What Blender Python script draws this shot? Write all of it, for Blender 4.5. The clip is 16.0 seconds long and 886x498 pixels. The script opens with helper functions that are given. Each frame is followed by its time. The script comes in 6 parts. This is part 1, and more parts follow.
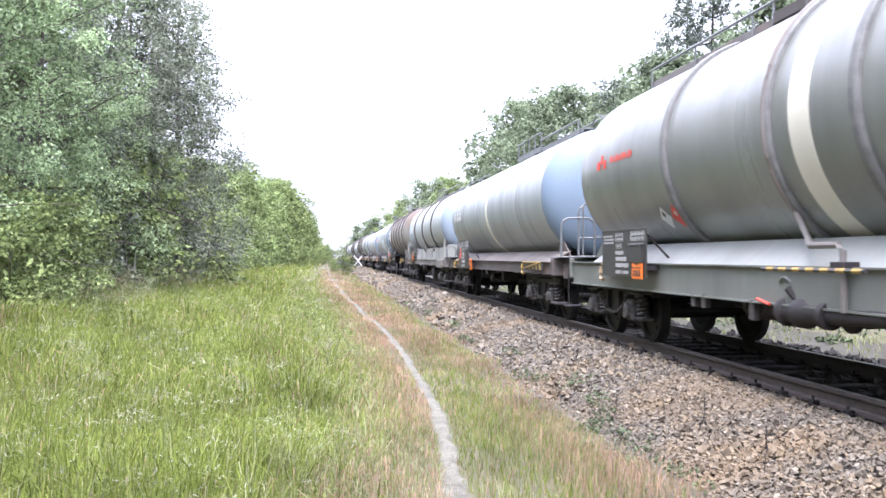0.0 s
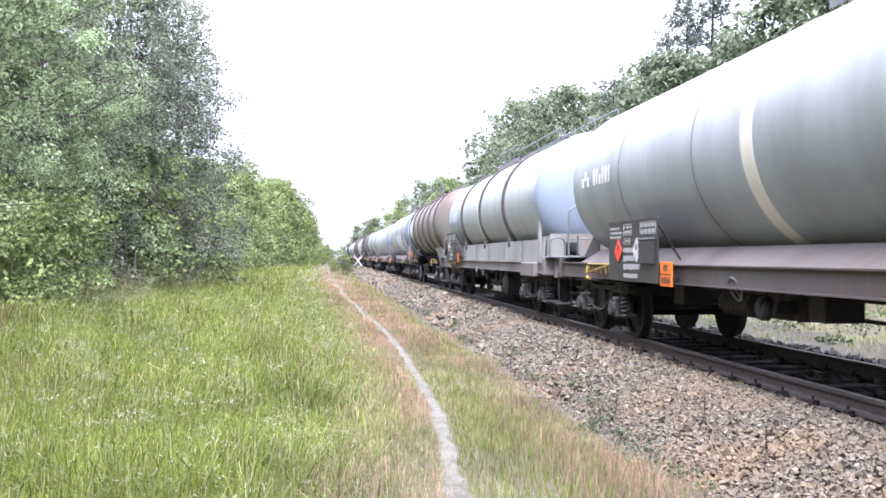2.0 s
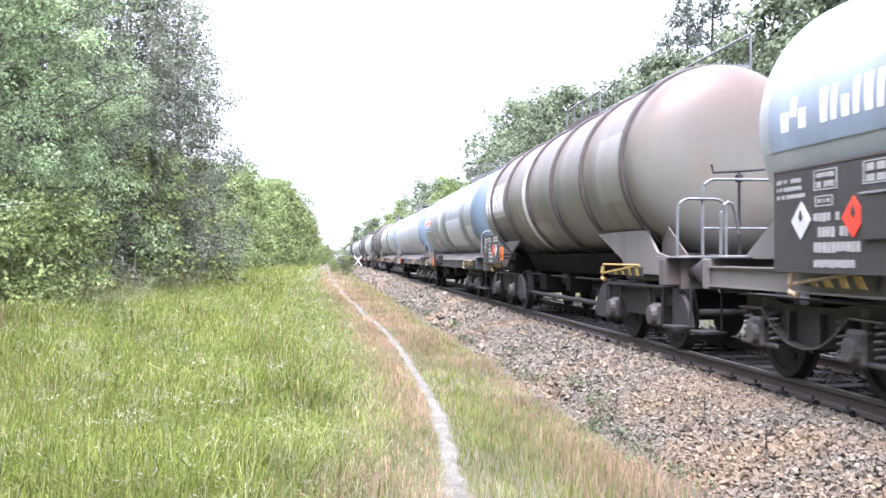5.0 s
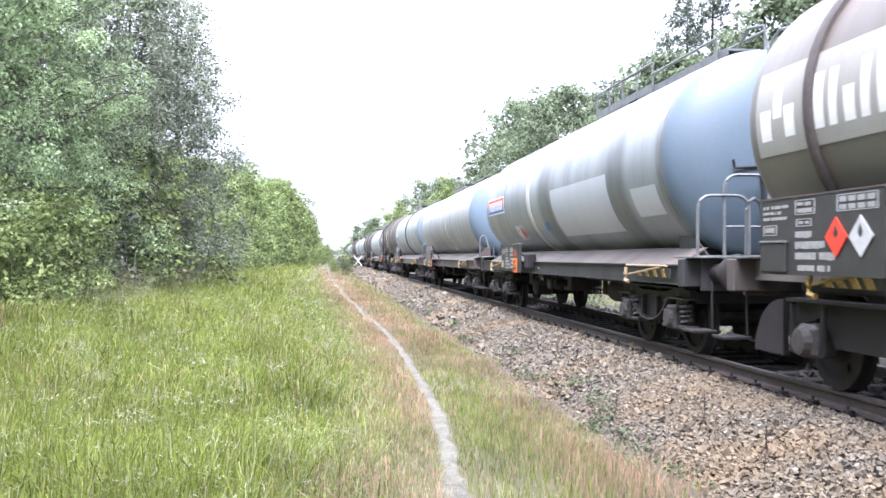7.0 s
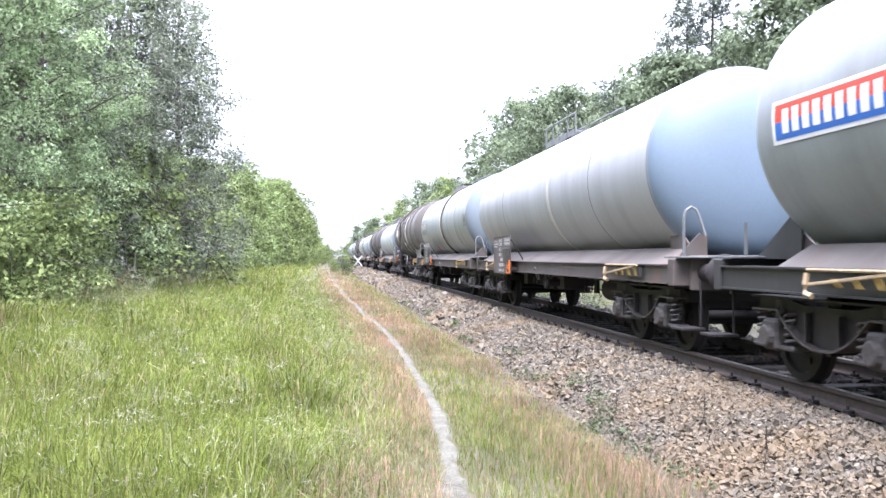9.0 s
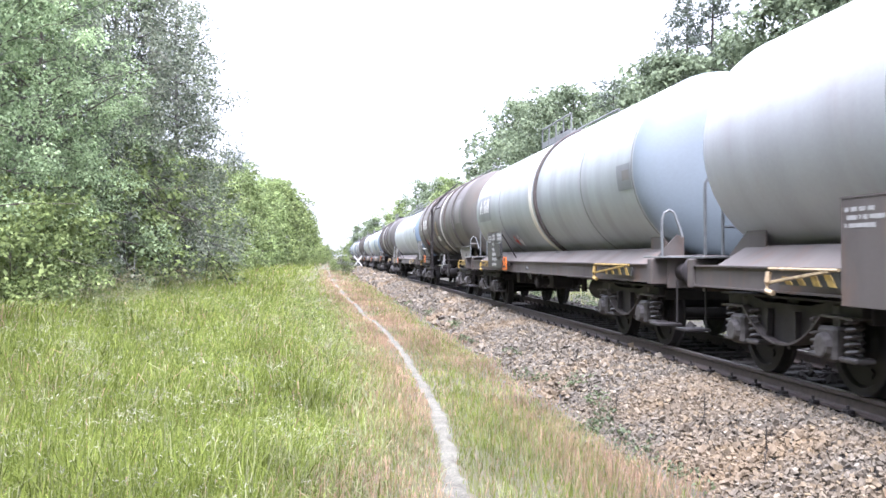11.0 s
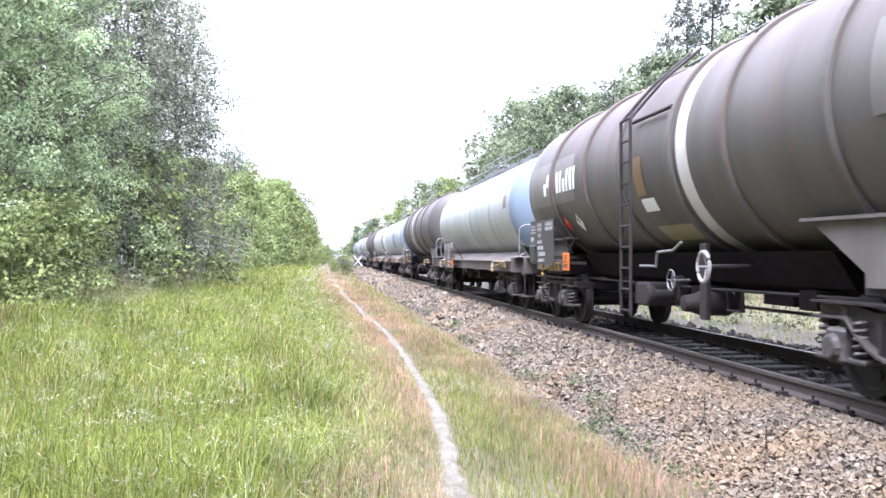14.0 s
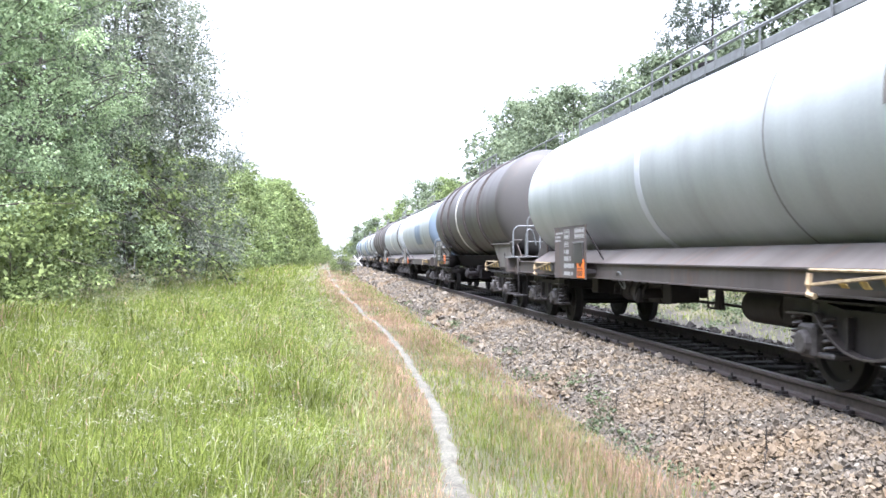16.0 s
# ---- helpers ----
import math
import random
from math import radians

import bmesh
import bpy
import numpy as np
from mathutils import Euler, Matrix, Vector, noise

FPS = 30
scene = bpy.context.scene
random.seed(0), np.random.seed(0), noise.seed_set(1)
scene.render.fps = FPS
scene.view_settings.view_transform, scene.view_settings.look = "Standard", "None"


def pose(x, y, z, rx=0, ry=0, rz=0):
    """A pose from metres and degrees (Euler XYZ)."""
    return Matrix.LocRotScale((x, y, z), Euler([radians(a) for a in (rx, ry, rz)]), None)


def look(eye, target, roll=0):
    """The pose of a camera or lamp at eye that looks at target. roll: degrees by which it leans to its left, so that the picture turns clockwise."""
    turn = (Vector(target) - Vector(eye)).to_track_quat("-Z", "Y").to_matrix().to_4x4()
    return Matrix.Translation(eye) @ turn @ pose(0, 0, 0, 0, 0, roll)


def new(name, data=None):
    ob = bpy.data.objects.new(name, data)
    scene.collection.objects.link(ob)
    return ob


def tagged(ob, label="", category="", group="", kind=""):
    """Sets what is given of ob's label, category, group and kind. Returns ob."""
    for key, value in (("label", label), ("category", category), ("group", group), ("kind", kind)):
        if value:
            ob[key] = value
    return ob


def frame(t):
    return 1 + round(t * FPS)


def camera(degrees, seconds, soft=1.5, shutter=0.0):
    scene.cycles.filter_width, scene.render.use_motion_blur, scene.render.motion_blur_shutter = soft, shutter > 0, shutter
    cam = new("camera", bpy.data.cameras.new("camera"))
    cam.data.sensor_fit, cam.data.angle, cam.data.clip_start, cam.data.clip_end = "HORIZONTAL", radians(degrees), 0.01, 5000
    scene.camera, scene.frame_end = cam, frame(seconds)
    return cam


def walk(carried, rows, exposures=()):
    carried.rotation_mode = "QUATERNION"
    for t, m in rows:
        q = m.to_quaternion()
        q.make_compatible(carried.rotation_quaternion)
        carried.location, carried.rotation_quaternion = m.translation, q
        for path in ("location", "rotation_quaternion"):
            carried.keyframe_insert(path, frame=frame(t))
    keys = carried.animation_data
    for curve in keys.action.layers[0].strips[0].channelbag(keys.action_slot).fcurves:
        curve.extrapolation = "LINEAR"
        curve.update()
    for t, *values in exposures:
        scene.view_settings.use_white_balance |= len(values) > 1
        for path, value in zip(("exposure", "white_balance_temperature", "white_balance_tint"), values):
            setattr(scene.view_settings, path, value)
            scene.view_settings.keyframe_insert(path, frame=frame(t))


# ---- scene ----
CLIP = 16.0
SPEED = 7.71          # the train's speed towards the camera, metres per second
TRACK_X = 5.5         # centre line of the track; z = 0 is the rail head
EYE = (0.0, 0.0, 1.24)
YAW, TILT = 7.16, 0.49

cam = camera(51.1, CLIP, soft=1.55, shutter=0.15)
aim = (EYE[0] + math.sin(radians(YAW)), EYE[1] + math.cos(radians(YAW)), EYE[2] + math.tan(radians(TILT)))
walk(cam, [(0.0, look(EYE, aim)), (CLIP, look(EYE, aim))], exposures=[(t, e + 0.63, 5790, w) for t, e, w in (
    (0.0, 1.45, 21), (2.5, 1.47, 22.5), (4.0, 1.68, 23.5), (6.5, 1.52, 19.5), (8.0, 1.53, 18.5), (9.0, 1.55, 20), (11.5, 1.62, 20.5), (13.0, 1.71, 23.5), (14.5, 1.69, 23), (15.0, 1.68, 21), (15.5, 1.64, 17.5), (16.0, 1.62, 17))])

# ---- world and sun: a bright overcast sky ----
world = bpy.data.worlds.new("overcast_sky")
scene.world = world
world.use_nodes = True
wn = world.node_tree
for n in list(wn.nodes):
    wn.nodes.remove(n)
w_out = wn.nodes.new("ShaderNodeOutputWorld")
w_bg = wn.nodes.new("ShaderNodeBackground")
w_sky = wn.nodes.new("ShaderNodeTexSky")
w_sky.sky_type = "NISHITA"
w_sky.sun_disc = False
w_sky.sun_elevation = radians(60)
w_sky.sun_rotation = radians(197)
w_sky.dust_density = 4.0
w_sky.air_density = 1.0
w_mix = wn.nodes.new("ShaderNodeMix")
w_mix.data_type = "RGBA"
w_mix.inputs[0].default_value = 0.8
w_mix.inputs[7].default_value = (8.6, 8.8, 9.1, 1)
wn.links.new(w_sky.outputs[0], w_mix.inputs[6])
w_co = wn.nodes.new("ShaderNodeTexCoord")
w_sep = wn.nodes.new("ShaderNodeSeparateXYZ")
w_grad = wn.nodes.new("ShaderNodeMapRange")
w_grad.inputs[3].default_value, w_grad.inputs[4].default_value = 0.36, 1.55
w_mul = wn.nodes.new("ShaderNodeMix")
w_mul.data_type, w_mul.blend_type = "RGBA", "MULTIPLY"
w_mul.inputs[0].default_value = 1.0
wn.links.new(w_co.outputs["Generated"], w_sep.inputs[0])
wn.links.new(w_sep.outputs[2], w_grad.inputs[0])
wn.links.new(w_mix.outputs[2], w_mul.inputs[6])
wn.links.new(w_grad.outputs[0], w_mul.inputs[7])
wn.links.new(w_mul.outputs[2], w_bg.inputs[0])
w_bg.inputs[1].default_value = 0.13
wn.links.new(w_bg.outputs[0], w_out.inputs[0])

sun_data = bpy.data.lights.new("sun", "SUN")
sun_data.energy = 2.2
sun_data.angle = radians(35)
sun_data.color = (1.0, 0.97, 0.92)
sun = new("sun", sun_data)
sun.matrix_world = look((-9, -30, 62), (0, 0, 0))


# ---- materials ----
def mat(name):
    m = bpy.data.materials.new(name)
    m.use_nodes = True
    nt = m.node_tree
    return m, nt, nt.nodes["Principled BSDF"]


def add_noise(nt, scale, detail=4, rough=0.6, vec=None, stretch=None):
    n = nt.nodes.new("ShaderNodeTexNoise")
    n.inputs["Scale"].default_value = scale
    n.inputs["Detail"].default_value = detail
    n.inputs["Roughness"].default_value = rough
    if vec is None:
        vec = nt.nodes.new("ShaderNodeTexCoord").outputs["Object"]
    if stretch:
        mp = nt.nodes.new("ShaderNodeMapping")
        mp.inputs["Scale"].default_value = stretch
        nt.links.new(vec, mp.inputs["Vector"])
        vec = mp.outputs["Vector"]
    nt.links.new(vec, n.inputs["Vector"])
    return n.outputs["Fac"]


def ramp(nt, fac, stops):
    r = nt.nodes.new("ShaderNodeValToRGB")
    el = r.color_ramp.elements
    while len(el) < len(stops):
        el.new(0.5)
    for e, (p, c) in zip(el, stops):
        e.position = p
        e.color = (*c, 1) if len(c) == 3 else c
    nt.links.new(fac, r.inputs[0])
    return r.outputs[0]


def blend(nt, fac, a, b, mode="MIX"):
    m = nt.nodes.new("ShaderNodeMix")
    m.data_type = "RGBA"
    m.blend_type = mode
    for sock, val in ((m.inputs[0], fac), (m.inputs[6], a), (m.inputs[7], b)):
        if isinstance(val, (int, float)):
            sock.default_value = val
        elif isinstance(val, tuple):
            sock.default_value = (*val, 1)
        else:
            nt.links.new(val, sock)
    return m.outputs[2]


def bump(nt, bsdf, fac, strength=0.3, dist=0.01):
    b = nt.nodes.new("ShaderNodeBump")
    b.inputs["Strength"].default_value = strength
    b.inputs["Distance"].default_value = dist
    nt.links.new(fac, b.inputs["Height"])
    nt.links.new(b.outputs[0], bsdf.inputs["Normal"])


def grey(v):
    return (v, v, v)


def tank_paint(name, base, dirt, amount=0.5, rust=0.0, rough=0.38, bands=(), top_rust=None):
    """Weathered wagon paint: run-off streaks from the top, patches of dirt, specks of rust."""
    m, nt, p = mat(name)
    streak = add_noise(nt, 1.0, 5, 0.6, stretch=(0.25, 1.7, 0.22))
    patch = add_noise(nt, 0.7, 4, 0.6)
    fine = add_noise(nt, 26, 3, 0.6)
    s = ramp(nt, streak, [(0.36, grey(0)), (0.8, grey(1))])
    q = ramp(nt, patch, [(0.35, grey(0)), (0.75, grey(1))])
    f1 = blend(nt, 0.5, s, q)
    f2 = blend(nt, 1.0, f1, grey(amount), "MULTIPLY")
    c = blend(nt, f2, base, dirt)
    c = blend(nt, 0.06, c, ramp(nt, fine, [(0.3, grey(0.25)), (0.7, grey(0.85))]), "OVERLAY")
    if rust:
        rs = add_noise(nt, 1.0, 6, 0.7, stretch=(0.8, 2.2, 0.6))
        rf = ramp(nt, rs, [(0.56 - 0.1 * rust, grey(0)), (0.75, grey(min(1, rust)))])
        c = blend(nt, rf, c, (0.19, 0.085, 0.035))
    if top_rust:
        tz = nt.nodes.new("ShaderNodeSeparateXYZ")
        nt.links.new(nt.nodes.new("ShaderNodeTexCoord").outputs["Object"], tz.inputs[0])
        hi = nt.nodes.new("ShaderNodeMapRange")
        hi.interpolation_type = "SMOOTHSTEP"
        for i, v in ((1, top_rust[0]), (2, top_rust[1]), (3, 0.0), (4, 1.0)):
            hi.inputs[i].default_value = v
        nt.links.new(tz.outputs[2], hi.inputs[0])
        runs = add_noise(nt, 1.0, 6, 0.65, stretch=(0.5, 1.1, 0.25))
        f = blend(nt, 1.0, hi.outputs[0], ramp(nt, runs, [(0.3, grey(0.15)), (0.6, grey(0.9))]), "MULTIPLY")
        c = blend(nt, f, c, top_rust[2])
    if bands:
        sep = nt.nodes.new("ShaderNodeSeparateXYZ")
        nt.links.new(nt.nodes.new("ShaderNodeTexCoord").outputs["Object"], sep.inputs[0])
        wob = add_noise(nt, 1.6, 4, 0.6)
        for u, half, z_to, z_from, strength in bands:
            d = nt.nodes.new("ShaderNodeMath")
            d.operation = "SUBTRACT"
            d.inputs[1].default_value = u
            nt.links.new(sep.outputs[1], d.inputs[0])
            e = nt.nodes.new("ShaderNodeMath")
            e.operation = "ABSOLUTE"
            nt.links.new(d.outputs[0], e.inputs[0])
            side = nt.nodes.new("ShaderNodeMapRange")
            side.interpolation_type = "SMOOTHSTEP"
            for i, v in ((1, half * 0.5), (2, half * 1.25), (3, strength), (4, 0.0)):
                side.inputs[i].default_value = v
            nt.links.new(e.outputs[0], side.inputs[0])
            up = nt.nodes.new("ShaderNodeMapRange")
            up.interpolation_type = "SMOOTHSTEP"
            for i, v in ((1, z_to), (2, z_from), (3, 1.0), (4, 0.0)):
                up.inputs[i].default_value = v
            nt.links.new(sep.outputs[2], up.inputs[0])
            f = blend(nt, 1.0, side.outputs[0], up.outputs[0], "MULTIPLY")
            f = blend(nt, 0.5, f, ramp(nt, wob, [(0.3, grey(0.35)), (0.65, grey(1))]), "MULTIPLY")
            c = blend(nt, f, c, (0.085, 0.092, 0.096))
    nt.links.new(c, p.inputs["Base Color"])
    r = nt.nodes.new("ShaderNodeMapRange")
    r.inputs[3].default_value, r.inputs[4].default_value = rough - 0.1, rough + 0.18
    nt.links.new(streak, r.inputs[0])
    nt.links.new(r.outputs[0], p.inputs["Roughness"])
    bump(nt, p, patch, 0.12, 0.03)
    return m


def plain(name, base, rough=0.6, metal=0.0, var=0.35, scale=9.0, other=None):
    m, nt, p = mat(name)
    n = add_noise(nt, scale, 5, 0.65)
    dark = other or tuple(v * (1 - var) for v in base)
    c = blend(nt, ramp(nt, n, [(0.35, grey(0)), (0.68, grey(1))]), base, dark)
    nt.links.new(c, p.inputs["Base Color"])
    p.inputs["Roughness"].default_value = rough
    p.inputs["Metallic"].default_value = metal
    bump(nt, p, n, 0.2, 0.006)
    return m


def leafy(name, dark, light, trans=0.35, rough=0.55, objvar=0.25, spec=0.25, drift=0.5, tufts=0.0):
    """Leaves and grass: each leaf its own shade, some light passing through."""
    m, nt, p = mat(name)
    geo = nt.nodes.new("ShaderNodeNewGeometry")
    c = ramp(nt, geo.outputs["Random Per Island"], [(0.0, dark), (0.7, light), (1.0, tuple(min(1, v * 1.12) for v in light))])
    big = add_noise(nt, 0.9, 4, 0.55)
    c = blend(nt, drift, c, ramp(nt, big, [(0.35, grey(0.2)), (0.65, grey(0.85))]), "OVERLAY")
    if tufts:
        c = blend(nt, tufts, c, ramp(nt, add_noise(nt, 6.5, 4, 0.6), [(0.38, grey(0.12)), (0.62, grey(0.9))]), "OVERLAY")
    info = nt.nodes.new("ShaderNodeObjectInfo")
    hs = nt.nodes.new("ShaderNodeHueSaturation")
    mr = nt.nodes.new("ShaderNodeMapRange")
    mr.inputs[3].default_value, mr.inputs[4].default_value = 1 - objvar, 1 + objvar
    nt.links.new(info.outputs["Random"], mr.inputs[0])
    nt.links.new(mr.outputs[0], hs.inputs["Value"])
    nt.links.new(c, hs.inputs["Color"])
    c = hs.outputs[0]
    nt.links.new(c, p.inputs["Base Color"])
    p.inputs["Roughness"].default_value = rough
    p.inputs["Specular IOR Level"].default_value = spec
    tr = nt.nodes.new("ShaderNodeBsdfTranslucent")
    nt.links.new(c, tr.inputs["Color"])
    mx = nt.nodes.new("ShaderNodeMixShader")
    mx.inputs[0].default_value = trans
    nt.links.new(p.outputs[0], mx.inputs[1])
    nt.links.new(tr.outputs[0], mx.inputs[2])
    nt.links.new(mx.outputs[0], nt.nodes["Material Output"].inputs["Surface"])
    return m


M = {}
M["lightblue"] = tank_paint("light_blue_grey_paint", (0.292, 0.322, 0.326), (0.169, 0.176, 0.169), 0.95, rust=0.12, rough=0.38)
M["dustyblue"] = tank_paint("dusty_blue_grey_paint", (0.325, 0.34, 0.355), (0.195, 0.192, 0.188), 0.7, rust=0.12, rough=0.38)
M["rusty"] = tank_paint("rust_streaked_grey_paint", (0.142, 0.138, 0.118), (0.078, 0.073, 0.063), 0.9, rust=0.35, rough=0.42, top_rust=(2.5, 3.8, (0.09, 0.054, 0.039)))
M["bluegrey"] = tank_paint("blue_grey_paint", (0.265, 0.30, 0.305), (0.14, 0.148, 0.14), 0.95, rust=0.12, rough=0.36)
M["bandblue"] = tank_paint("blue_grey_paint_with_soot_bands", (0.265, 0.295, 0.305), (0.135, 0.142, 0.138), 0.95, rust=0.12, rough=0.36, bands=((7.6, 0.5, 2.6, 3.7, 0.9), (3.1, 0.45, 2.6, 3.6, 0.85), (1.25, 0.15, 2.6, 3.7, 0.8)))
M["grey"] = tank_paint("grey_paint", (0.191, 0.201, 0.185), (0.0978, 0.1, 0.0909), 0.95, rust=0.1, rough=0.28)
M["dirtyblue"] = tank_paint("dirty_blue_paint", (0.27, 0.33, 0.40), (0.12, 0.13, 0.14), 0.8)
# For leading tank ends whose colour differs from the shell's.
M["endblue"] = tank_paint("blue_end_colour", (0.14, 0.191, 0.25), (0.114, 0.143, 0.18), 0.75, rough=0.5)
M["endpale"] = tank_paint("pale_blue_end_colour", (0.225, 0.275, 0.34), (0.16, 0.19, 0.215), 0.8, rough=0.5)
M["endgrey"] = tank_paint("grey_blue_end_colour", (0.17, 0.205, 0.238), (0.125, 0.145, 0.162), 0.8, rough=0.5)
M["enddark"] = tank_paint("dark_blue_end_colour", (0.106, 0.147, 0.189), (0.0736, 0.092, 0.112), 0.6)
M["brown"] = tank_paint("brown_soiled_paint", (0.09, 0.085, 0.076), (0.046, 0.043, 0.039), 0.85, rust=0.25, rough=0.5, top_rust=(2.7, 3.8, (0.066, 0.046, 0.038)))
M["darkgrey"] = tank_paint("dark_grey_soiled_paint", (0.0612, 0.0582, 0.0551), (0.0336, 0.0312, 0.03), 0.8, rust=0.15, rough=0.52)
M["clean_blue"] = tank_paint("cleaned_blue_patch_paint", (0.46, 0.49, 0.52), (0.37, 0.385, 0.40), 0.5)
M["soot"] = tank_paint("soot_dark_band", (0.16, 0.172, 0.175), (0.10, 0.106, 0.106), 0.7)
M["cream"] = tank_paint("cream_band_paint", (0.644, 0.616, 0.515), (0.386, 0.368, 0.294), 0.45)
M["white"] = tank_paint("white_marking_paint", (0.736, 0.736, 0.718), (0.506, 0.497, 0.46), 0.35)
M["dirtywhite"] = tank_paint("soiled_white_band_paint", (0.552, 0.543, 0.506), (0.276, 0.258, 0.23), 0.7)
M["placard_white"] = plain("white_placard", (0.496, 0.496, 0.488), 0.5, 0, 0.2, 14)
M["seam"] = plain("seam_dirt", (0.16, 0.16, 0.155), 0.7)
M["rib"] = plain("rib_paint", (0.072, 0.06, 0.056), 0.7, 0, 0.4, 6, (0.042, 0.034, 0.031))
M["frame"] = tank_paint("frame_paint", (0.08, 0.0696, 0.0648), (0.04, 0.032, 0.0288), 0.9, rust=0.4, rough=0.65)
M["skirt"] = tank_paint("dusty_skirt_paint", (0.124, 0.11, 0.102), (0.06, 0.0496, 0.044), 0.9, rust=0.35, rough=0.7)
M["frame_light"] = tank_paint("light_frame_paint", (0.164, 0.154, 0.144), (0.072, 0.06, 0.0528), 0.9, rust=0.3, rough=0.6)
M["underframe"] = plain("brake_dust_steel", (0.0218, 0.0169, 0.0188), 0.75, 0.0, 0.5, 6, (0.0105, 0.00825, 0.009))
# Deep shade under the frameless tanks put into the colour, with little gloss.
M["shade_black"] = plain("deep_shade_black", (0.011, 0.009, 0.010), 0.9, 0.0, 0.5, 6, (0.006, 0.005, 0.005))
M["shade_black"].node_tree.nodes["Principled BSDF"].inputs["Specular IOR Level"].default_value = 0.1
M["bogie"] = plain("rusty_bogie_steel", (0.0195, 0.0155, 0.0159), 0.65, 0.0, 0.5, 9, (0.0084, 0.00663, 0.00685))
M["axlebox"] = plain("dusty_grey_casting", (0.078, 0.0708, 0.069), 0.6, 0.0, 0.5, 11, (0.024, 0.0204, 0.0198))
M["spring"] = plain("spring_steel", (0.0638, 0.0562, 0.054), 0.45)
M["wheel"] = plain("wheel_steel", (0.0096, 0.0078, 0.0087), 0.7, 0.0)
# Over three times lighter than the bogie frame's own colour.
M["bogie_rim"] = plain("lighter_bogie_steel", (0.0704, 0.0614, 0.0576), 0.6, 0.0, 0.5, 9, (0.0288, 0.0237, 0.0224))
M["markcyan"] = plain("marking_light_blue", (0.05, 0.22, 0.42), 0.5, 0, 0.25)
M["rail_steel"] = plain("rusty_rail_steel", (0.082, 0.064, 0.056), 0.65, 0.1, 0.4, 12, (0.048, 0.038, 0.035))
M["rail_head"] = plain("worn_rail_head", (0.42, 0.40, 0.40), 0.35, 0.9, 0.3, 20)
M["black"] = plain("black_panel_paint", (0.036, 0.036, 0.037), 0.5)
M["orange"] = plain("orange_plate", (0.68, 0.16, 0.016), 0.5, 0, 0.12)
M["red"] = plain("red_placard", (0.662, 0.0552, 0.0276), 0.5, 0, 0.15)
M["yellow"] = plain("yellow_paint", (0.40, 0.27, 0.06), 0.6, 0, 0.45, 14, (0.17, 0.115, 0.045))
M["markblue"] = plain("marking_blue", (0.03, 0.13, 0.45), 0.5, 0, 0.1)
M["galv"] = plain("galvanised_steel", (0.192, 0.2, 0.2), 0.5, 0.3)
M["pipe"] = plain("handrail_paint", (0.136, 0.144, 0.148), 0.5)
M["sleeper"] = plain("oily_sleeper_wood", (0.019, 0.0165, 0.016), 0.85, 0, 0.5, 8, (0.01, 0.0088, 0.0085))
M["oily"] = plain("oily_stone", (0.0438, 0.0385, 0.035), 0.85, 0, 0.5, 12, (0.0154, 0.0131, 0.0122))
M["bark"] = plain("grey_brown_bark", (0.0949, 0.0803, 0.0657), 0.9, 0, 0.5, 7, (0.0438, 0.0365, 0.0307))
M["birch_bark"] = plain("birch_bark", (0.146, 0.139, 0.128), 0.85, 0, 0.6, 4, (0.0365, 0.0336, 0.0307))
M["dark_bark"] = plain("dark_wet_bark", (0.0401, 0.0336, 0.0277), 0.9, 0, 0.5, 7, (0.0219, 0.0182, 0.0146))
M["leaf_birch"] = leafy("birch_leaves", (0.072, 0.092, 0.064), (0.225, 0.25, 0.18), 0.36, 0.55, 0.1, 0.15, 0.5)
M["leaf_green"] = leafy("broad_leaves", (0.08, 0.126, 0.056), (0.318, 0.398, 0.224), 0.4, 0.55, 0.14, 0.12, 0.5)
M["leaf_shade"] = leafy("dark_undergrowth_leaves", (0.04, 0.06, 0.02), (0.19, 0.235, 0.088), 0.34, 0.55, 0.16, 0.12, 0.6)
M["leaf_bright"] = leafy("bright_leaves", (0.084, 0.117, 0.042), (0.238, 0.3, 0.122), 0.34, 0.6, 0.2, 0.12, 0.5)
# Oak and pine are paled: distance haze is put into the leaf colour.
M["leaf_oak"] = leafy("haze_paled_oak_leaves", (0.0693, 0.0912, 0.0548), (0.182, 0.223, 0.135), 0.32, 0.6, 0.2, 0.12, 0.4)
M["leaf_pine"] = leafy("haze_paled_pine_needles", (0.055, 0.072, 0.055), (0.14, 0.162, 0.128), 0.2, 0.65, 0.1, 0.1)
M["grass"] = leafy("meadow_grass", (0.096, 0.124, 0.025), (0.171, 0.206, 0.046), 0.42, 0.65, 0.0, 0.06, 0.4, 0.3)
M["herb"] = leafy("herb_leaves", (0.042, 0.07, 0.014), (0.2, 0.24, 0.075), 0.3, 0.6, 0.0, 0.12, 0.3, 0.3)
M["grass_dry"] = leafy("dry_grass", (0.25, 0.165, 0.114), (0.335, 0.231, 0.16), 0.35, 0.7, 0.0, 0.08, 0.35, 0.2)
M["grass_mid"] = leafy("sparse_grass", (0.19, 0.2, 0.1), (0.27, 0.278, 0.15), 0.4, 0.7, 0.0, 0.08, 0.35, 0.2)
M["seed"] = leafy("grass_seed_heads", (0.211, 0.22, 0.136), (0.362, 0.362, 0.272), 0.3, 0.7, 0.0, 0.08)
M["seed_tan"] = leafy("dry_grass_seed_heads", (0.31, 0.265, 0.164), (0.448, 0.398, 0.265), 0.3, 0.7, 0.0, 0.08)
M["weed"] = leafy("weed_leaves", (0.045, 0.062, 0.032), (0.105, 0.13, 0.068), 0.3, 0.5, 0.1)


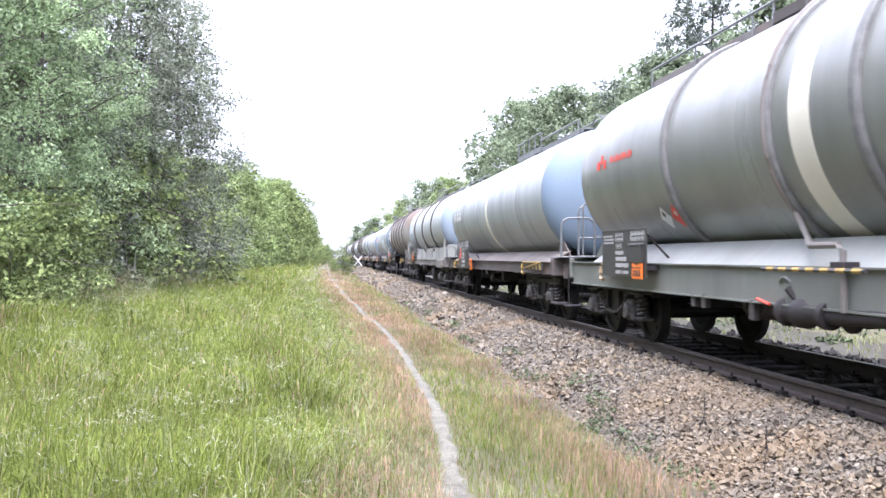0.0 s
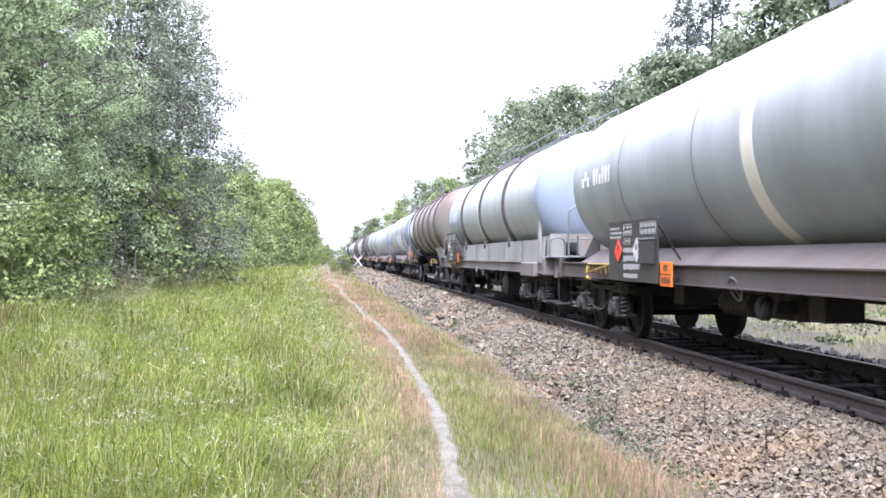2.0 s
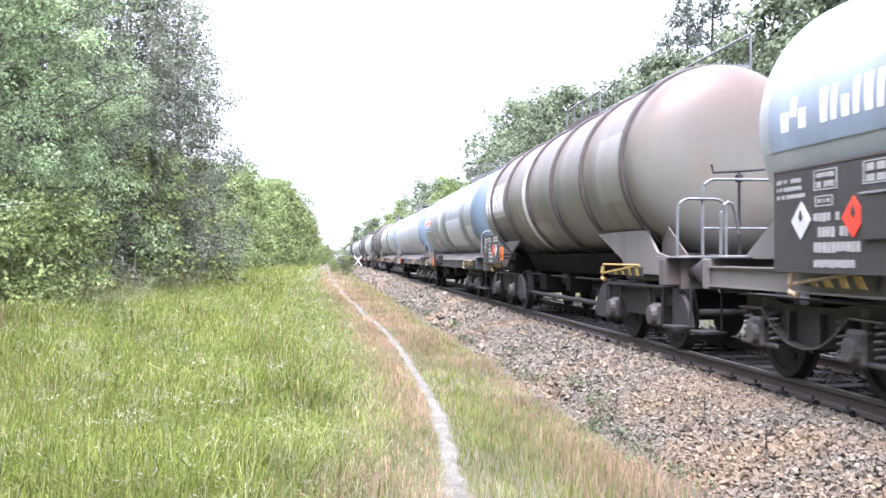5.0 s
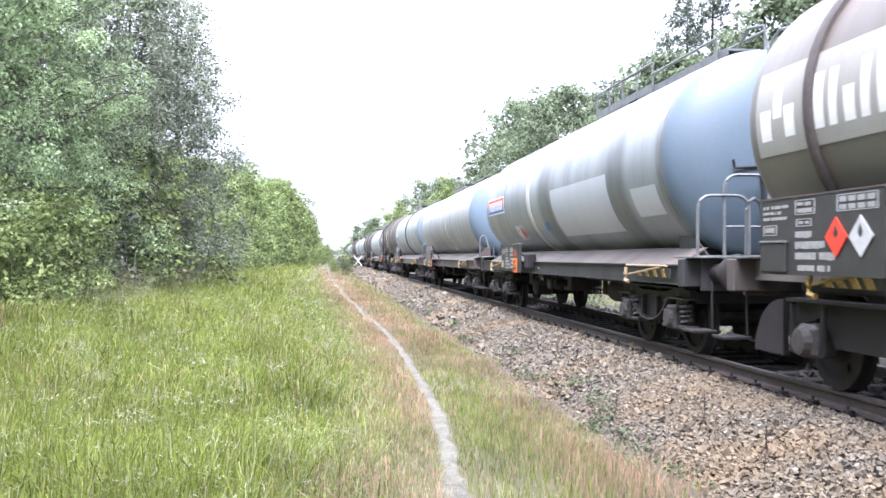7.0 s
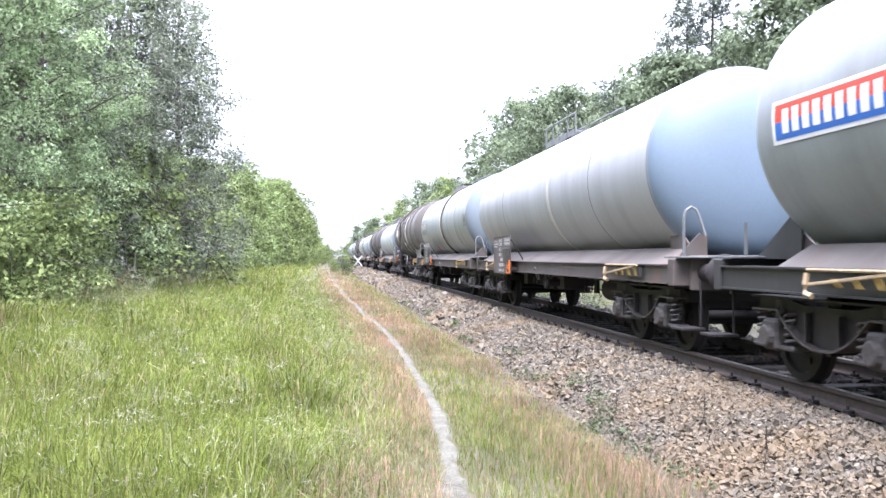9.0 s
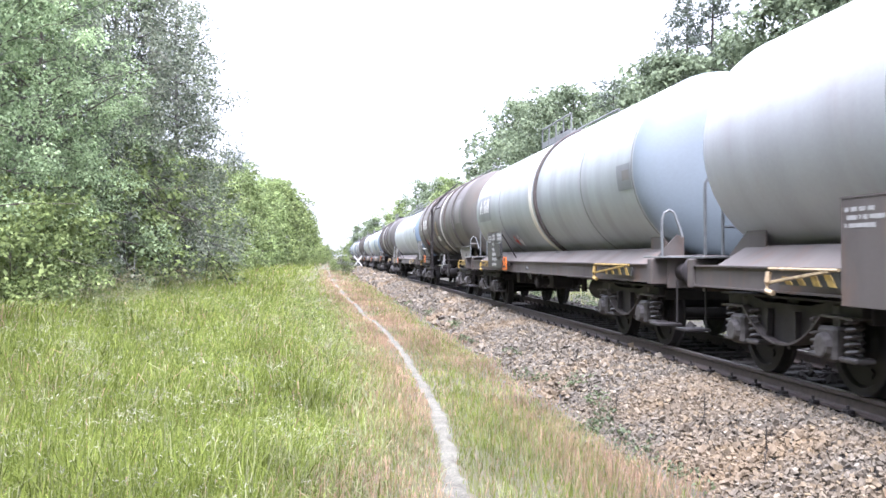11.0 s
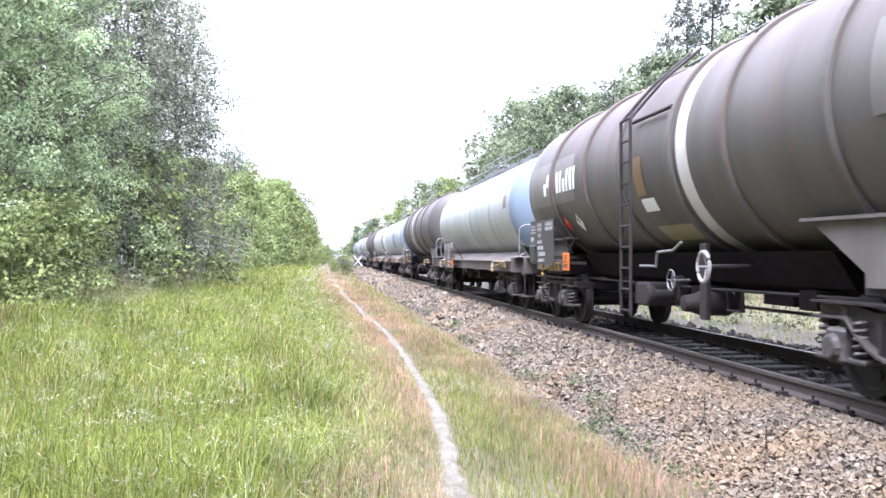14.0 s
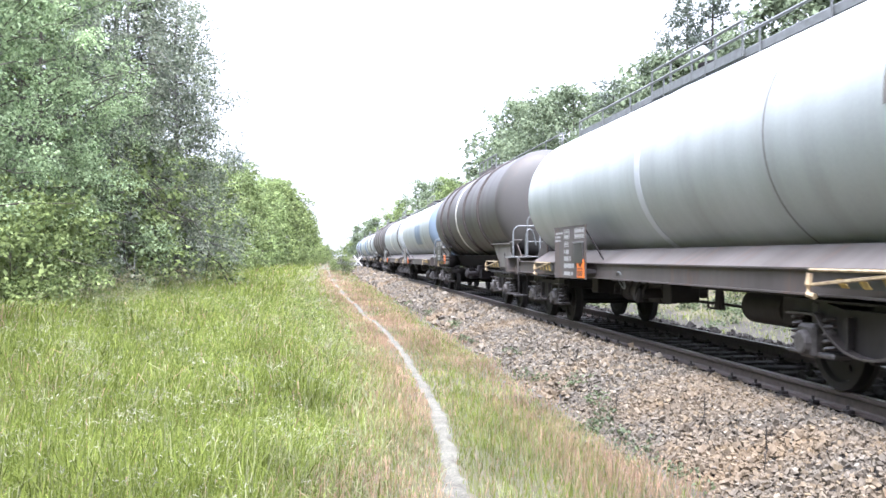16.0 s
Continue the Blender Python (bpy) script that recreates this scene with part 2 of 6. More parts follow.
def stone_material():
    m, nt, p = mat("ballast_stone")
    geo = nt.nodes.new("ShaderNodeNewGeometry")
    info = nt.nodes.new("ShaderNodeObjectInfo")
    add = nt.nodes.new("ShaderNodeMath")
    add.operation = "ADD"
    nt.links.new(geo.outputs["Random Per Island"], add.inputs[0])
    nt.links.new(info.outputs["Random"], add.inputs[1])
    fr = nt.nodes.new("ShaderNodeMath")
    fr.operation = "FRACT"
    nt.links.new(add.outputs[0], fr.inputs[0])
    c = ramp(nt, fr.outputs[0], [(0.0, (0.056, 0.046, 0.035)), (0.3, (0.087, 0.076, 0.06)), (0.6, (0.118, 0.103, 0.082)), (0.82, (0.13, 0.099, 0.061)), (1.0, (0.187, 0.168, 0.139))])
    n = add_noise(nt, 30, 4, 0.6)
    c = blend(nt, 0.5, c, ramp(nt, n, [(0.35, grey(0.15)), (0.62, grey(0.8))]), "OVERLAY")
    band = add_noise(nt, 0.45, 3, 0.6)
    c = blend(nt, ramp(nt, band, [(0.46, grey(0)), (0.66, grey(0.55))]), c, (0.165, 0.11, 0.055))
    nt.links.new(c, p.inputs["Base Color"])
    p.inputs["Roughness"].default_value = 0.85
    bump(nt, p, n, 0.4, 0.004)
    return m


M["stone"] = stone_material()


def ground_material():
    """Soil under the grass: sand on the trodden path, brown earth beside it, green turf further out."""
    m, nt, p = mat("ground_soil")
    co = nt.nodes.new("ShaderNodeTexCoord").outputs["Object"]
    n1 = add_noise(nt, 1.3, 5, 0.6, co)
    n2 = add_noise(nt, 18, 5, 0.7, co)
    n3 = add_noise(nt, 0.12, 3, 0.5, co)
    turf = ramp(nt, n1, [(0.3, (0.0365, 0.0474, 0.0146)), (0.7, (0.073, 0.0766, 0.0292))])
    earth = ramp(nt, n2, [(0.3, (0.0621, 0.0467, 0.0336)), (0.7, (0.117, 0.0912, 0.0672))])
    fac = blend(nt, 0.5, ramp(nt, n3, [(0.4, grey(0)), (0.6, grey(1))]), ramp(nt, n2, [(0.45, grey(0)), (0.6, grey(1))]))
    c = blend(nt, fac, turf, earth)
    nt.links.new(c, p.inputs["Base Color"])
    p.inputs["Roughness"].default_value = 0.95
    bump(nt, p, n2, 0.5, 0.02)
    return m


M["ground"] = ground_material()
def sand_material():
    m, nt, p = mat("pale_trodden_sand")
    a, b = add_noise(nt, 5, 5, 0.7), add_noise(nt, 45, 4, 0.7)
    c = ramp(nt, a, [(0.3, (0.052, 0.048, 0.036)), (0.48, (0.1, 0.094, 0.073)), (0.7, (0.14, 0.133, 0.106))])
    c = blend(nt, 0.6, c, ramp(nt, b, [(0.35, grey(0.15)), (0.6, grey(0.75))]), "OVERLAY")
    nt.links.new(c, p.inputs["Base Color"])
    p.inputs["Roughness"].default_value = 0.95
    bump(nt, p, b, 0.8, 0.012)
    return m


M["sand"] = sand_material()
M["cinder"] = plain("dark_cinder_earth", (0.05, 0.044, 0.031), 0.95, 0, 0.5, 5, (0.017, 0.0155, 0.011))
M["earth"] = plain("grey_brown_earth", (0.09, 0.078, 0.064), 0.95, 0, 0.5, 9, (0.034, 0.03, 0.023))


# ---- mesh helpers ----
def mesh_of(name, bm, material, smooth=False):
    me = bpy.data.meshes.new(name)
    bm.normal_update()
    bm.to_mesh(me)
    bm.free()
    for x in (material if isinstance(material, (list, tuple)) else [material]):
        me.materials.append(x)
    if smooth:
        me.polygons.foreach_set("use_smooth", [True] * len(me.polygons))
        me.set_sharp_from_angle(angle=radians(38))
    return me


def part(name, bm, material, parent, label="", smooth=False):
    """One mesh object under a thing or a part. bm: a bmesh, or a ready mesh that several parts share."""
    me = bm if isinstance(bm, bpy.types.Mesh) else mesh_of(name, bm, material, smooth)
    ob = new(name, me)
    ob.parent = parent
    if label:
        tagged(ob, label)
    return ob


def thing(name, label, category, m=None, group="", kind=""):
    ob = new(name)
    ob.empty_display_size = 0.3
    tagged(ob, label, category, group, kind)
    if m is not None:
        ob.matrix_basis = m
    return ob


def bm_box(bm, x0, x1, y0, y1, z0, z1, bev=0.0):
    r = bmesh.ops.create_cube(bm, size=1.0)
    vs = r["verts"]
    for v in vs:
        v.co = Vector(((x0 + x1) / 2 + v.co.x * (x1 - x0), (y0 + y1) / 2 + v.co.y * (y1 - y0), (z0 + z1) / 2 + v.co.z * (z1 - z0)))
    if bev:
        es = list({e for v in vs for e in v.link_edges})
        bmesh.ops.bevel(bm, geom=es, offset=bev, segments=1, affect="EDGES")
    return bm


def box(x0, x1, y0, y1, z0, z1, bev=0.006):
    return bm_box(bmesh.new(), x0, x1, y0, y1, z0, z1, bev)


def bm_prism(bm, pts, axis, a, b):
    """A flat outline (pairs) pushed along an axis from a to b."""
    def at(p, q):
        return {"x": (q, p[0], p[1]), "y": (p[0], q, p[1]), "z": (p[0], p[1], q)}[axis]
    va = [bm.verts.new(at(p, a)) for p in pts]
    vb = [bm.verts.new(at(p, b)) for p in pts]
    n = len(pts)
    bm.faces.new(va)
    bm.faces.new(vb[::-1])
    for i in range(n):
        bm.faces.new((va[i], vb[i], vb[(i + 1) % n], va[(i + 1) % n]))
    bmesh.ops.recalc_face_normals(bm, faces=bm.faces[:])
    return bm


def prism(pts, axis, a, b):
    return bm_prism(bmesh.new(), pts, axis, a, b)


def bm_tube(bm, pts, radius, seg=6, closed=False, radii=None):
    """A round bar along a line of points."""
    pts = [Vector(p) for p in pts]
    n = len(pts)
    rings = []
    up = Vector((0, 0, 1))
    for i, p in enumerate(pts):
        if closed:
            d = pts[(i + 1) % n] - pts[i - 1]
        else:
            d = pts[min(i + 1, n - 1)] - pts[max(i - 1, 0)]
        d.normalize()
        u = d.cross(up if abs(d.z) < 0.95 else Vector((0, 1, 0))).normalized()
        w = u.cross(d)
        r = radii[i] if radii else radius
        rings.append([bm.verts.new(p + (u * math.cos(2 * math.pi * k / seg) + w * math.sin(2 * math.pi * k / seg)) * r) for k in range(seg)])
    for i in range(n if closed else n - 1):
        a, b = rings[i], rings[(i + 1) % n]
        for k in range(seg):
            bm.faces.new((a[k], a[(k + 1) % seg], b[(k + 1) % seg], b[k]))
    if not closed:
        bm.faces.new(rings[0][::-1])
        bm.faces.new(rings[-1])
    return bm


def tube(pts, radius, seg=6, closed=False):
    return bm_tube(bmesh.new(), pts, radius, seg, closed)


def bm_revolve(bm, prof, axis, seg=24, centre=(0, 0, 0)):
    """Turns a profile of (along, radius) about an axis through centre."""
    cx, cy, cz = centre
    rings = []
    for a, r in prof:
        ring = []
        for k in range(seg):
            t = 2 * math.pi * k / seg
            c, s = math.cos(t) * r, math.sin(t) * r
            ring.append(bm.verts.new((cx + a, cy + c, cz + s) if axis == "x" else (cx + c, cy + a, cz + s) if axis == "y" else (cx + c, cy + s, cz + a)))
        rings.append(ring)
    for a, b in zip(rings, rings[1:]):
        for k in range(seg):
            bm.faces.new((a[k], a[(k + 1) % seg], b[(k + 1) % seg], b[k]))
    if prof[0][1] > 1e-4:
        bm.faces.new(rings[0])
    if prof[-1][1] > 1e-4:
        bm.faces.new(rings[-1])
    bmesh.ops.remove_doubles(bm, verts=rings[0] + rings[-1], dist=1e-5)
    bmesh.ops.recalc_face_normals(bm, faces=bm.faces[:])
    return bm


def revolve(prof, axis, seg=24, centre=(0, 0, 0)):
    return bm_revolve(bmesh.new(), prof, axis, seg, centre)


def quick_mesh(name, verts, faces, material, smooth=False):
    """A large mesh of equal faces (n x 3 or n x 4) from arrays."""
    me = bpy.data.meshes.new(name)
    k = faces.shape[1]
    me.vertices.add(len(verts))
    me.vertices.foreach_set("co", np.asarray(verts, np.float32).ravel())
    me.loops.add(faces.size)
    me.loops.foreach_set("vertex_index", faces.astype(np.int32).ravel())
    me.polygons.add(len(faces))
    me.polygons.foreach_set("loop_start", np.arange(0, faces.size, k, dtype=np.int32))
    if smooth:
        me.polygons.foreach_set("use_smooth", np.ones(len(faces), bool))
    me.materials.append(material)
    me.update(calc_edges=True)
    return me


def faceted(me):
    """Hard edges between all faces."""
    me.polygons.foreach_set("use_smooth", np.zeros(len(me.polygons), bool))
    return me



M["cradle_grey"] = tank_paint("grey_cradle_paint", (0.25, 0.259, 0.243), (0.156, 0.159, 0.147), 0.7, rust=0.1, rough=0.5)
M["sole_grey"] = tank_paint("green_grey_frame_paint", (0.148, 0.156, 0.14), (0.08, 0.08, 0.0704), 0.8, rust=0.12, rough=0.5)
M["panel_grey"] = plain("dark_grey_panel_paint", (0.0416, 0.04, 0.0392), 0.5, 0, 0.3, 5)
M["pale_panel"] = tank_paint("pale_worn_panel_paint", (0.336, 0.328, 0.3), (0.2, 0.188, 0.168), 0.8, rust=0.1, rough=0.5)
M["paleblue"] = tank_paint("pale_blue_paint", (0.335, 0.366, 0.362), (0.21, 0.224, 0.214), 0.9, rust=0.1, rough=0.38)
M["tow_pale"] = plain("worn_pale_yellow_paint", (0.42, 0.33, 0.20), 0.6, 0, 0.4, 14, (0.22, 0.16, 0.10))
# Near black: the shade in the gaps between stones, put into the bed's colour.
M["bed"] = plain("ballast_gap_shade", (0.02, 0.017, 0.014), 0.95, 0, 0.5, 16, (0.008, 0.0068, 0.0056))
M["ochre"] = tank_paint("faded_ochre_patch", (0.26, 0.22, 0.11), (0.16, 0.14, 0.09), 0.6)
M["rustpatch"] = tank_paint("rusty_emblem", (0.22, 0.14, 0.07), (0.12, 0.09, 0.06), 0.6)
M["trough"] = tank_paint("dusty_trough_paint", (0.232, 0.24, 0.222), (0.12, 0.11, 0.098), 0.9, rust=0.3, rough=0.6)
M["letter"] = plain("faded_white_lettering", (0.32, 0.32, 0.312), 0.6, 0, 0.3, 20)
M["brownpatch"] = tank_paint("faded_brown_panel", (0.14, 0.131, 0.12), (0.085, 0.079, 0.073), 0.75, rust=0.15, rough=0.45)
M["frame_dark"] = tank_paint("dark_frame_paint", (0.036, 0.036, 0.037), (0.02, 0.0185, 0.019), 0.8, rough=0.55)
M["pale_patch"] = tank_paint("pale_cleaned_patch", (0.188, 0.18, 0.16), (0.12, 0.112, 0.1), 0.7)


# ---- the ground ----
PROFILE = [(-3000, 0.2), (-60, 0.2), (-14, 0.1), (-7, -0.08), (-3, -0.26), (0.3, -0.33), (1.2, -0.37), (2.0, -0.42), (2.8, -0.55), (4.2, -0.58), (8.4, -0.58), (9.5, -0.5), (13, -0.2), (22, 0.3), (60, 0.5), (3000, 0.5)]


def ground_z(x, y):
    """Height of the ground; works on numbers and on arrays."""
    px, pz = zip(*PROFILE)
    z = np.interp(x, px, pz)
    calm = np.clip((np.abs(np.asarray(x, float) - TRACK_X) - 3.0) / 2.0, 0, 1)
    return z + 0.035 * calm * (np.sin(x * 1.7 + y * 0.6) + np.sin(y * 0.9 - x * 0.8 + 1.3)) * np.where(np.abs(y) < 400, 1, 0)


def build_ground():
    xs = np.unique(np.concatenate([[-3000, -800, -300, -120, -60, -40, -30, -24, -20, -17], np.arange(-15, 15.01, 0.5), [16, 18, 20, 22, 26, 30, 40, 60, 120, 300, 800, 3000]]))
    ys = np.unique(np.concatenate([[-3000, -800, -300, -120, -60, -30, -15, -8, -4], np.arange(0, 60.1, 0.6), np.arange(62, 120, 2.0), [125, 135, 150, 170, 200, 250, 300, 390, 500, 700, 1000, 1600, 3000]]))
    gx, gy = np.meshgrid(xs, ys)
    v = np.stack([gx, gy, ground_z(gx, gy)], -1).reshape(-1, 3)
    nx, ny = len(xs), len(ys)
    i = (np.arange(ny - 1)[:, None] * nx + np.arange(nx - 1)[None]).ravel()
    f = np.stack([i, i + 1, i + nx + 1, i + nx], 1)
    tagged(new("ground", quick_mesh("ground", v, f, M["ground"], True)), "sandy meadow soil with turf beside the railway", "ground", kind="structure")


build_ground()


def path_x(y):
    """Centre line of the trodden path."""
    return np.interp(y, [0, 4.5, 6, 7.5, 9.5, 12, 15, 19, 24, 32, 45, 70, 120], [0.57, 0.79, 0.85, 0.98, 1.12, 1.21, 1.26, 1.26, 1.1, 0.88, 0.6, 0.3, 0.2])


def path_half(y):
    return np.interp(y, [0, 7, 9, 20, 40, 120], [0.066, 0.066, 0.058, 0.056, 0.05, 0.045]) * (1 + 0.18 * np.sin(y * 2.3) + 0.12 * np.sin(y * 5.1 + 1))


def strip(name, left, right, y0, y1, step, lift, material, label, cat, cols=5):
    ys = np.arange(y0, y1, step)
    s = np.linspace(0, 1, cols)
    gx = left(ys)[:, None] * (1 - s) + right(ys)[:, None] * s
    gy = np.repeat(ys[:, None], cols, 1)
    crown = lift * (1 - (2 * s - 1) ** 4)
    z = ground_z(gx, gy) + crown - 0.004
    v = np.stack([gx, gy, z], -1).reshape(-1, 3)
    i = (np.arange(len(ys) - 1)[:, None] * cols + np.arange(cols - 1)[None]).ravel()
    f = np.stack([i, i + 1, i + cols + 1, i + cols], 1)
    return tagged(new(name, quick_mesh(name, v, f, material, True)), label, cat, kind="structure")


def ragged(y, s):
    return 0.022 * np.sin(y * 7.3 + s) + 0.016 * np.sin(y * 17.1 + 2 * s) + 0.012 * np.sin(y * 31.7 + 3 * s)


strip("footpath", lambda y: path_x(y) - path_half(y) - 0.02 + ragged(y, 1), lambda y: path_x(y) + path_half(y) + 0.02 + ragged(y, 4), -30, 110, 0.06, 0.018, M["sand"],
      "narrow pale trodden sand path through grass", "path")
strip("earth_verge", lambda y: 2.15 + 0.22 * np.sin(y * 0.8) + 0.12 * np.sin(y * 2.7), lambda y: 3.2 + 0 * y, -30, 150, 0.3, 0.02, M["earth"],
      "grey brown earth strip at the foot of the ballast", "verge")

strip("far_verge", lambda y: 8.1 + 0 * y, lambda y: 10.6 + 0.4 * np.sin(y * 0.7) + 0.2 * np.sin(y * 2.1), -30, 150, 0.3, 0.02, M["cinder"],
      "grey brown bare earth strip beyond the track", "verge")

# ---- the track ----
RAIL_Y0, RAIL_Y1 = -40.0, 420.0
RAILS = (TRACK_X - 0.7525, TRACK_X + 0.7525)


def ballast_z(x):
    d = np.abs(np.asarray(x, float) - TRACK_X)
    return np.interp(d, [0, 0.6, 0.9, 1.15, 1.4, 1.75, 2.75, 2.9], [-0.24, -0.225, -0.2, -0.16, -0.14, -0.175, -0.55, -0.62])


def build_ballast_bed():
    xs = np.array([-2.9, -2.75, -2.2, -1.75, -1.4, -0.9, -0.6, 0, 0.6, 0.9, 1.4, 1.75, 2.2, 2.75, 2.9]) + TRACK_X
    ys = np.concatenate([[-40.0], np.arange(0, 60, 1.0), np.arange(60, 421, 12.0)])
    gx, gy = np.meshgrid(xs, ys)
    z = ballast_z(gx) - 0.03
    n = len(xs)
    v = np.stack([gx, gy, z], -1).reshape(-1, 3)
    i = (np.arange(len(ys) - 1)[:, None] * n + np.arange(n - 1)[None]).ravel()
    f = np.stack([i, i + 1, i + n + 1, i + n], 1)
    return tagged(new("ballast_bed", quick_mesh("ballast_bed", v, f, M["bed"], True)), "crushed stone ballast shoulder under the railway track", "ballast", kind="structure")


bed = build_ballast_bed()


def stone_shape(rng):
    """A crushed stone: a block with its corners knocked about."""
    c = np.array([(x, y, z) for x in (-1, 1) for y in (-1, 1) for z in (-1, 1)], float)
    c *= rng.uniform(0.42, 1.05, 3)
    c *= rng.uniform(0.8, 1.08, (8, 1))
    c += rng.normal(0, 0.15, (8, 3))
    f = np.array([(0, 1, 3), (0, 3, 2), (4, 6, 7), (4, 7, 5), (0, 4, 5), (0, 5, 1), (2, 3, 7), (2, 7, 6), (0, 2, 6), (0, 6, 4), (1, 5, 7), (1, 7, 3)])
    return c, f


def random_turns(rng, n):
    q = rng.normal(size=(n, 4))
    q /= np.linalg.norm(q, axis=1)[:, None]
    w, x, y, z = q.T
    return np.stack([1 - 2 * (y * y + z * z), 2 * (x * y - z * w), 2 * (x * z + y * w), 2 * (x * y + z * w), 1 - 2 * (x * x + z * z), 2 * (y * z - x * w),
                     2 * (x * z - y * w), 2 * (y * z + x * w), 1 - 2 * (x * x + y * y)], 1).reshape(n, 3, 3)


def build_stones():
    rng = np.random.default_rng(5)
    shapes = [stone_shape(rng) for _ in range(16)]
    zones = [(2.15, 2.75, 4.0, 22.0, 800, 0.014), (2.7, 4.66, 4.0, 11.0, 1350, 0.0166), (2.7, 4.66, 11.0, 22.0, 520, 0.0255), (2.75, 4.66, 22.0, 50.0, 140, 0.048), (2.75, 4.66, 50.0, 120.0, 24, 0.1), (2.7, 4.66, -6.0, 4.0, 230, 0.036)]
    inner = [(4.84, 6.16, 5.0, 26.0, 90, 0.034), (6.34, 9.2, 8.0, 34.0, 60, 0.04)]
    vs, fs, base = [], [], 0
    for zone in zones + inner:
        if zone is inner[0]:
            ob = new("ballast_stones", faceted(quick_mesh("ballast_stones", np.concatenate(vs), np.concatenate(fs), M["stone"])))
            ob.parent = bed
            tagged(ob, kind="stuff")
            vs, fs, base = [], [], 0
        x0, x1, y0, y1, dens, size = zone
        n = int((x1 - x0) * (y1 - y0) * dens)
        x, y = rng.uniform(x0, x1, n), rng.uniform(y0, y1, n)
        s = size * rng.lognormal(0, 0.26, n)
        thin = rng.uniform(size=n) < np.clip((np.abs(x - TRACK_X) - 2.45) / 0.5, 0, 1) * 0.75
        near = np.minimum(np.abs(x - RAILS[0]), np.abs(x - RAILS[1])) < 0.085
        keep = ~(thin | near)
        x, y, s = x[keep], y[keep], s[keep]
        z = np.maximum(ballast_z(x), np.where(x < 3.0, ground_z(x, y) + 0.006, -9.0)) + s * rng.uniform(-1.1, 1.0, len(x))
        R = random_turns(rng, len(x))
        which = rng.integers(0, len(shapes), len(x))
        for k, (sv, sf) in enumerate(shapes):
            m = which == k
            c = np.einsum("nij,vj->nvi", R[m], sv) * s[m][:, None, None] + np.stack([x[m], y[m], z[m]], 1)[:, None]
            nn = len(c)
            vs.append(c.reshape(-1, 3))
            fs.append((sf[None] + (np.arange(nn) * len(sv))[:, None, None] + base).reshape(-1, 3))
            base += nn * len(sv)
    ob = new("oily_stones", faceted(quick_mesh("oily_stones", np.concatenate(vs), np.concatenate(fs), M["oily"])))
    ob.parent = bed
    tagged(ob, "oil blackened stones between the rails", kind="stuff")
    meshes = [faceted(quick_mesh("stone", sv * 0.02, sf, M["stone"])) for sv, sf in shapes]
    for _ in range(280):
        x, y = rng.uniform(2.75, 4.4), rng.uniform(5.6, 11)
        o = new("stone", meshes[rng.integers(0, len(meshes))])
        o.parent = bed
        o.matrix_basis = Matrix.Translation((x, y, float(ballast_z(x)) + 0.012)) @ Euler(rng.uniform(0, 6, 3)).to_matrix().to_4x4()


def build_track():
    prof = [(-0.075, -0.172), (0.075, -0.172), (0.075, -0.160), (0.02, -0.145), (0.009, -0.13), (0.009, -0.05), (0.036, -0.037), (0.036, -0.006), (0.03, 0.0),
            (-0.03, 0.0), (-0.036, -0.006), (-0.036, -0.037), (-0.009, -0.05), (-0.009, -0.13), (-0.02, -0.145), (-0.075, -0.160)]
    track = thing("railway_track", "single railway track on wooden sleepers in stone ballast", "railway track", kind="structure")
    for x in RAILS:
        rail = part("rail", prism([(x + a, b) for a, b in prof], "y", RAIL_Y0, RAIL_Y1), M["rail_steel"], track, "rusty steel rail with worn bright head")
        part("rail_head", box(x - 0.029, x + 0.029, RAIL_Y0, RAIL_Y1, -0.001, 0.002, 0), M["rail_head"], rail, "bright worn running surface")
    sl = mesh_of("sleeper", box(-1.3, 1.3, -0.13, 0.13, -0.33, -0.176, 0.012), M["sleeper"])
    bm = bmesh.new()
    bm_box(bm, -0.17, 0.17, -0.075, 0.075, -0.186, -0.165, 0)
    for sx in (-1, 1):
        bm_box(bm, sx * 0.1 - 0.035, sx * 0.1 + 0.035, -0.042, 0.042, -0.165, -0.13, 0.006)
        bm_revolve(bm, [(-0.135, 0.016), (-0.09, 0.016)], "z", 6, (sx * 0.11, 0, 0))
    clip = mesh_of("rail_fastening", bm, M["bogie"])
    rng = np.random.default_rng(3)
    y, n = -3.0, 0
    while n < 170:
        o = part("sleeper", sl, None, track)
        o.matrix_basis = pose(TRACK_X + rng.uniform(-0.03, 0.03), y, rng.uniform(-0.008, 0.004), 0, 0, rng.uniform(-0.8, 0.8))
        if y < 45:
            for x in RAILS:
                part("rail_fastening", clip, None, track).matrix_basis = pose(x, y, 0)
        y += 0.6
        n += 1


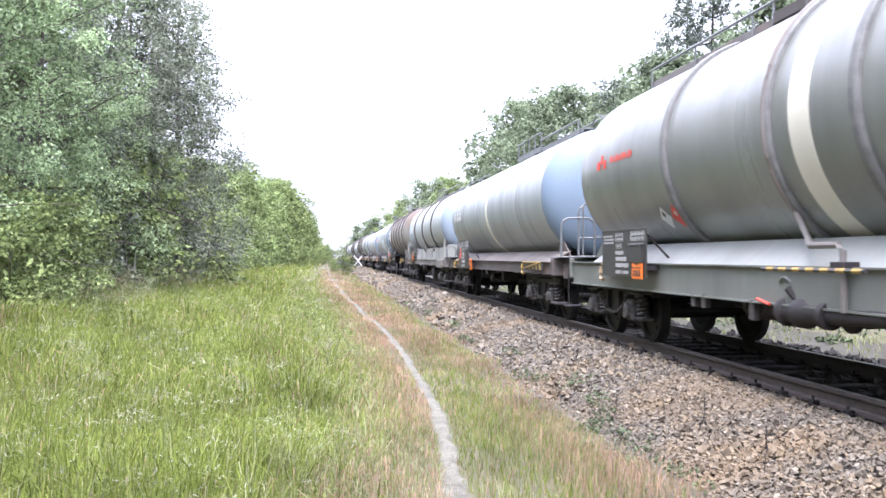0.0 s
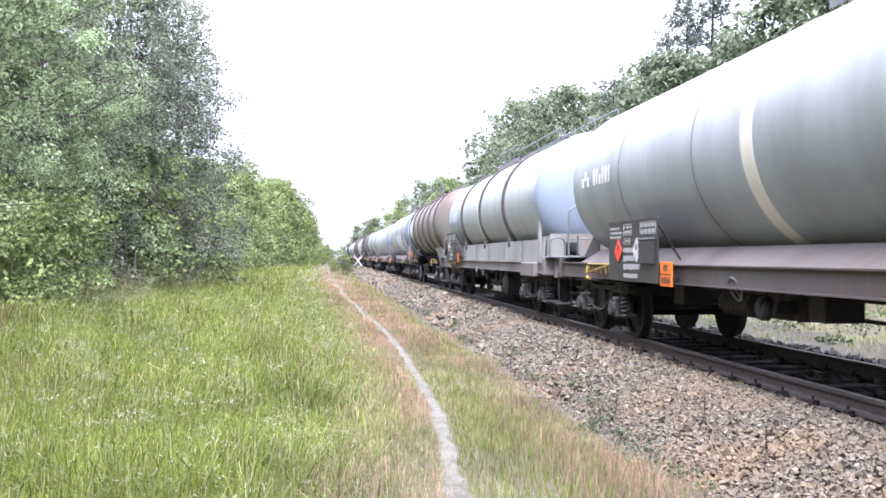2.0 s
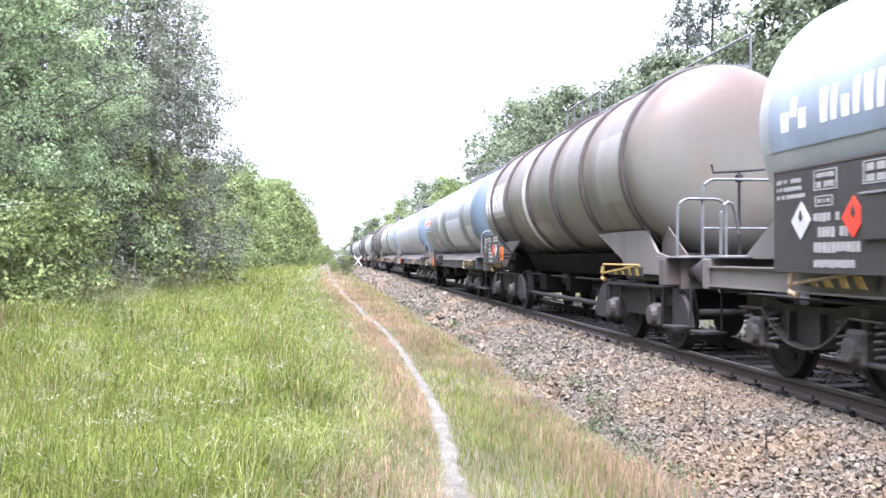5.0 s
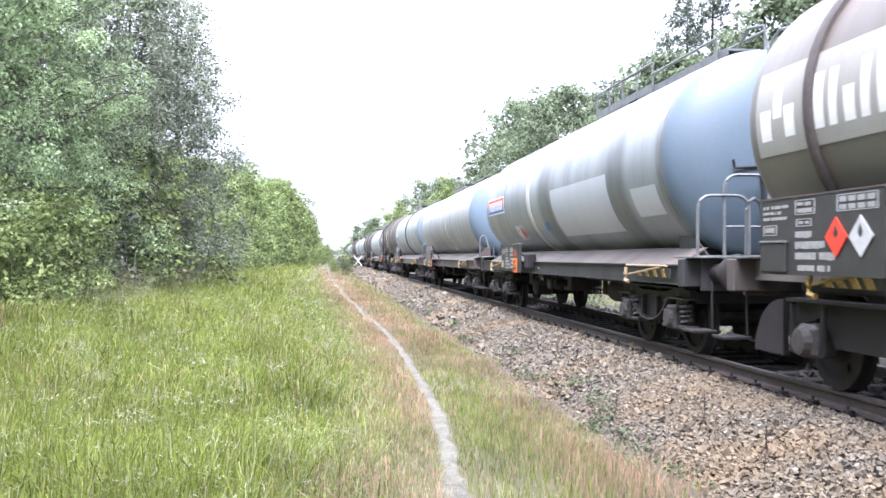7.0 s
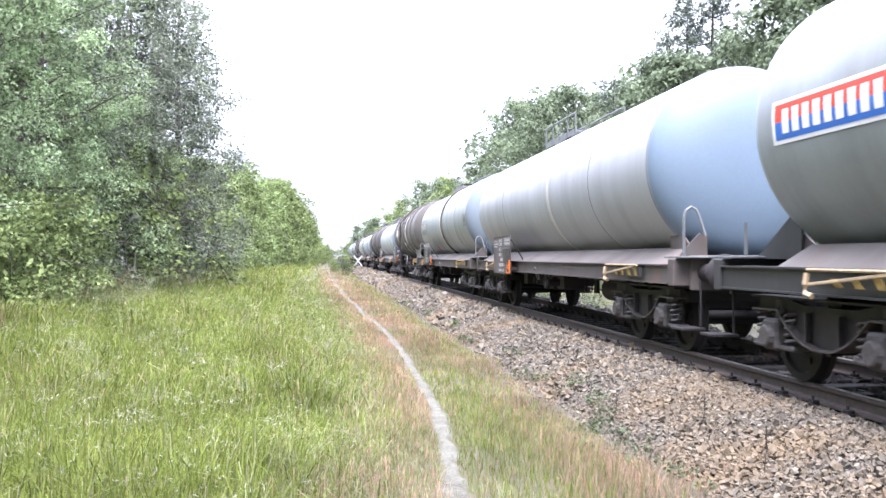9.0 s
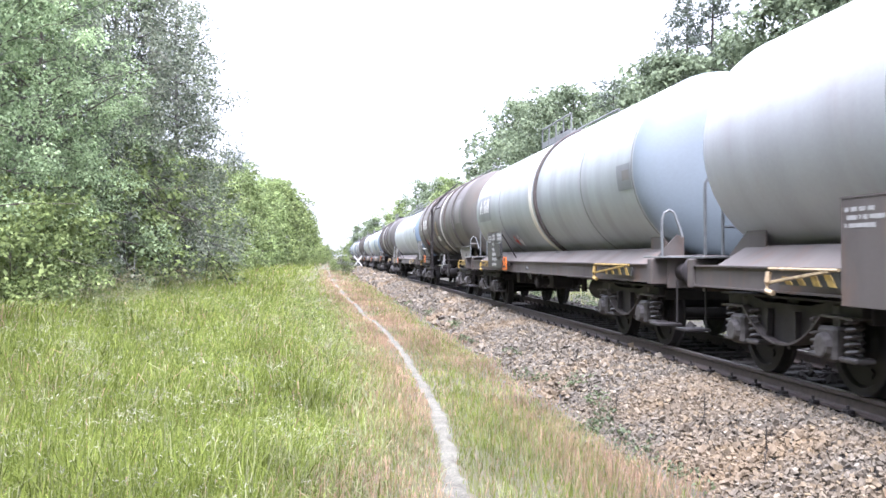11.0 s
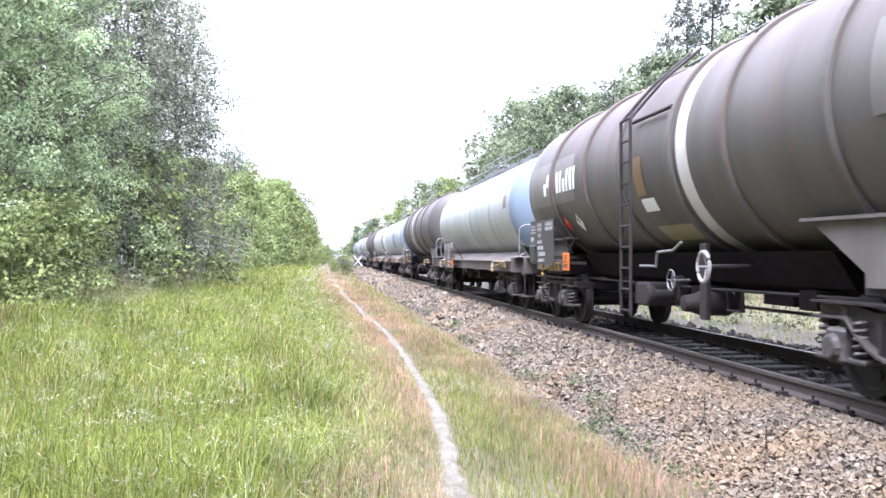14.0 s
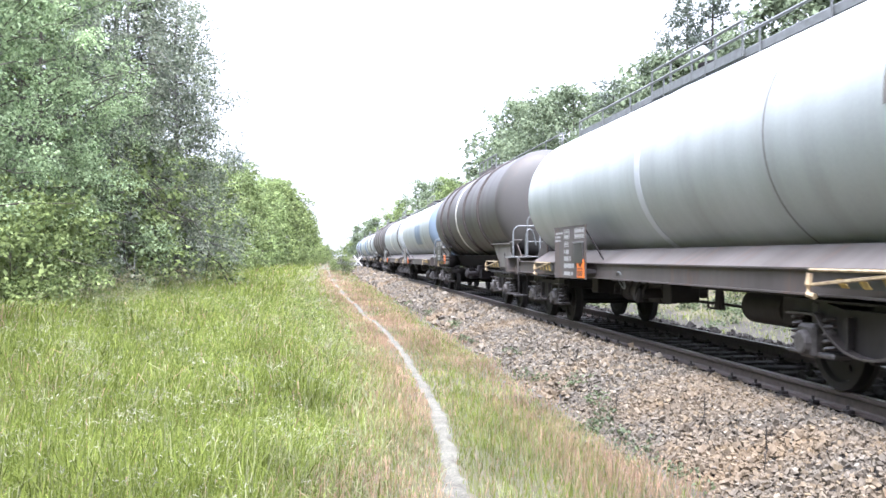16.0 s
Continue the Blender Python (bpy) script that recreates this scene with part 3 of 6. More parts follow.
# ---- grass, weeds and shrubs ----
def blades(rng, x, y, h, w, lean, wind=(0.05, 0.0), z=None):
    """Bent grass blades: five corners each, as two triangles and a tip."""
    n = len(x)
    z = ground_z(x, y) if z is None else z
    a = rng.uniform(0, 2 * math.pi, n)
    dx, dy = np.cos(a) * w / 2, np.sin(a) * w / 2
    b = rng.uniform(0, 2 * math.pi, n)
    l = lean * h * rng.uniform(0.2, 1.0, n)
    lx, ly = np.cos(b) * l + wind[0] * h * rng.uniform(0.3, 1, n), np.sin(b) * l + wind[1] * h
    P = np.empty((n, 5, 3))
    P[:, 0] = np.stack([x - dx, y - dy, z - 0.02], 1)
    P[:, 1] = np.stack([x + dx, y + dy, z - 0.02], 1)
    P[:, 2] = np.stack([x + dx * 0.8 + lx * 0.3, y + dy * 0.8 + ly * 0.3, z + h * 0.6], 1)
    P[:, 3] = np.stack([x - dx * 0.8 + lx * 0.3, y - dy * 0.8 + ly * 0.3, z + h * 0.6], 1)
    P[:, 4] = np.stack([x + lx, y + ly, z + h * (1 - 0.25 * rng.uniform(0, 1, n) * lean)], 1)
    i = np.arange(n)[:, None] * 5
    F = np.concatenate([i + [0, 1, 2], i + [0, 2, 3], i + [3, 2, 4]], 1).reshape(-1, 3)
    return P.reshape(-1, 3), F, P[:, 4]


def join(chunks):
    vs, fs, base = [], [], 0
    for v, f in chunks:
        vs.append(v)
        fs.append(f + base)
        base += len(v)
    return np.concatenate(vs), np.concatenate(fs)


def field(rng, x0, x1, y0, y1, dens):
    n = int((x1 - x0) * (y1 - y0) * dens)
    x, y = rng.uniform(x0, x1, n), rng.uniform(y0, y1, n)
    k = (x > -0.36 * y - 1.0) & (x < 0.7 * y + 0.5)
    return x[k], y[k]


def tuft(x, y, s=1.0, o=0.0):
    """Slow waves over the meadow, 0 to 1."""
    return 0.5 + 0.25 * (np.sin(x * 1.9 * s + y * 0.7 * s + o) + np.sin(y * 1.3 * s - x * 0.9 * s + 2 * o + 0.7))


def scatter(label, name, chunks, material, cat="grass"):
    v, f = join(chunks)
    return tagged(new(name, quick_mesh(name, v, f, material)), label, cat, kind="stuff")


def plume(rng, out, tip, n, size, spread):
    """A feathery head at each stalk's tip: a loose cloud of spikelets hanging to one side."""
    at = tip + np.array([spread * 0.8, 0, -spread * 0.3])
    out.append(leaf_cloud(rng, at, np.array([spread * 1.5, spread * 0.6, spread * 0.5]), n * len(tip), size, 0.3, 0.5, 0.0, 0.2))


def gather(rng, x, y, cell, pull):
    """Draws blades together into tufts: each cell of the meadow has one centre. Gives the new places and the way out of the tuft."""
    ix, iy = np.floor(x / cell), np.floor(y / cell)
    a = np.modf(np.sin(ix * 12.9898 + iy * 78.233) * 43758.5453)[0]
    b = np.modf(np.sin(ix * 39.346 + iy * 11.135) * 24634.6345)[0]
    cx, cy = (ix + 0.5 + 0.45 * a) * cell, (iy + 0.5 + 0.45 * b) * cell
    k = pull * rng.uniform(0.3, 1.0, len(x))
    return x + (cx - x) * k, y + (cy - y) * k, (x - cx) / cell, (y - cy) / cell, np.abs(a)


def arcs(rng, x, y, h, w, ox, oy, droop):
    """Long grass leaves that rise and bow over, five corners each."""
    n = len(x)
    z = ground_z(x, y)
    a = rng.uniform(0, 2 * math.pi, n)
    sx, sy = np.cos(a) * w / 2, np.sin(a) * w / 2
    b = rng.uniform(0, 2 * math.pi, n)
    l = h * droop * rng.uniform(0.35, 1.1, n)
    gx, gy = np.cos(b) * 0.6 + ox * 1.3 + 0.22, np.sin(b) * 0.6 + oy * 1.3
    P = np.empty((n, 5, 3))
    for i, (f, zf, wf) in enumerate(((0.0, -0.03, 1.0), (0.36, 0.72, 0.85))):
        P[:, 2 * i] = np.stack([x + gx * l * f - sx * wf, y + gy * l * f - sy * wf, z + h * zf], 1)
        P[:, 2 * i + 1] = np.stack([x + gx * l * f + sx * wf, y + gy * l * f + sy * wf, z + h * zf], 1)
    P[:, 4] = np.stack([x + gx * l, y + gy * l, z + h * (1.0 - 0.6 * droop * rng.uniform(0, 1, n))], 1)
    i = np.arange(n)[:, None] * 5
    F = np.concatenate([i + [0, 1, 3], i + [0, 3, 2], i + [2, 3, 4]], 1).reshape(-1, 3)
    return P.reshape(-1, 3), F, P[:, 4]


def dry_share(x, y):
    """How much of the grass is dry and red: along the far path on both sides, near the ballast close by."""
    off = x - path_x(y)
    far = np.clip((y - 12) / 7, 0, 1)
    left = np.clip(1 + off / 1.15, 0, 1) * (0.62 + 0.33 * far)
    right = np.interp(off, [0, 0.3, 0.55, 0.9, 1.3], [0.14, 0.1, 0.16, 0.36, 0.52]) * (1 - far) + far * np.interp(off, [0, 0.8, 1.3], [0.85, 0.6, 0.35])
    return np.clip(np.where(off < 0, left, right) * (0.65 + 0.6 * tuft(x, y, 1.3, 2.2)), 0, 1)


def build_grass():
    rng = np.random.default_rng(11)
    green, mid, dry, heads, tan = [], [], [], [], []
    # tall meadow between the path and the wood
    for y0, y1, dens, w, hh, cell in ((3.5, 9, 1400, 0.006, 0.36, 0.12), (9, 15, 850, 0.009, 0.44, 0.18), (15, 26, 430, 0.012, 0.5, 0.26), (26, 48, 115, 0.024, 0.56, 0.4), (48, 110, 26, 0.055, 0.5, 0.7), (110, 260, 3.5, 0.14, 0.5, 1.5)):
        x, y = field(rng, -13, 0.85, y0, y1, dens)
        x, y, ox, oy, lot = gather(rng, x, y, cell, 0.6)
        edge = np.clip((path_x(y) - 0.2 - 0.9 * np.clip((y - 12) / 8, 0, 1) - x) / 1.3, 0, 1)
        k = rng.uniform(size=len(x)) < 0.2 + 0.8 * edge
        x, y, edge, ox, oy, lot = x[k], y[k], edge[k], ox[k], oy[k], lot[k]
        h = hh * (0.3 + 0.75 * edge) * (0.6 + 0.5 * tuft(x, y)) * (0.6 + 0.75 * lot) * rng.uniform(0.55, 1.25, len(x))
        g = rng.uniform(size=len(x))
        share = np.maximum(dry_share(x, y) * (x > path_x(y) - 1.4), 0.03 + 0.1 * (tuft(x, y, 0.6, 2) > 0.7))
        is_dry = g < share
        is_mid = ~is_dry & (g < share + 0.12 + 0.5 * (1 - edge))
        for m, out, f in ((~is_dry & ~is_mid, green, 1.0), (is_mid, mid, 1.0), (is_dry, dry, 0.9)):
            v, fc, tip = arcs(rng, x[m], y[m], h[m] * f, w * rng.uniform(0.6, 1.5, m.sum()), ox[m], oy[m], 0.95)
            out.append((v, fc))
        # drooping feathery seed heads on stalks, in drifts
        hx, hy = field(rng, -12, 0.5, y0, y1, dens * {3.5: 0.02, 9: 0.024, 15: 0.018, 26: 0.012}.get(y0, 0.01))
        drift = 0.2 + 1.2 * tuft(hx, hy, 1.7, 5) * tuft(hx, hy, 3.1, 1) > rng.uniform(0.2, 1.0, len(hx))
        hx, hy = hx[drift], hy[drift]
        q = np.clip((path_x(hy) - 0.2 - hx) / 1.6, 0.25, 1)
        hs = hh * 1.2 * q * rng.uniform(0.7, 1.2, len(hx))
        v, fc, tip = blades(rng, hx, hy, hs, np.full(len(hx), w * 0.45), 0.4, (0.16, 0.0))
        mid.append((v, fc))
        plume(rng, heads, tip, 15, 0.0125 + w * 0.6, 0.045 + w * 1.2)
    # small leafy herbs among the grass
    herbs = []
    for y0, y1, dens, w, hh in ((3.8, 9, 260, 0.010, 0.22), (9, 16, 120, 0.015, 0.3), (16, 30, 36, 0.025, 0.4)):
        x, y = field(rng, -12, 0.6, y0, y1, dens)
        k = rng.uniform(size=len(x)) < 0.15 + 0.85 * tuft(x, y, 2.1, 3) * np.clip((path_x(y) - 0.3 - x) / 1.5, 0.1, 1)
        x, y = x[k], y[k]
        c = np.stack([x, y, ground_z(x, y) + hh * rng.uniform(0.3, 1.2, len(x)) * np.clip((path_x(y) - x) / 1.5, 0.25, 1)], 1)
        herbs.append(leaf_cloud(rng, c, np.array([w * 3, w * 3, w * 4]), len(x) * 6, w))
    scatter("small leafy herbs among the meadow grass", "meadow_herbs", herbs, M["herb"], "herbs")
    # tall dry grasses in front of the wood
    x, y = field(rng, -6.6, -3.6, 18, 44, 34)
    k = rng.uniform(size=len(x)) < np.clip((-3.6 - x) / 1.4, 0, 1) * tuft(x, y, 0.9, 2)
    v, fc, tip = blades(rng, x[k], y[k], rng.uniform(0.6, 1.15, k.sum()), np.full(k.sum(), 0.010), 0.35)
    mid.append((v, fc))
    plume(rng, tan, tip, 6, 0.022, 0.05)
    # dry and sparse grass on both sides of the path
    for y0, y1, dens, w in ((3.5, 9, 1250, 0.005), (9, 16, 720, 0.008), (16, 30, 330, 0.014), (30, 60, 110, 0.028), (60, 110, 26, 0.05)):
        x, y = field(rng, -0.8, 3.1, y0, y1, dens)
        off = np.abs(x - path_x(y))
        k = off > path_half(y) * rng.uniform(0.75, 1.5, len(x))
        k &= rng.uniform(size=len(x)) < 0.8 * np.clip((2.75 + 0.35 * tuft(x, y, 1.9, 3) - x) / 0.8, 0.0, 1) * (0.35 + 0.65 * (tuft(x, y, 1.1, 4) > 0.35))
        x, y, off = x[k], y[k], off[k]
        t = tuft(x, y, 0.8, 1)
        g = rng.uniform(size=len(x))
        share = dry_share(x, y)
        h = rng.uniform(0.05, 0.2, len(x)) * (0.5 + t) * np.clip(off * 2.5, 0.3, 1.1) * np.where(x > path_x(y), 0.72, 1.0)
        c = g < share
        b = ~c & (g < share + 0.3 * (1 - share))
        a = ~c & ~b
        for m, out in ((a, green), (b, mid), (c, dry)):
            v, fc, tip = blades(rng, x[m], y[m], h[m] * (1.2 if out is dry else 1), w * rng.uniform(0.7, 1.3, m.sum()), 0.7)
            out.append((v, fc))
    # short turf that closes in on the path from both sides
    for y0, y1, dens, w in ((3.5, 10, 1300, 0.005), (10, 22, 520, 0.009), (22, 60, 110, 0.022)):
        x, y = field(rng, -0.2, 2.6, y0, y1, dens)
        off = np.abs(x - path_x(y)) / path_half(y)
        k = rng.uniform(size=len(x)) < np.clip((off - 0.75) * 1.2, 0, 1)
        x, y = x[k], y[k]
        t = rng.uniform(size=len(x)) - dry_share(x, y)
        h = rng.uniform(0.03, 0.11, len(x))
        for m, out in ((t > 0.3, green), ((t <= 0.3) & (t > 0.0), mid), (t <= 0.0, dry)):
            v, fc, tip = blades(rng, x[m], y[m], h[m], w * rng.uniform(0.7, 1.3, m.sum()), 0.8)
            out.append((v, fc))
    # the strip beyond the track
    x, y = field(rng, 8.2, 17, 8, 50, 62)
    k = rng.uniform(size=len(x)) < np.clip((x - 8.0) / 1.6, 0.15, 1) * (0.35 + tuft(x, y, 1.6, 1))
    x, y = x[k], y[k]
    v, fc, tip = blades(rng, x, y, rng.uniform(0.04, 0.2, len(x)) * (0.3 + tuft(x, y, 1.2, 3)), np.full(len(x), 0.018), 0.9)
    h = len(x) // 3
    green.append((v[:h * 5], fc[:h * 3]))
    mid.append((v[h * 5:], fc[h * 3:] - h * 5))
    # the meadow goes on around and behind the camera
    n = 16000
    x, y = rng.uniform(-9, 2.4, n), rng.uniform(-14, 4.2, n)
    k = (np.abs(x - path_x(y)) > 0.12) & ((y < 3.4) | (x < -0.36 * y - 0.9)) & (np.hypot(x, y) > 0.5)
    x, y = x[k], y[k]
    v, fc, tip = blades(rng, x, y, rng.uniform(0.08, 0.3, len(x)) * np.clip((1.4 - x) / 2.0, 0.4, 1.3), np.full(len(x), 0.022), 0.6)
    green.append((v, fc))
    scatter("tall green meadow grass bent by the wind", "meadow_grass", green, M["grass"])
    scatter("yellow green half dry grass stalks", "sparse_grass", mid, M["grass_mid"])
    scatter("short reddish dry grass beside the sand path", "dry_grass", dry, M["grass_dry"])
    scatter("pale feathery grass seed heads over the meadow", "grass_seed_heads", heads, M["seed"])
    scatter("dry straw coloured seed heads before the wood", "dry_seed_heads", tan, M["seed_tan"])


def leaf_puffs(rng, tips, radius, n, size, flat=0.85, loose=0.45, hang=0.0, thin=0.55):
    """Leaves in separate cushions, most of them on a cushion's outer and upper side and facing away from its middle."""
    rad = radius * rng.uniform(0.5, 1.4, len(tips))
    i = rng.choice(len(tips), n, p=rad ** 2 / (rad ** 2).sum())
    d = rng.normal(0, 1, (n, 3))
    d /= np.linalg.norm(d, axis=1)[:, None]
    d[:, 2] = np.where((d[:, 2] < 0) & (rng.uniform(size=n) < 0.6 - hang), -d[:, 2], d[:, 2])
    r = rad[i] * rng.uniform(0.5, 1.0, n) * (1 + 0.25 * np.sin(d[:, 0] * 7 + i) * np.sin(d[:, 1] * 6 + i))
    c = tips[i] + d * r[:, None] * np.array([1, 1, flat])
    nrm = d * 0.8 + np.array([0, 0, 0.45]) + rng.normal(0, loose, (n, 3))
    nrm /= np.linalg.norm(nrm, axis=1)[:, None]
    a = np.cross(nrm, rng.normal(0, 1, (n, 3)))
    a /= np.linalg.norm(a, axis=1)[:, None]
    b = np.cross(nrm, a)
    s = size * rng.uniform(0.6, 1.35, n)[:, None]
    a, b, q = a * s, b * s * thin, nrm * s * 0.15
    return np.stack([c - a, c + b + q, c + a, c - b + q], 1).reshape(-1, 3), np.arange(n * 4).reshape(n, 4)


def leaf_cloud(rng, centres, spread, n, size, up=0.7, sub=0.42, out=0.0, thin=0.55):
    """Small pointed leaves in clumps about given centres, most of them facing up and outwards."""
    twigs = np.repeat(centres, 5, 0) + np.clip(rng.normal(0, 1, (len(centres) * 5, 3)), -1.7, 1.7) * spread
    off = np.clip(rng.normal(0, 1, (n, 3)), -1.8, 1.8)
    c = twigs[rng.integers(0, len(twigs), n)] + off * spread * sub
    away = c * np.array([1.0, 1.0, 0.0])
    away /= np.linalg.norm(away, axis=1)[:, None] + 1e-6
    nrm = rng.normal(0, 0.6 if out == 0 else 0.42, (n, 3)) + off * 0.35 + away * out + np.array([0, 0, up])
    nrm /= np.linalg.norm(nrm, axis=1)[:, None]
    a = np.cross(nrm, rng.normal(0, 1, (n, 3)))
    a /= np.linalg.norm(a, axis=1)[:, None]
    b = np.cross(nrm, a)
    s = size * rng.uniform(0.6, 1.3, n)[:, None]
    a, b, q = a * s, b * s * thin, nrm * s * 0.15
    v = np.stack([c - a, c + b + q, c + a, c - b + q], 1).reshape(-1, 3)
    return v, np.arange(n * 4).reshape(n, 4)


def tree_meshes(name, seed, height, radius, leaves, leaf, bark, foliage, style="broad", low=0.05, limbs=26, clump=0.5, puffs=110, inner=0.12):
    """A tapered trunk with limbs in one mesh; in another a crown of small leaves in cushions, round a core of coarser leaves."""
    rng = np.random.default_rng(seed)
    wood = bmesh.new()
    top = height * (0.92 if style != "pine" else 0.97)
    n = 9
    wob = np.cumsum(rng.normal(0, 0.028 * height / n, (n, 2)), 0)
    trunk = [Vector((wob[i][0] if i else 0, wob[i][1] if i else 0, top * i / (n - 1))) for i in range(n)]
    r0 = height * 0.012
    bm_tube(wood, trunk, r0, 6, radii=[r0 * (1.25 if i == 0 else 1) * (1 - 0.9 * i / (n - 1)) + 0.006 for i in range(n)])
    tips, core = [], []
    lump = rng.uniform(0.55, 1.25, 7)
    for k in range(limbs):
        t = (k + rng.uniform(0, 1)) / limbs
        s = low + (0.99 - low) * t
        if style == "pine":
            s = 0.38 + 0.6 * t
        if style == "arched":
            s = 0.02 + 0.5 * t
        i = min(s, 0.985) * (n - 1)
        a = trunk[int(i)].lerp(trunk[int(i) + 1], i - int(i))
        az = k * 2.4 + rng.uniform(-0.5, 0.5)
        droop = 0.1
        if style == "broad":
            prof = (math.sin(math.pi * min(1, 0.2 + 0.74 * s)) ** 0.7) * lump[int(az * 1.1 + s * 3) % 7]
            rise = 0.15 + 0.9 * s
        elif style == "birch":
            prof = (1 - s) ** 0.4 * 0.95 * (0.7 + 0.3 * lump[int(az) % 7]) + 0.08
            rise, droop = 0.75, 0.3
        elif style == "bush":
            prof = 1.0 - 0.45 * s
            rise = 0.5 + s
        elif style == "arched":
            prof = rng.uniform(0.8, 1.35)
            rise, droop = rng.uniform(0.7, 1.6), 0.42
        else:
            prof = 0.6 * (1 - 0.55 * t) * lump[k % 7]
            rise = 0.2
        ln = radius * prof * rng.uniform(0.75, 1.1)
        d = Vector((math.cos(az), math.sin(az), rise)).normalized()
        pts = [a]
        for j in range(1, 5):
            g = d.copy()
            g.z -= droop * j
            pts.append(pts[-1] + g.normalized() * ln / 4 + Vector(rng.normal(0, 0.045 * ln, 3)))
        rl = r0 * (0.42 if style != "arched" else 0.62) * (1 - 0.65 * s)
        bm_tube(wood, pts, rl, 4, radii=[rl, rl * 0.75, rl * 0.5, rl * 0.32, 0.006])
        core += [pts[1].lerp(pts[2], rng.uniform(0, 1)), pts[2], pts[3]]
        for j in range(2, 5):
            for _ in range(2):
                w = pts[j] + Vector(np.clip(rng.normal(0, 1, 3), -1.6, 1.6)) * (0.13 * ln + 0.1)
                if style != "pine" or j > 2:
                    tips.append(w)
                    if style in ("birch", "arched") and len(tips) % 3 == 0:
                        bm_tube(wood, [pts[j], w], rl * 0.3, 3, radii=[rl * 0.3, 0.004])
                if style == "birch":
                    tips.append(w - Vector((rng.normal(0, 0.1), rng.normal(0, 0.1), 0.7 * rng.uniform(0.5, 1.2))))
    if style in ("broad", "bush"):
        for _ in range(limbs // 2):
            tips.append(Vector((rng.normal(0, 0.16 * radius), rng.normal(0, 0.16 * radius), height * rng.uniform(0.25, 0.95))))
    tips = np.array([tuple(q) for q in tips])
    tips = tips[tips[:, 2] > 0.12]
    if style != "arched":
        tips = tips[np.hypot(tips[:, 0], tips[:, 1]) < radius * (1.05 if style == "pine" else 0.85)]
    tips = tips[rng.permutation(len(tips))[:puffs]]
    if style == "birch":
        v, f = leaf_puffs(rng, tips, clump, leaves, leaf, 1.15, 0.6, 0.45)
    elif style == "pine":
        v, f = leaf_puffs(rng, tips, clump, leaves, leaf, 0.6, 0.7, 0.2, 0.32)
    else:
        v, f = leaf_puffs(rng, tips, clump, leaves, leaf)
    m = int(leaves * inner)
    if m:
        core = np.array([tuple(q) for q in core])
        v2, f2 = leaf_puffs(rng, core, clump * 1.1, m, leaf * 1.35, 1.0, 0.8, 0.6, 0.7)
        f = np.concatenate([f, f2 + len(v)])
        v = np.concatenate([v, v2])
    v[:, 2] = np.maximum(v[:, 2], 0.02)
    crown = quick_mesh(name + "_crown", v, f, foliage)
    crown["top"] = float(np.percentile(v[:, 2], 99.5))
    return mesh_of(name + "_trunk", wood, bark, True), crown


SWAYING = []   # trees that the wind moves: object, place, turn, strength in degrees


def plant(kind, meshes, x, y, label, cat="tree", scale=1.0, turn=0.0, group="", sway=0.0):
    t = thing(kind, label, cat, pose(x, y, float(ground_z(x, y)) - 0.05, 0, 0, turn), group)
    t.scale = (scale, scale, scale * 1.0)
    part("trunk", meshes[0], None, t)
    part("crown", meshes[1], None, t)
    if sway:
        SWAYING.append((t, (x, y, float(ground_z(x, y)) - 0.05), turn, sway))
    return t


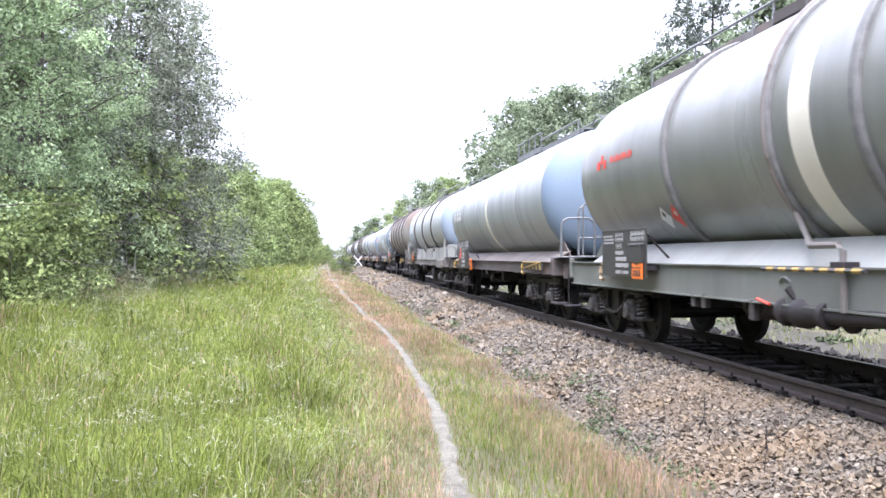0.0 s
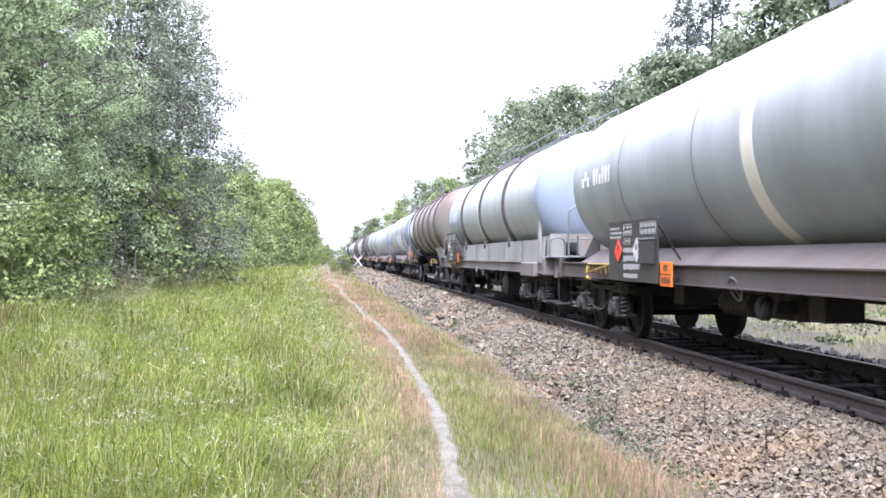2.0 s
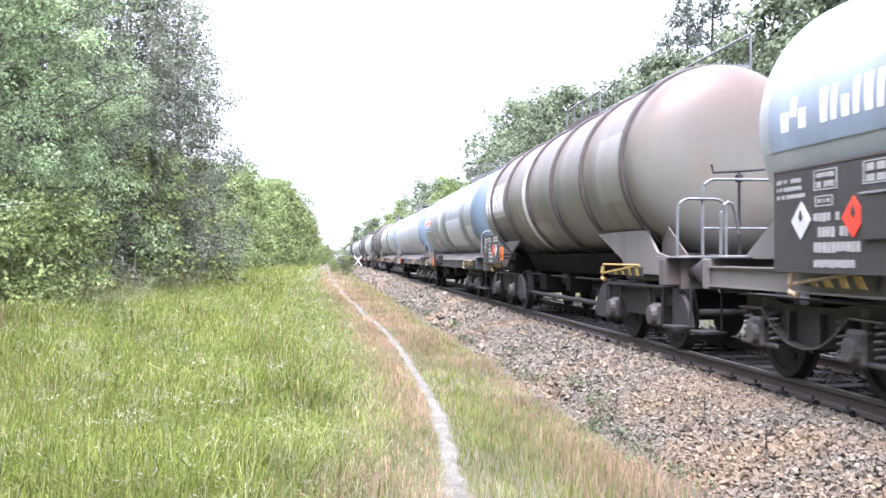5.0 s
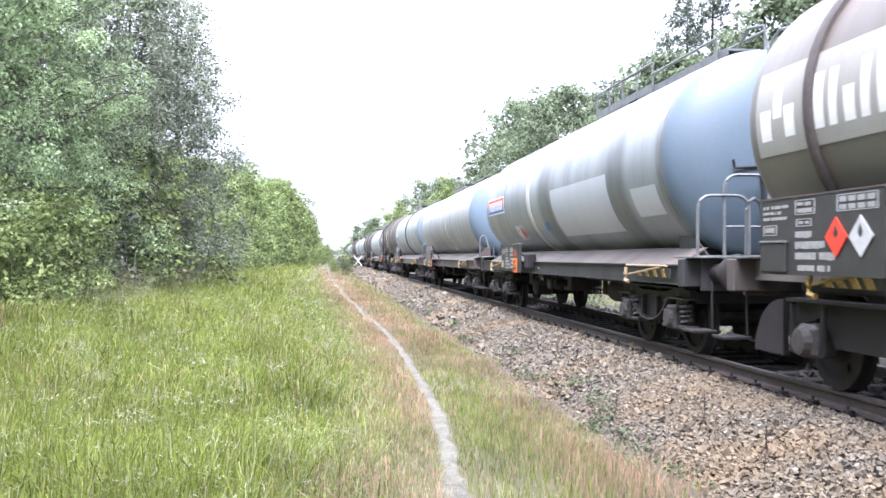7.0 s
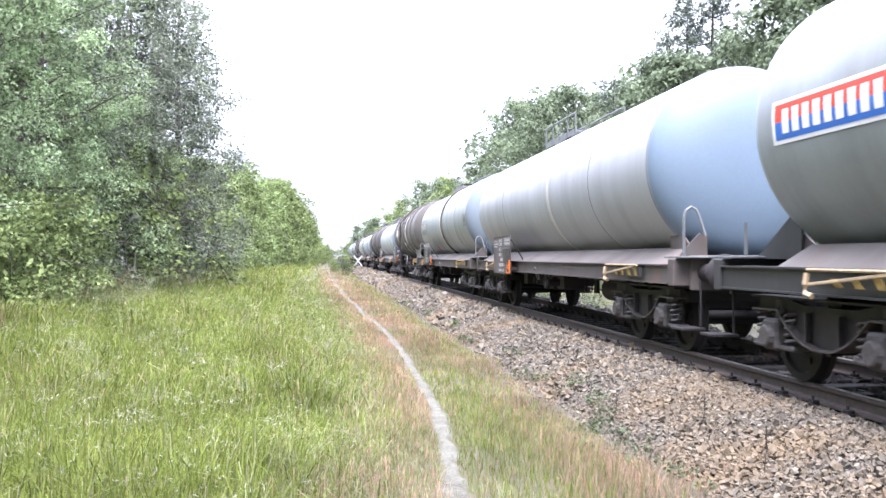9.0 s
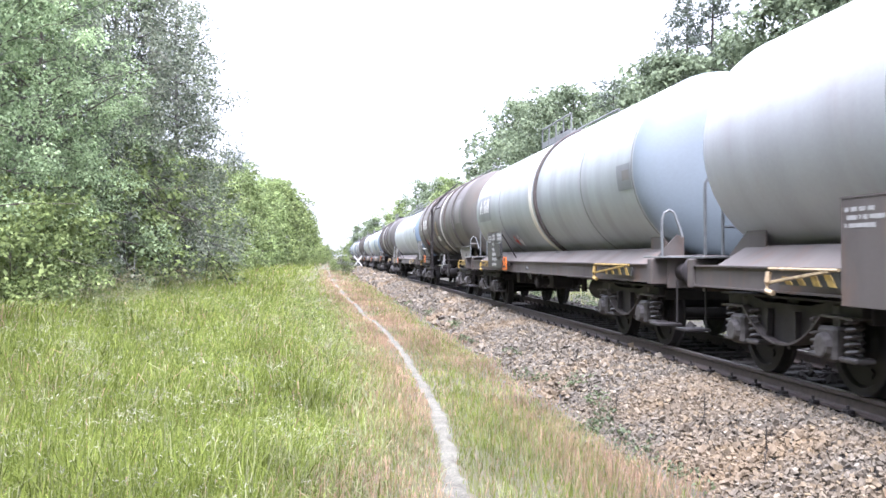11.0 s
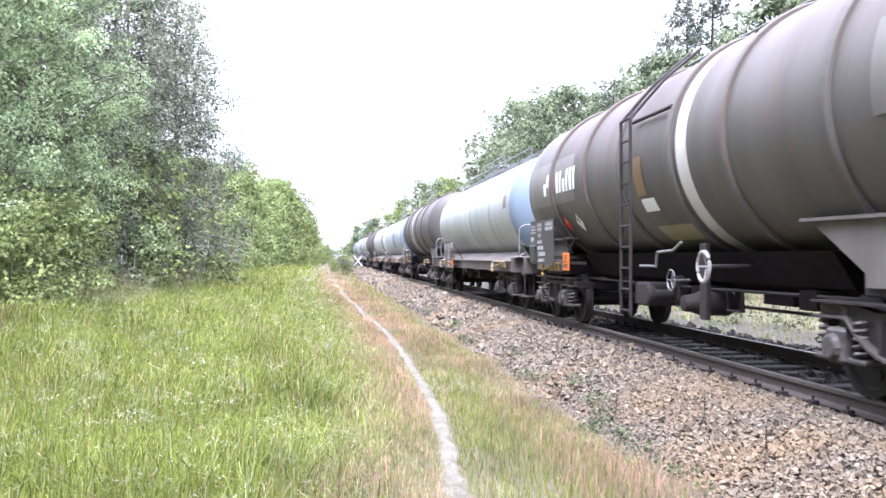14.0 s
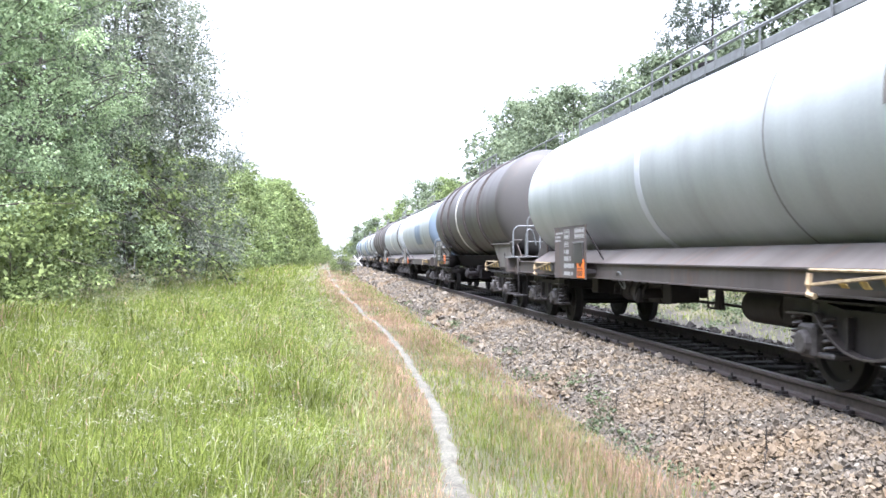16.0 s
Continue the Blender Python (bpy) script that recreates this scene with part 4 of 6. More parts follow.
def build_trees():
    B = [tree_meshes("birch", 21 + i, 12.5, 3.5, 17500, 0.06, M["birch_bark"], M["leaf_birch"], "birch", 0.1, 50, 0.42, 210, 0.03) for i in range(3)]
    G = [tree_meshes("broadleaf", 41 + i, 10.5, 3.7, 27000, 0.045, M["bark"], M["leaf_green"], "broad", 0.03, 44, 0.45, 190, 0.14) for i in range(3)]
    L = [tree_meshes("bright", 61 + i, 9.0, 3.6, 7600, 0.103, M["bark"], M["leaf_bright"], "broad", 0.03, 34, 0.75, 80, 0.1) for i in range(3)]
    H = [tree_meshes("far_broadleaf", 71 + i, 10.5, 4.0, 3800, 0.17, M["bark"], M["leaf_shade"], "broad", 0.03, 30, 0.9, 70, 0.15) for i in range(2)]
    O = [tree_meshes("oak", 81 + i, 13.0, 4.6, 8600, 0.118, M["bark"], M["leaf_oak"], "broad", 0.1, 36, 0.8, 85, 0.12) for i in range(4)]
    F = [tree_meshes("far_oak", 91 + i, 13.0, 4.6, 4600, 0.19, M["bark"], M["leaf_oak"], "broad", 0.1, 34, 1.05, 70, 0.12) for i in range(3)]
    P = [tree_meshes("pine", 101 + i, 14.0, 4.0, 6500, 0.10, M["dark_bark"], M["leaf_pine"], "pine", 0.3, 30, 0.5, 90, 0.02) for i in range(2)]
    S = [tree_meshes("shrub", 121 + i, 2.6, 2.0, 3600, 0.06, M["bark"], M["leaf_shade"], "bush", 0.02, 26, 0.4, 60, 0.15) for i in range(2)]
    T = [tree_meshes("thin", 131 + i, 5.6, 1.7, 5200, 0.05, M["dark_bark"], M["leaf_shade"], "arched", 0.02, 40, 0.36, 90, 0.02) for i in range(2)]
    V = [tree_meshes("plain_broadleaf", 75, 10.5, 4.0, 2000, 0.25, M["bark"], M["leaf_shade"], "broad", 0.03, 20, 1.0, 60, 0.15)]
    W = [tree_meshes("plain_oak", 95, 13.0, 4.6, 2400, 0.28, M["bark"], M["leaf_oak"], "broad", 0.1, 22, 1.2, 60, 0.15)]
    rng = np.random.default_rng(9)
    wood_l, wood_r = "trees along the meadow", "trees beyond the railway"
    bl = "tall slender birch with drooping grey green foliage"
    gl = "dense green broadleaf tree leafy down to the grass"
    ll = "bright yellow green leafy tree at the wood's edge"
    ol = "large dark green oak behind the railway"
    pl = "tall dark pine with open needle crown"
    sl = "low green shrub at the wood's edge"
    kinds = {"B": ("birch_tree", B, bl), "G": ("broadleaf_tree", G, gl), "L": ("bright_leafy_tree", L, ll), "O": ("oak_tree", O, ol), "H": ("broadleaf_tree", H, gl), "F": ("oak_tree", F, ol), "P": ("pine_tree", P, pl), "V": ("broadleaf_tree", V, gl), "T": ("young_tree", T, "young many branched tree with sparse green leaves"), "W": ("oak_tree", W, ol)}

    def stand(rows, group):
        for n, (k, x, y, top) in enumerate(rows):
            kind, arr, lab = kinds[k]
            me = arr[n % len(arr)]
            sway = {"B": 0.55, "G": 0.3}.get(k, 0.0) if y < 47 else 0.0
            plant(kind, me, x, y, lab, "tree", top / me[1]["top"], rng.uniform(0, 360), group, sway)

    # the wood along the meadow: edge, then the row behind, then down the line
    stand([("B", -6.1, 39.2, 12.6), ("B", -6.7, 42.5, 12.0), ("B", -7.1, 35.5, 12.8), ("G", -7.0, 36.0, 7.5), ("G", -7.7, 26.5, 10.5), ("B", -9.0, 29.0, 13.5), ("G", -8.0, 23.3, 10.2), ("G", -8.6, 19.8, 10.5), ("B", -8.0, 36.5, 13.5), ("H", -13.0, 22.0, 9.5), ("G", -8.0, 31.0, 8.6), ("H", -12.5, 14.0, 10.5),
           ("B", -10.5, 21.0, 13.5), ("H", -11.5, 29.5, 12.0), ("H", -12.5, 17.5, 12.5), ("B", -10.0, 33.0, 14.5), ("H", -12.5, 38.0, 11.5), ("G", -9.5, 46.0, 6.8), ("T", -6.9, 36.0, 5.6), ("T", -7.2, 32.5, 5.2)], wood_l)
    stand([("H", -8.5, 55.0, 7.2), ("L", -8.0, 62.0, 7.5), ("H", -7.9, 70.0, 8.3), ("L", -7.7, 79.0, 9.0), ("H", -7.7, 88.0, 9.5), ("P", -10.0, 101.6, 12.6), ("L", -7.7, 98.4, 10.0), ("P", -9.5, 112.0, 13.0), ("L", -7.5, 110.0, 10.6),
           ("H", -7.0, 122.0, 11.8), ("H", -7.0, 134.0, 12.4), ("H", -6.8, 148.0, 13.0), ("H", -6.6, 162.0, 13.4), ("H", -6.6, 178.0, 13.6), ("V", -6.4, 196.0, 13.4), ("V", -6.2, 216.0, 13.2), ("V", -6.1, 240.0, 13.0),
           ("V", -6.0, 270.0, 13.0), ("V", -6.0, 304.0, 13.0), ("V", -5.8, 350.0, 13.0), ("V", -5.6, 425.0, 13.0), ("V", -5.2, 560.0, 13.5), ("H", -12.0, 65.0, 9.0), ("H", -12.0, 85.0, 10.0)], wood_l)
    for x, y, s in ((-6.0, 18.6, 0.75), (-6.1, 21.2, 0.9), (-7.2, 15.5, 1.0), (-7.0, 20.5, 0.9), (-6.8, 25.0, 0.95), (-6.2, 41.0, 0.9), (-6.8, 46.0, 1.1), (-6.8, 52.0, 1.1), (-6.6, 60.0, 1.0)):
        plant("shrub", S[int(y) % 2], x, y, sl, "shrub", s, rng.uniform(0, 360), "shrubs at the wood's edge")
    # beyond the railway
    stand([("W", 13.0, 399.0, 14.9), ("W", 13.5, 310.0, 13.4), ("W", 13.5, 260.0, 12.6), ("L", 14.5, 217.0, 12.6), ("L", 15.0, 184.0, 12.7), ("F", 17.0, 164.0, 15.3), ("F", 17.0, 141.0, 13.1), ("L", 15.0, 110.0, 10.9), ("F", 20.0, 117.0, 14.8),
           ("F", 20.5, 105.0, 16.6), ("O", 19.3, 92.0, 16.8), ("O", 19.0, 84.0, 15.8), ("O", 18.3, 74.0, 14.8), ("O", 18.0, 65.6, 13.6), ("O", 17.6, 58.4, 11.2), ("P", 18.5, 58.0, 12.6), ("O", 15.6, 50.8, 9.2), ("O", 17.9, 51.0, 11.4),
           ("O", 18.4, 48.5, 12.2), ("P", 18.5, 46.3, 14.3), ("O", 16.0, 41.5, 10.8), ("P", 18.5, 43.1, 15.2), ("O", 18.0, 39.0, 10.8), ("O", 18.6, 36.3, 10.6), ("O", 18.0, 34.0, 12.0)], wood_r)
    stand([("O", 18.5, 31.0, 11.9), ("O", 18.0, 28.0, 11.1), ("O", 18.0, 24.5, 10.5), ("O", 20.0, 20.0, 11.0), ("F", 23.0, 36.0, 13.0), ("F", 23.0, 46.0, 13.0), ("F", 23.0, 56.0, 13.5), ("F", 23.0, 68.0, 15.0), ("F", 22.0, 128.0, 14.0), ("F", 21.0, 152.0, 14.0)], wood_r)
    for x, y, s in ((13.5, 18, 0.4), (14, 24, 0.5), (13.8, 30, 0.5), (14.2, 37, 0.7), (13.8, 45, 0.8), (14, 54, 0.9), (13.5, 64, 1.0), (13.5, 76, 1.1), (13, 92, 1.2)):
        plant("shrub", S[int(x * 2) % 2], x, y, "green shrub on the bank beyond the track", "shrub", s, rng.uniform(0, 360), "shrubs beyond the railway")
    plant("shrub", S[0], 1.4, 82.0, "small rounded dark green bush beside the track", "shrub", 0.72, 40)
    plant("shrub", S[1], 0.7, 96.0, "small rounded dark green bush beside the track", "shrub", 0.42, 140)
    for x, y, s in ((-3.2, 128.0, 0.8), (-1.8, 146.0, 0.9), (-0.6, 160.0, 0.8), (0.4, 185.0, 1.0), (-1.6, 230.0, 1.4), (-3.0, 400.0, 2.6), (-1.0, 415.0, 2.3), (1.2, 410.0, 2.2), (9.5, 415.0, 2.6), (11.5, 405.0, 3.0)):
        plant("shrub", S[int(y) % 2], x, y, "distant green thicket closing the view along the line", "shrub", s, rng.uniform(0, 360), "thicket far down the line")
    # unseen tree rows added behind the camera; the left one blocks low sky light
    for n, y in enumerate((8.5, 4.0, -1.0, -6.0, -11.0, -17.0, -24.0, -32.0, -42.0)):
        plant("broadleaf_tree", V[0], -9.0 - (n % 2), y, gl, "tree", 1.05, y * 9, wood_l)
    for n, y in enumerate((14.0, 6.0, -3.0, -12.0, -24.0, -38.0)):
        plant("oak_tree", W[0], 19.5, y, ol, "tree", 0.95, y * 7, wood_r)


def build_weeds():
    """Low leafy weeds at the foot of the ballast, and scrub on the strip beyond the track."""
    rng = np.random.default_rng(31)

    def weed(x, y, k, hgt, n, leaf):
        c = rng.normal(0, 1, (9, 3)) * [k, k * 1.5, 0.0] + np.array([0, 0, 1.0]) * rng.uniform(0.15, 1.0, (9, 1)) * hgt
        v, f = leaf_cloud(rng, c, np.array([0.3 * k, 0.3 * k, 0.25 * hgt]), n, leaf)
        v[:, 2] = np.maximum(v[:, 2], 0.0)
        return v + np.array([x, y, max(float(ground_z(x, y)), float(ballast_z(x))) - 0.005]), f

    low = [weed(x, y, 0.07 + 0.006 * y, 0.14, 150, 0.016 + 0.0006 * y) for x, y in ((2.95, 12.6), (2.9, 9.3), (3.0, 10.2), (2.75, 8.4), (3.1, 15.2), (2.85, 18.4), (2.6, 7.6), (3.0, 22.0), (2.7, 6.9), (3.05, 27.0),
                                                                                 (2.9, 33.0), (3.2, 11.4), (2.6, 8.9))]
    scatter("low green weeds growing at the ballast's foot", "weeds", low, M["weed"], "weeds")
    scrub = [weed(rng.uniform(8.6, 12.5), 10 + i * 0.7 + rng.uniform(-0.4, 0.4), rng.uniform(0.15, 0.4), rng.uniform(0.15, 0.5), 220, 0.04) for i in range(60)]
    scatter("dull green scrub on the strip beyond the track", "scrub", scrub, M["weed"], "scrub")


def build_stalks():
    """Dead dark weed stalks that stand among the ballast stones."""
    rng = np.random.default_rng(77)
    for x, y, h in ((3.4, 8.1, 0.33), (3.25, 6.6, 0.36), (3.05, 9.6, 0.24)):
        z = float(ballast_z(x)) - 0.03
        o = thing("dead_stalk", "dead dark brown weed stalk standing in the ballast", "weed", pose(x, y, z), "dead weed stalks")
        top = np.array([0.03, 0.02, h])
        part("stem", tube([(0, 0, 0), tuple(top * 0.5 + [0.012, 0, 0]), tuple(top)], 0.0045, 5), M["dark_bark"], o)
        bm = bmesh.new()
        for k in range(12):
            f = 0.35 + 0.055 * k
            a, ln = rng.uniform(0, 6.28), rng.uniform(0.02, 0.05)
            b = top * f
            bm_tube(bm, [tuple(b), (b[0] + ln * math.cos(a), b[1] + ln * math.sin(a), b[2] + ln * 0.8)], 0.003, 4)
        part("twigs", bm, M["dark_bark"], o)


def build_crossbuck():
    """White crossed boards on a post at a crossing far down the line."""
    t = thing("crossing_sign", "white crossed boards on a post beside the track", "railway sign", pose(2.95, 88.0, float(ground_z(2.95, 88)), 0, 0, 0))
    part("post", tube([(0, 0, -0.1), (0, 0, 1.7)], 0.04, 8), M["galv"], t)
    for a in (52, -52):
        o = part("board", box(-0.62, 0.62, -0.015, 0.015, -0.06, 0.06), M["placard_white"], t)
        o.matrix_basis = pose(0, -0.06 if a > 0 else -0.092, 1.42, 0, a, 0)


# ---- the tank wagons ----
ROLLING = []   # (object, kind, start): what the train's run moves
WHEEL_R = 0.46


def ring(R, u, width, proud, zc, seg=56):
    """A band about the tank."""
    h = width / 2
    return revolve([(u - h, R - 0.01), (u - h, R + proud * 0.7), (u - h * 0.6, R + proud), (u + h * 0.6, R + proud), (u + h, R + proud * 0.7), (u + h, R - 0.01)], "y", seg, (0, 0, zc))


def open_ring(R, u, width, proud, zc, seg=56):
    return revolve([(u - width / 2, R + 0.0005), (u - width / 2, R + proud), (u + width / 2, R + proud), (u + width / 2, R + 0.0005)], "y", seg, (0, 0, zc))


def bm_patch(bm, R, zc, u0, u1, a0, a1, lift=0.015, n=6, shear=0.0):
    """A painted panel lying on the tank's camera side: along u, from angle a0 to a1 above the level (degrees)."""
    n = max(n, int(abs(a1 - a0) / 2.5))
    rows = []
    for i in range(n + 1):
        a = radians(a0 + (a1 - a0) * i / n)
        s = shear * i / n
        rows.append([bm.verts.new((-math.cos(a) * (R + lift), u + s, zc + math.sin(a) * (R + lift))) for u in (u0, u1)])
    for p, q in zip(rows, rows[1:]):
        bm.faces.new((p[0], p[1], q[1], q[0]))
    return bm


def patch(*a, **k):
    return bm_patch(bmesh.new(), *a, **k)


def curved_diamond(R, zc, u, a, r, n=4):
    """A square placard on its corner, bent to the tank's side."""
    bm = bmesh.new()
    grid = []
    for i in range(n + 1):
        row = []
        for j in range(n + 1):
            p, q = i / n * 2 - 1, j / n * 2 - 1
            ang = radians(a) + (p - q) / 2 * r / R
            row.append(bm.verts.new((-R * math.cos(ang), u + (p + q) / 2 * r, zc + R * math.sin(ang))))
        grid.append(row)
    for i in range(n):
        for j in range(n):
            bm.faces.new((grid[i][j], grid[i + 1][j], grid[i + 1][j + 1], grid[i][j + 1]))
    return bm


def diamond(u, z, r, x):
    """A square placard stood on its corner, on a flat plate."""
    return prism([(u - r, z), (u, z - r), (u + r, z), (u, z + r)], "x", x - 0.008, x)


def build_bogie_meshes():
    fr, flanges = bmesh.new(), []
    for sx in (-1, 1):
        arc = [(-0.78 + i * 0.13, 0.40 + 0.33 * (abs(-0.78 + i * 0.13) / 0.78) ** 2.2) for i in range(13)]
        pts = [(-1.3, 0.72)] + arc + [(1.3, 0.72), (1.3, 0.82), (0.8, 0.84), (0.45, 0.78), (-0.45, 0.78), (-0.8, 0.84), (-1.3, 0.82)]
        bm_prism(fr, pts, "x", sx * 0.95, sx * 1.03)
        rim = [(-1.3, 0.70)] + [(y, z - 0.022) for y, z in arc] + [(1.3, 0.70), (1.3, 0.722)] + [(y, z) for y, z in reversed(arc)] + [(-1.3, 0.722)]
        rm = bmesh.new()
        bm_prism(rm, rim, "x", sx * 0.9, sx * 1.12)
        flanges.append(mesh_of("flange", rm, M["bogie_rim"]))
        bm_box(fr, min(sx * 0.9, sx * 1.12), max(sx * 0.9, sx * 1.12), -1.32, 1.32, 0.835, 0.855, 0)
        for y in (-0.28, 0.28):
            bm_box(fr, sx * 1.04, sx * 1.1, y - 0.02, y + 0.02, 0.45, 0.72, 0)
        bm_box(fr, sx * 0.62, sx * 0.95, -0.12, 0.12, 0.62, 0.92, 0.02)
    bm_box(fr, -0.95, 0.95, -0.25, 0.25, 0.5, 0.78, 0.02)
    for y in (-1.28, 1.28):
        bm_box(fr, -0.95, 0.95, y - 0.05, y + 0.05, 0.66, 0.8, 0.01)
    for y in (-0.36, 0.36):
        bm_tube(fr, [(-0.8, y, 0.35), (0.8, y, 0.35)], 0.045, 6)
        for sx in (-1, 1):
            bm_box(fr, sx * 0.7, sx * 0.82, y - 0.04, y + 0.04, 0.3, 0.66, 0)
    frame_me = mesh_of("bogie", fr, M["bogie"])
    ax = bmesh.new()
    bm_box(ax, -0.14, 0.14, -0.15, 0.15, -0.14, 0.17, 0.03)
    bm_revolve(ax, [(-0.2, 0.09), (-0.19, 0.11), (-0.14, 0.125)], "x", 12)
    bm_box(ax, -0.1, 0.1, -0.4, 0.4, -0.13, -0.08, 0.015)
    bm_box(ax, -0.04, 0.06, -0.06, 0.06, 0.15, 0.36, 0.01)
    ax_me = mesh_of("axlebox", ax, M["axlebox"])
    sp = bmesh.new()
    pts = [(0.075 * math.cos(i * 1.1), 0.075 * math.sin(i * 1.1), -0.08 + i * 0.0112) for i in range(28)]
    bm_tube(sp, pts, 0.018, 4)
    sp_me = mesh_of("coil_spring", sp, M["spring"], True)
    wh = bmesh.new()
    bm_tube(wh, [(-0.98, 0, 0), (0.98, 0, 0)], 0.075, 10)
    for sx in (-1, 1):
        prof = [(0.685, 0.1), (0.685, 0.16), (0.71, 0.2), (0.70, 0.36), (0.682, 0.38), (0.68, 0.488), (0.70, 0.49), (0.715, 0.463), (0.81, 0.455), (0.81, 0.38), (0.77, 0.36), (0.76, 0.2), (0.80, 0.15), (0.80, 0.1)]
        bm_revolve(wh, [(sx * a, r) for a, r in prof], "x", 22)
        for k in range(3):
            t = k * 2.094
            bm_box(wh, min(sx * 0.755, sx * 0.785), max(sx * 0.755, sx * 0.785), math.cos(t) * 0.27 - 0.03, math.cos(t) * 0.27 + 0.03, math.sin(t) * 0.27 - 0.03, math.sin(t) * 0.27 + 0.03, 0)
    wh_me = mesh_of("wheelset", wh, M["wheel"], True)
    return frame_me, ax_me, sp_me, wh_me, flanges


BOGIE = build_bogie_meshes()


def build_plate_bogie():
    """An older bogie: flat side plates, round axle covers between hangers, rounded guard plates at both ends."""
    fr, guards = bmesh.new(), []
    for sx in (-1, 1):
        pts = [(-1.35, 0.62), (-1.2, 0.82), (1.2, 0.82), (1.35, 0.62), (1.12, 0.6), (0.75, 0.7), (0.55, 0.42), (-0.55, 0.42), (-0.75, 0.7), (-1.12, 0.6)]
        bm_prism(fr, pts, "x", sx * 0.98, sx * 1.02)
        bm_box(fr, min(sx * 0.92, sx * 1.12), max(sx * 0.92, sx * 1.12), -1.25, 1.25, 0.82, 0.85, 0)
        for y in (-1.18, -0.62, 0.62, 1.18):
            bm_tube(fr, [(sx * 1.08, y, 0.8), (sx * 1.1, y * (0.98 if abs(y) > 1 else 1.04), 0.34)], 0.03, 5)
        bm_box(fr, sx * 0.62, sx * 0.95, -0.15, 0.15, 0.6, 0.92, 0.02)
        for e in (-1, 1):
            g = bmesh.new()
            arc = [(e * (1.42 + 0.6 * math.sin(a * math.pi / 16)), 0.28 + 0.55 * math.cos(a * math.pi / 16)) for a in range(9)]
            bm_prism(g, [(e * 1.42, 0.28)] + arc, "x", sx * 1.0, sx * 1.06)
            guards.append(mesh_of("guard_plate", g, M["underframe"]))
    bm_box(fr, -0.95, 0.95, -0.25, 0.25, 0.5, 0.78, 0.02)
    ax = bmesh.new()
    bm_box(ax, -0.12, 0.14, -0.17, 0.17, -0.15, 0.16, 0.04)
    bm_revolve(ax, [(-0.2, 0.06), (-0.19, 0.12), (-0.12, 0.15)], "x", 14)
    return mesh_of("bogie", fr, M["wheel"]), mesh_of("axlebox", ax, M["bogie_rim"]), guards


PLATE_BOGIE = build_plate_bogie()


def add_bogie(wagon, u, plates=False):
    fr, ax, sp, wh, rm = BOGIE
    if plates:
        fr, ax, rm = PLATE_BOGIE
    b = part("bogie", fr, None, wagon, "dusty rust brown two axle bogie")
    b.matrix_basis = pose(0, u, 0)
    for me in rm:
        part("guard_plate" if plates else "flange", me, None, b)
    for y in (-0.9, 0.9):
        w = part("wheelset", wh, None, b)
        w.matrix_basis = pose(0, y, WHEEL_R)
        ROLLING.append((w, "wheel", y))
        for sx in (-1, 1):
            part("axlebox", ax, None, b).matrix_basis = pose(sx * 1.0, y, 0.46, 0, 0, 0 if sx < 0 else 180)
            for dy in () if plates else (-0.28, 0.28):
                part("coil_spring", sp, None, b).matrix_basis = pose(sx * 1.03, y + dy, 0.47)


def shared(fn):
    """Builds a mesh once and gives the same one afterwards."""
    made = {}

    def get(*a):
        if a not in made:
            made[a] = fn(*a)
        return made[a]
    return get


@shared
def buffer_mesh():
    return mesh_of("buffer", revolve([(0.6, 0.16), (0.58, 0.16), (0.56, 0.11), (0.33, 0.11), (0.32, 0.085), (0.06, 0.085), (0.045, 0.2), (0.02, 0.225), (0.004, 0.215), (0.0, 0.12)], "y", 20), M["underframe"], True)


@shared
def step_mesh():
    bm = box(-0.2, 0.1, -0.18, 0.18, 0.36, 0.39, 0.004)
    bm_tube(bm, [(0.05, -0.15, 0.37), (0.05, -0.15, 0.95)], 0.014, 6)
    return mesh_of("foot_step", bm, M["bogie"])


@shared
def handwheel_mesh():
    bm = tube([(0, 0.13 * math.cos(i * 0.393), 0.13 * math.sin(i * 0.393)) for i in range(16)], 0.012, 5, True)
    for k in range(3):
        bm_tube(bm, [(0, 0.13 * math.cos(k * 2.09), 0.13 * math.sin(k * 2.09)), (0, 0, 0)], 0.008, 4)
    bm_tube(bm, [(0, 0, 0), (0.25, 0, 0)], 0.015, 5)
    return mesh_of("handwheel", bm, M["galv"])


@shared
def reservoir_mesh(ln, r):
    return mesh_of("air_reservoir", revolve([(-ln / 2 - 0.07, 0.02), (-ln / 2 - 0.04, r * 0.7), (-ln / 2, r), (ln / 2, r), (ln / 2 + 0.04, r * 0.7), (ln / 2 + 0.07, 0.02)], "x", 16), M["underframe"], True)


@shared
def valve_mesh():
    bm = revolve([(-1.15, 0.1), (-1.12, 0.13), (-1.06, 0.13), (-1.05, 0.075), (-0.75, 0.075), (-0.72, 0.15), (-0.55, 0.15), (-0.52, 0.075), (-0.1, 0.075)], "x", 14, (0, 0, 0.72))
    bm_box(bm, -0.78, -0.5, -0.1, 0.1, 0.7, 0.98, 0.03)
    bm_tube(bm, [(-0.62, 0, 0.7), (-0.62, 0.0, 1.2)], 0.05, 8)
    return mesh_of("discharge_valve", bm, M["underframe"], True)


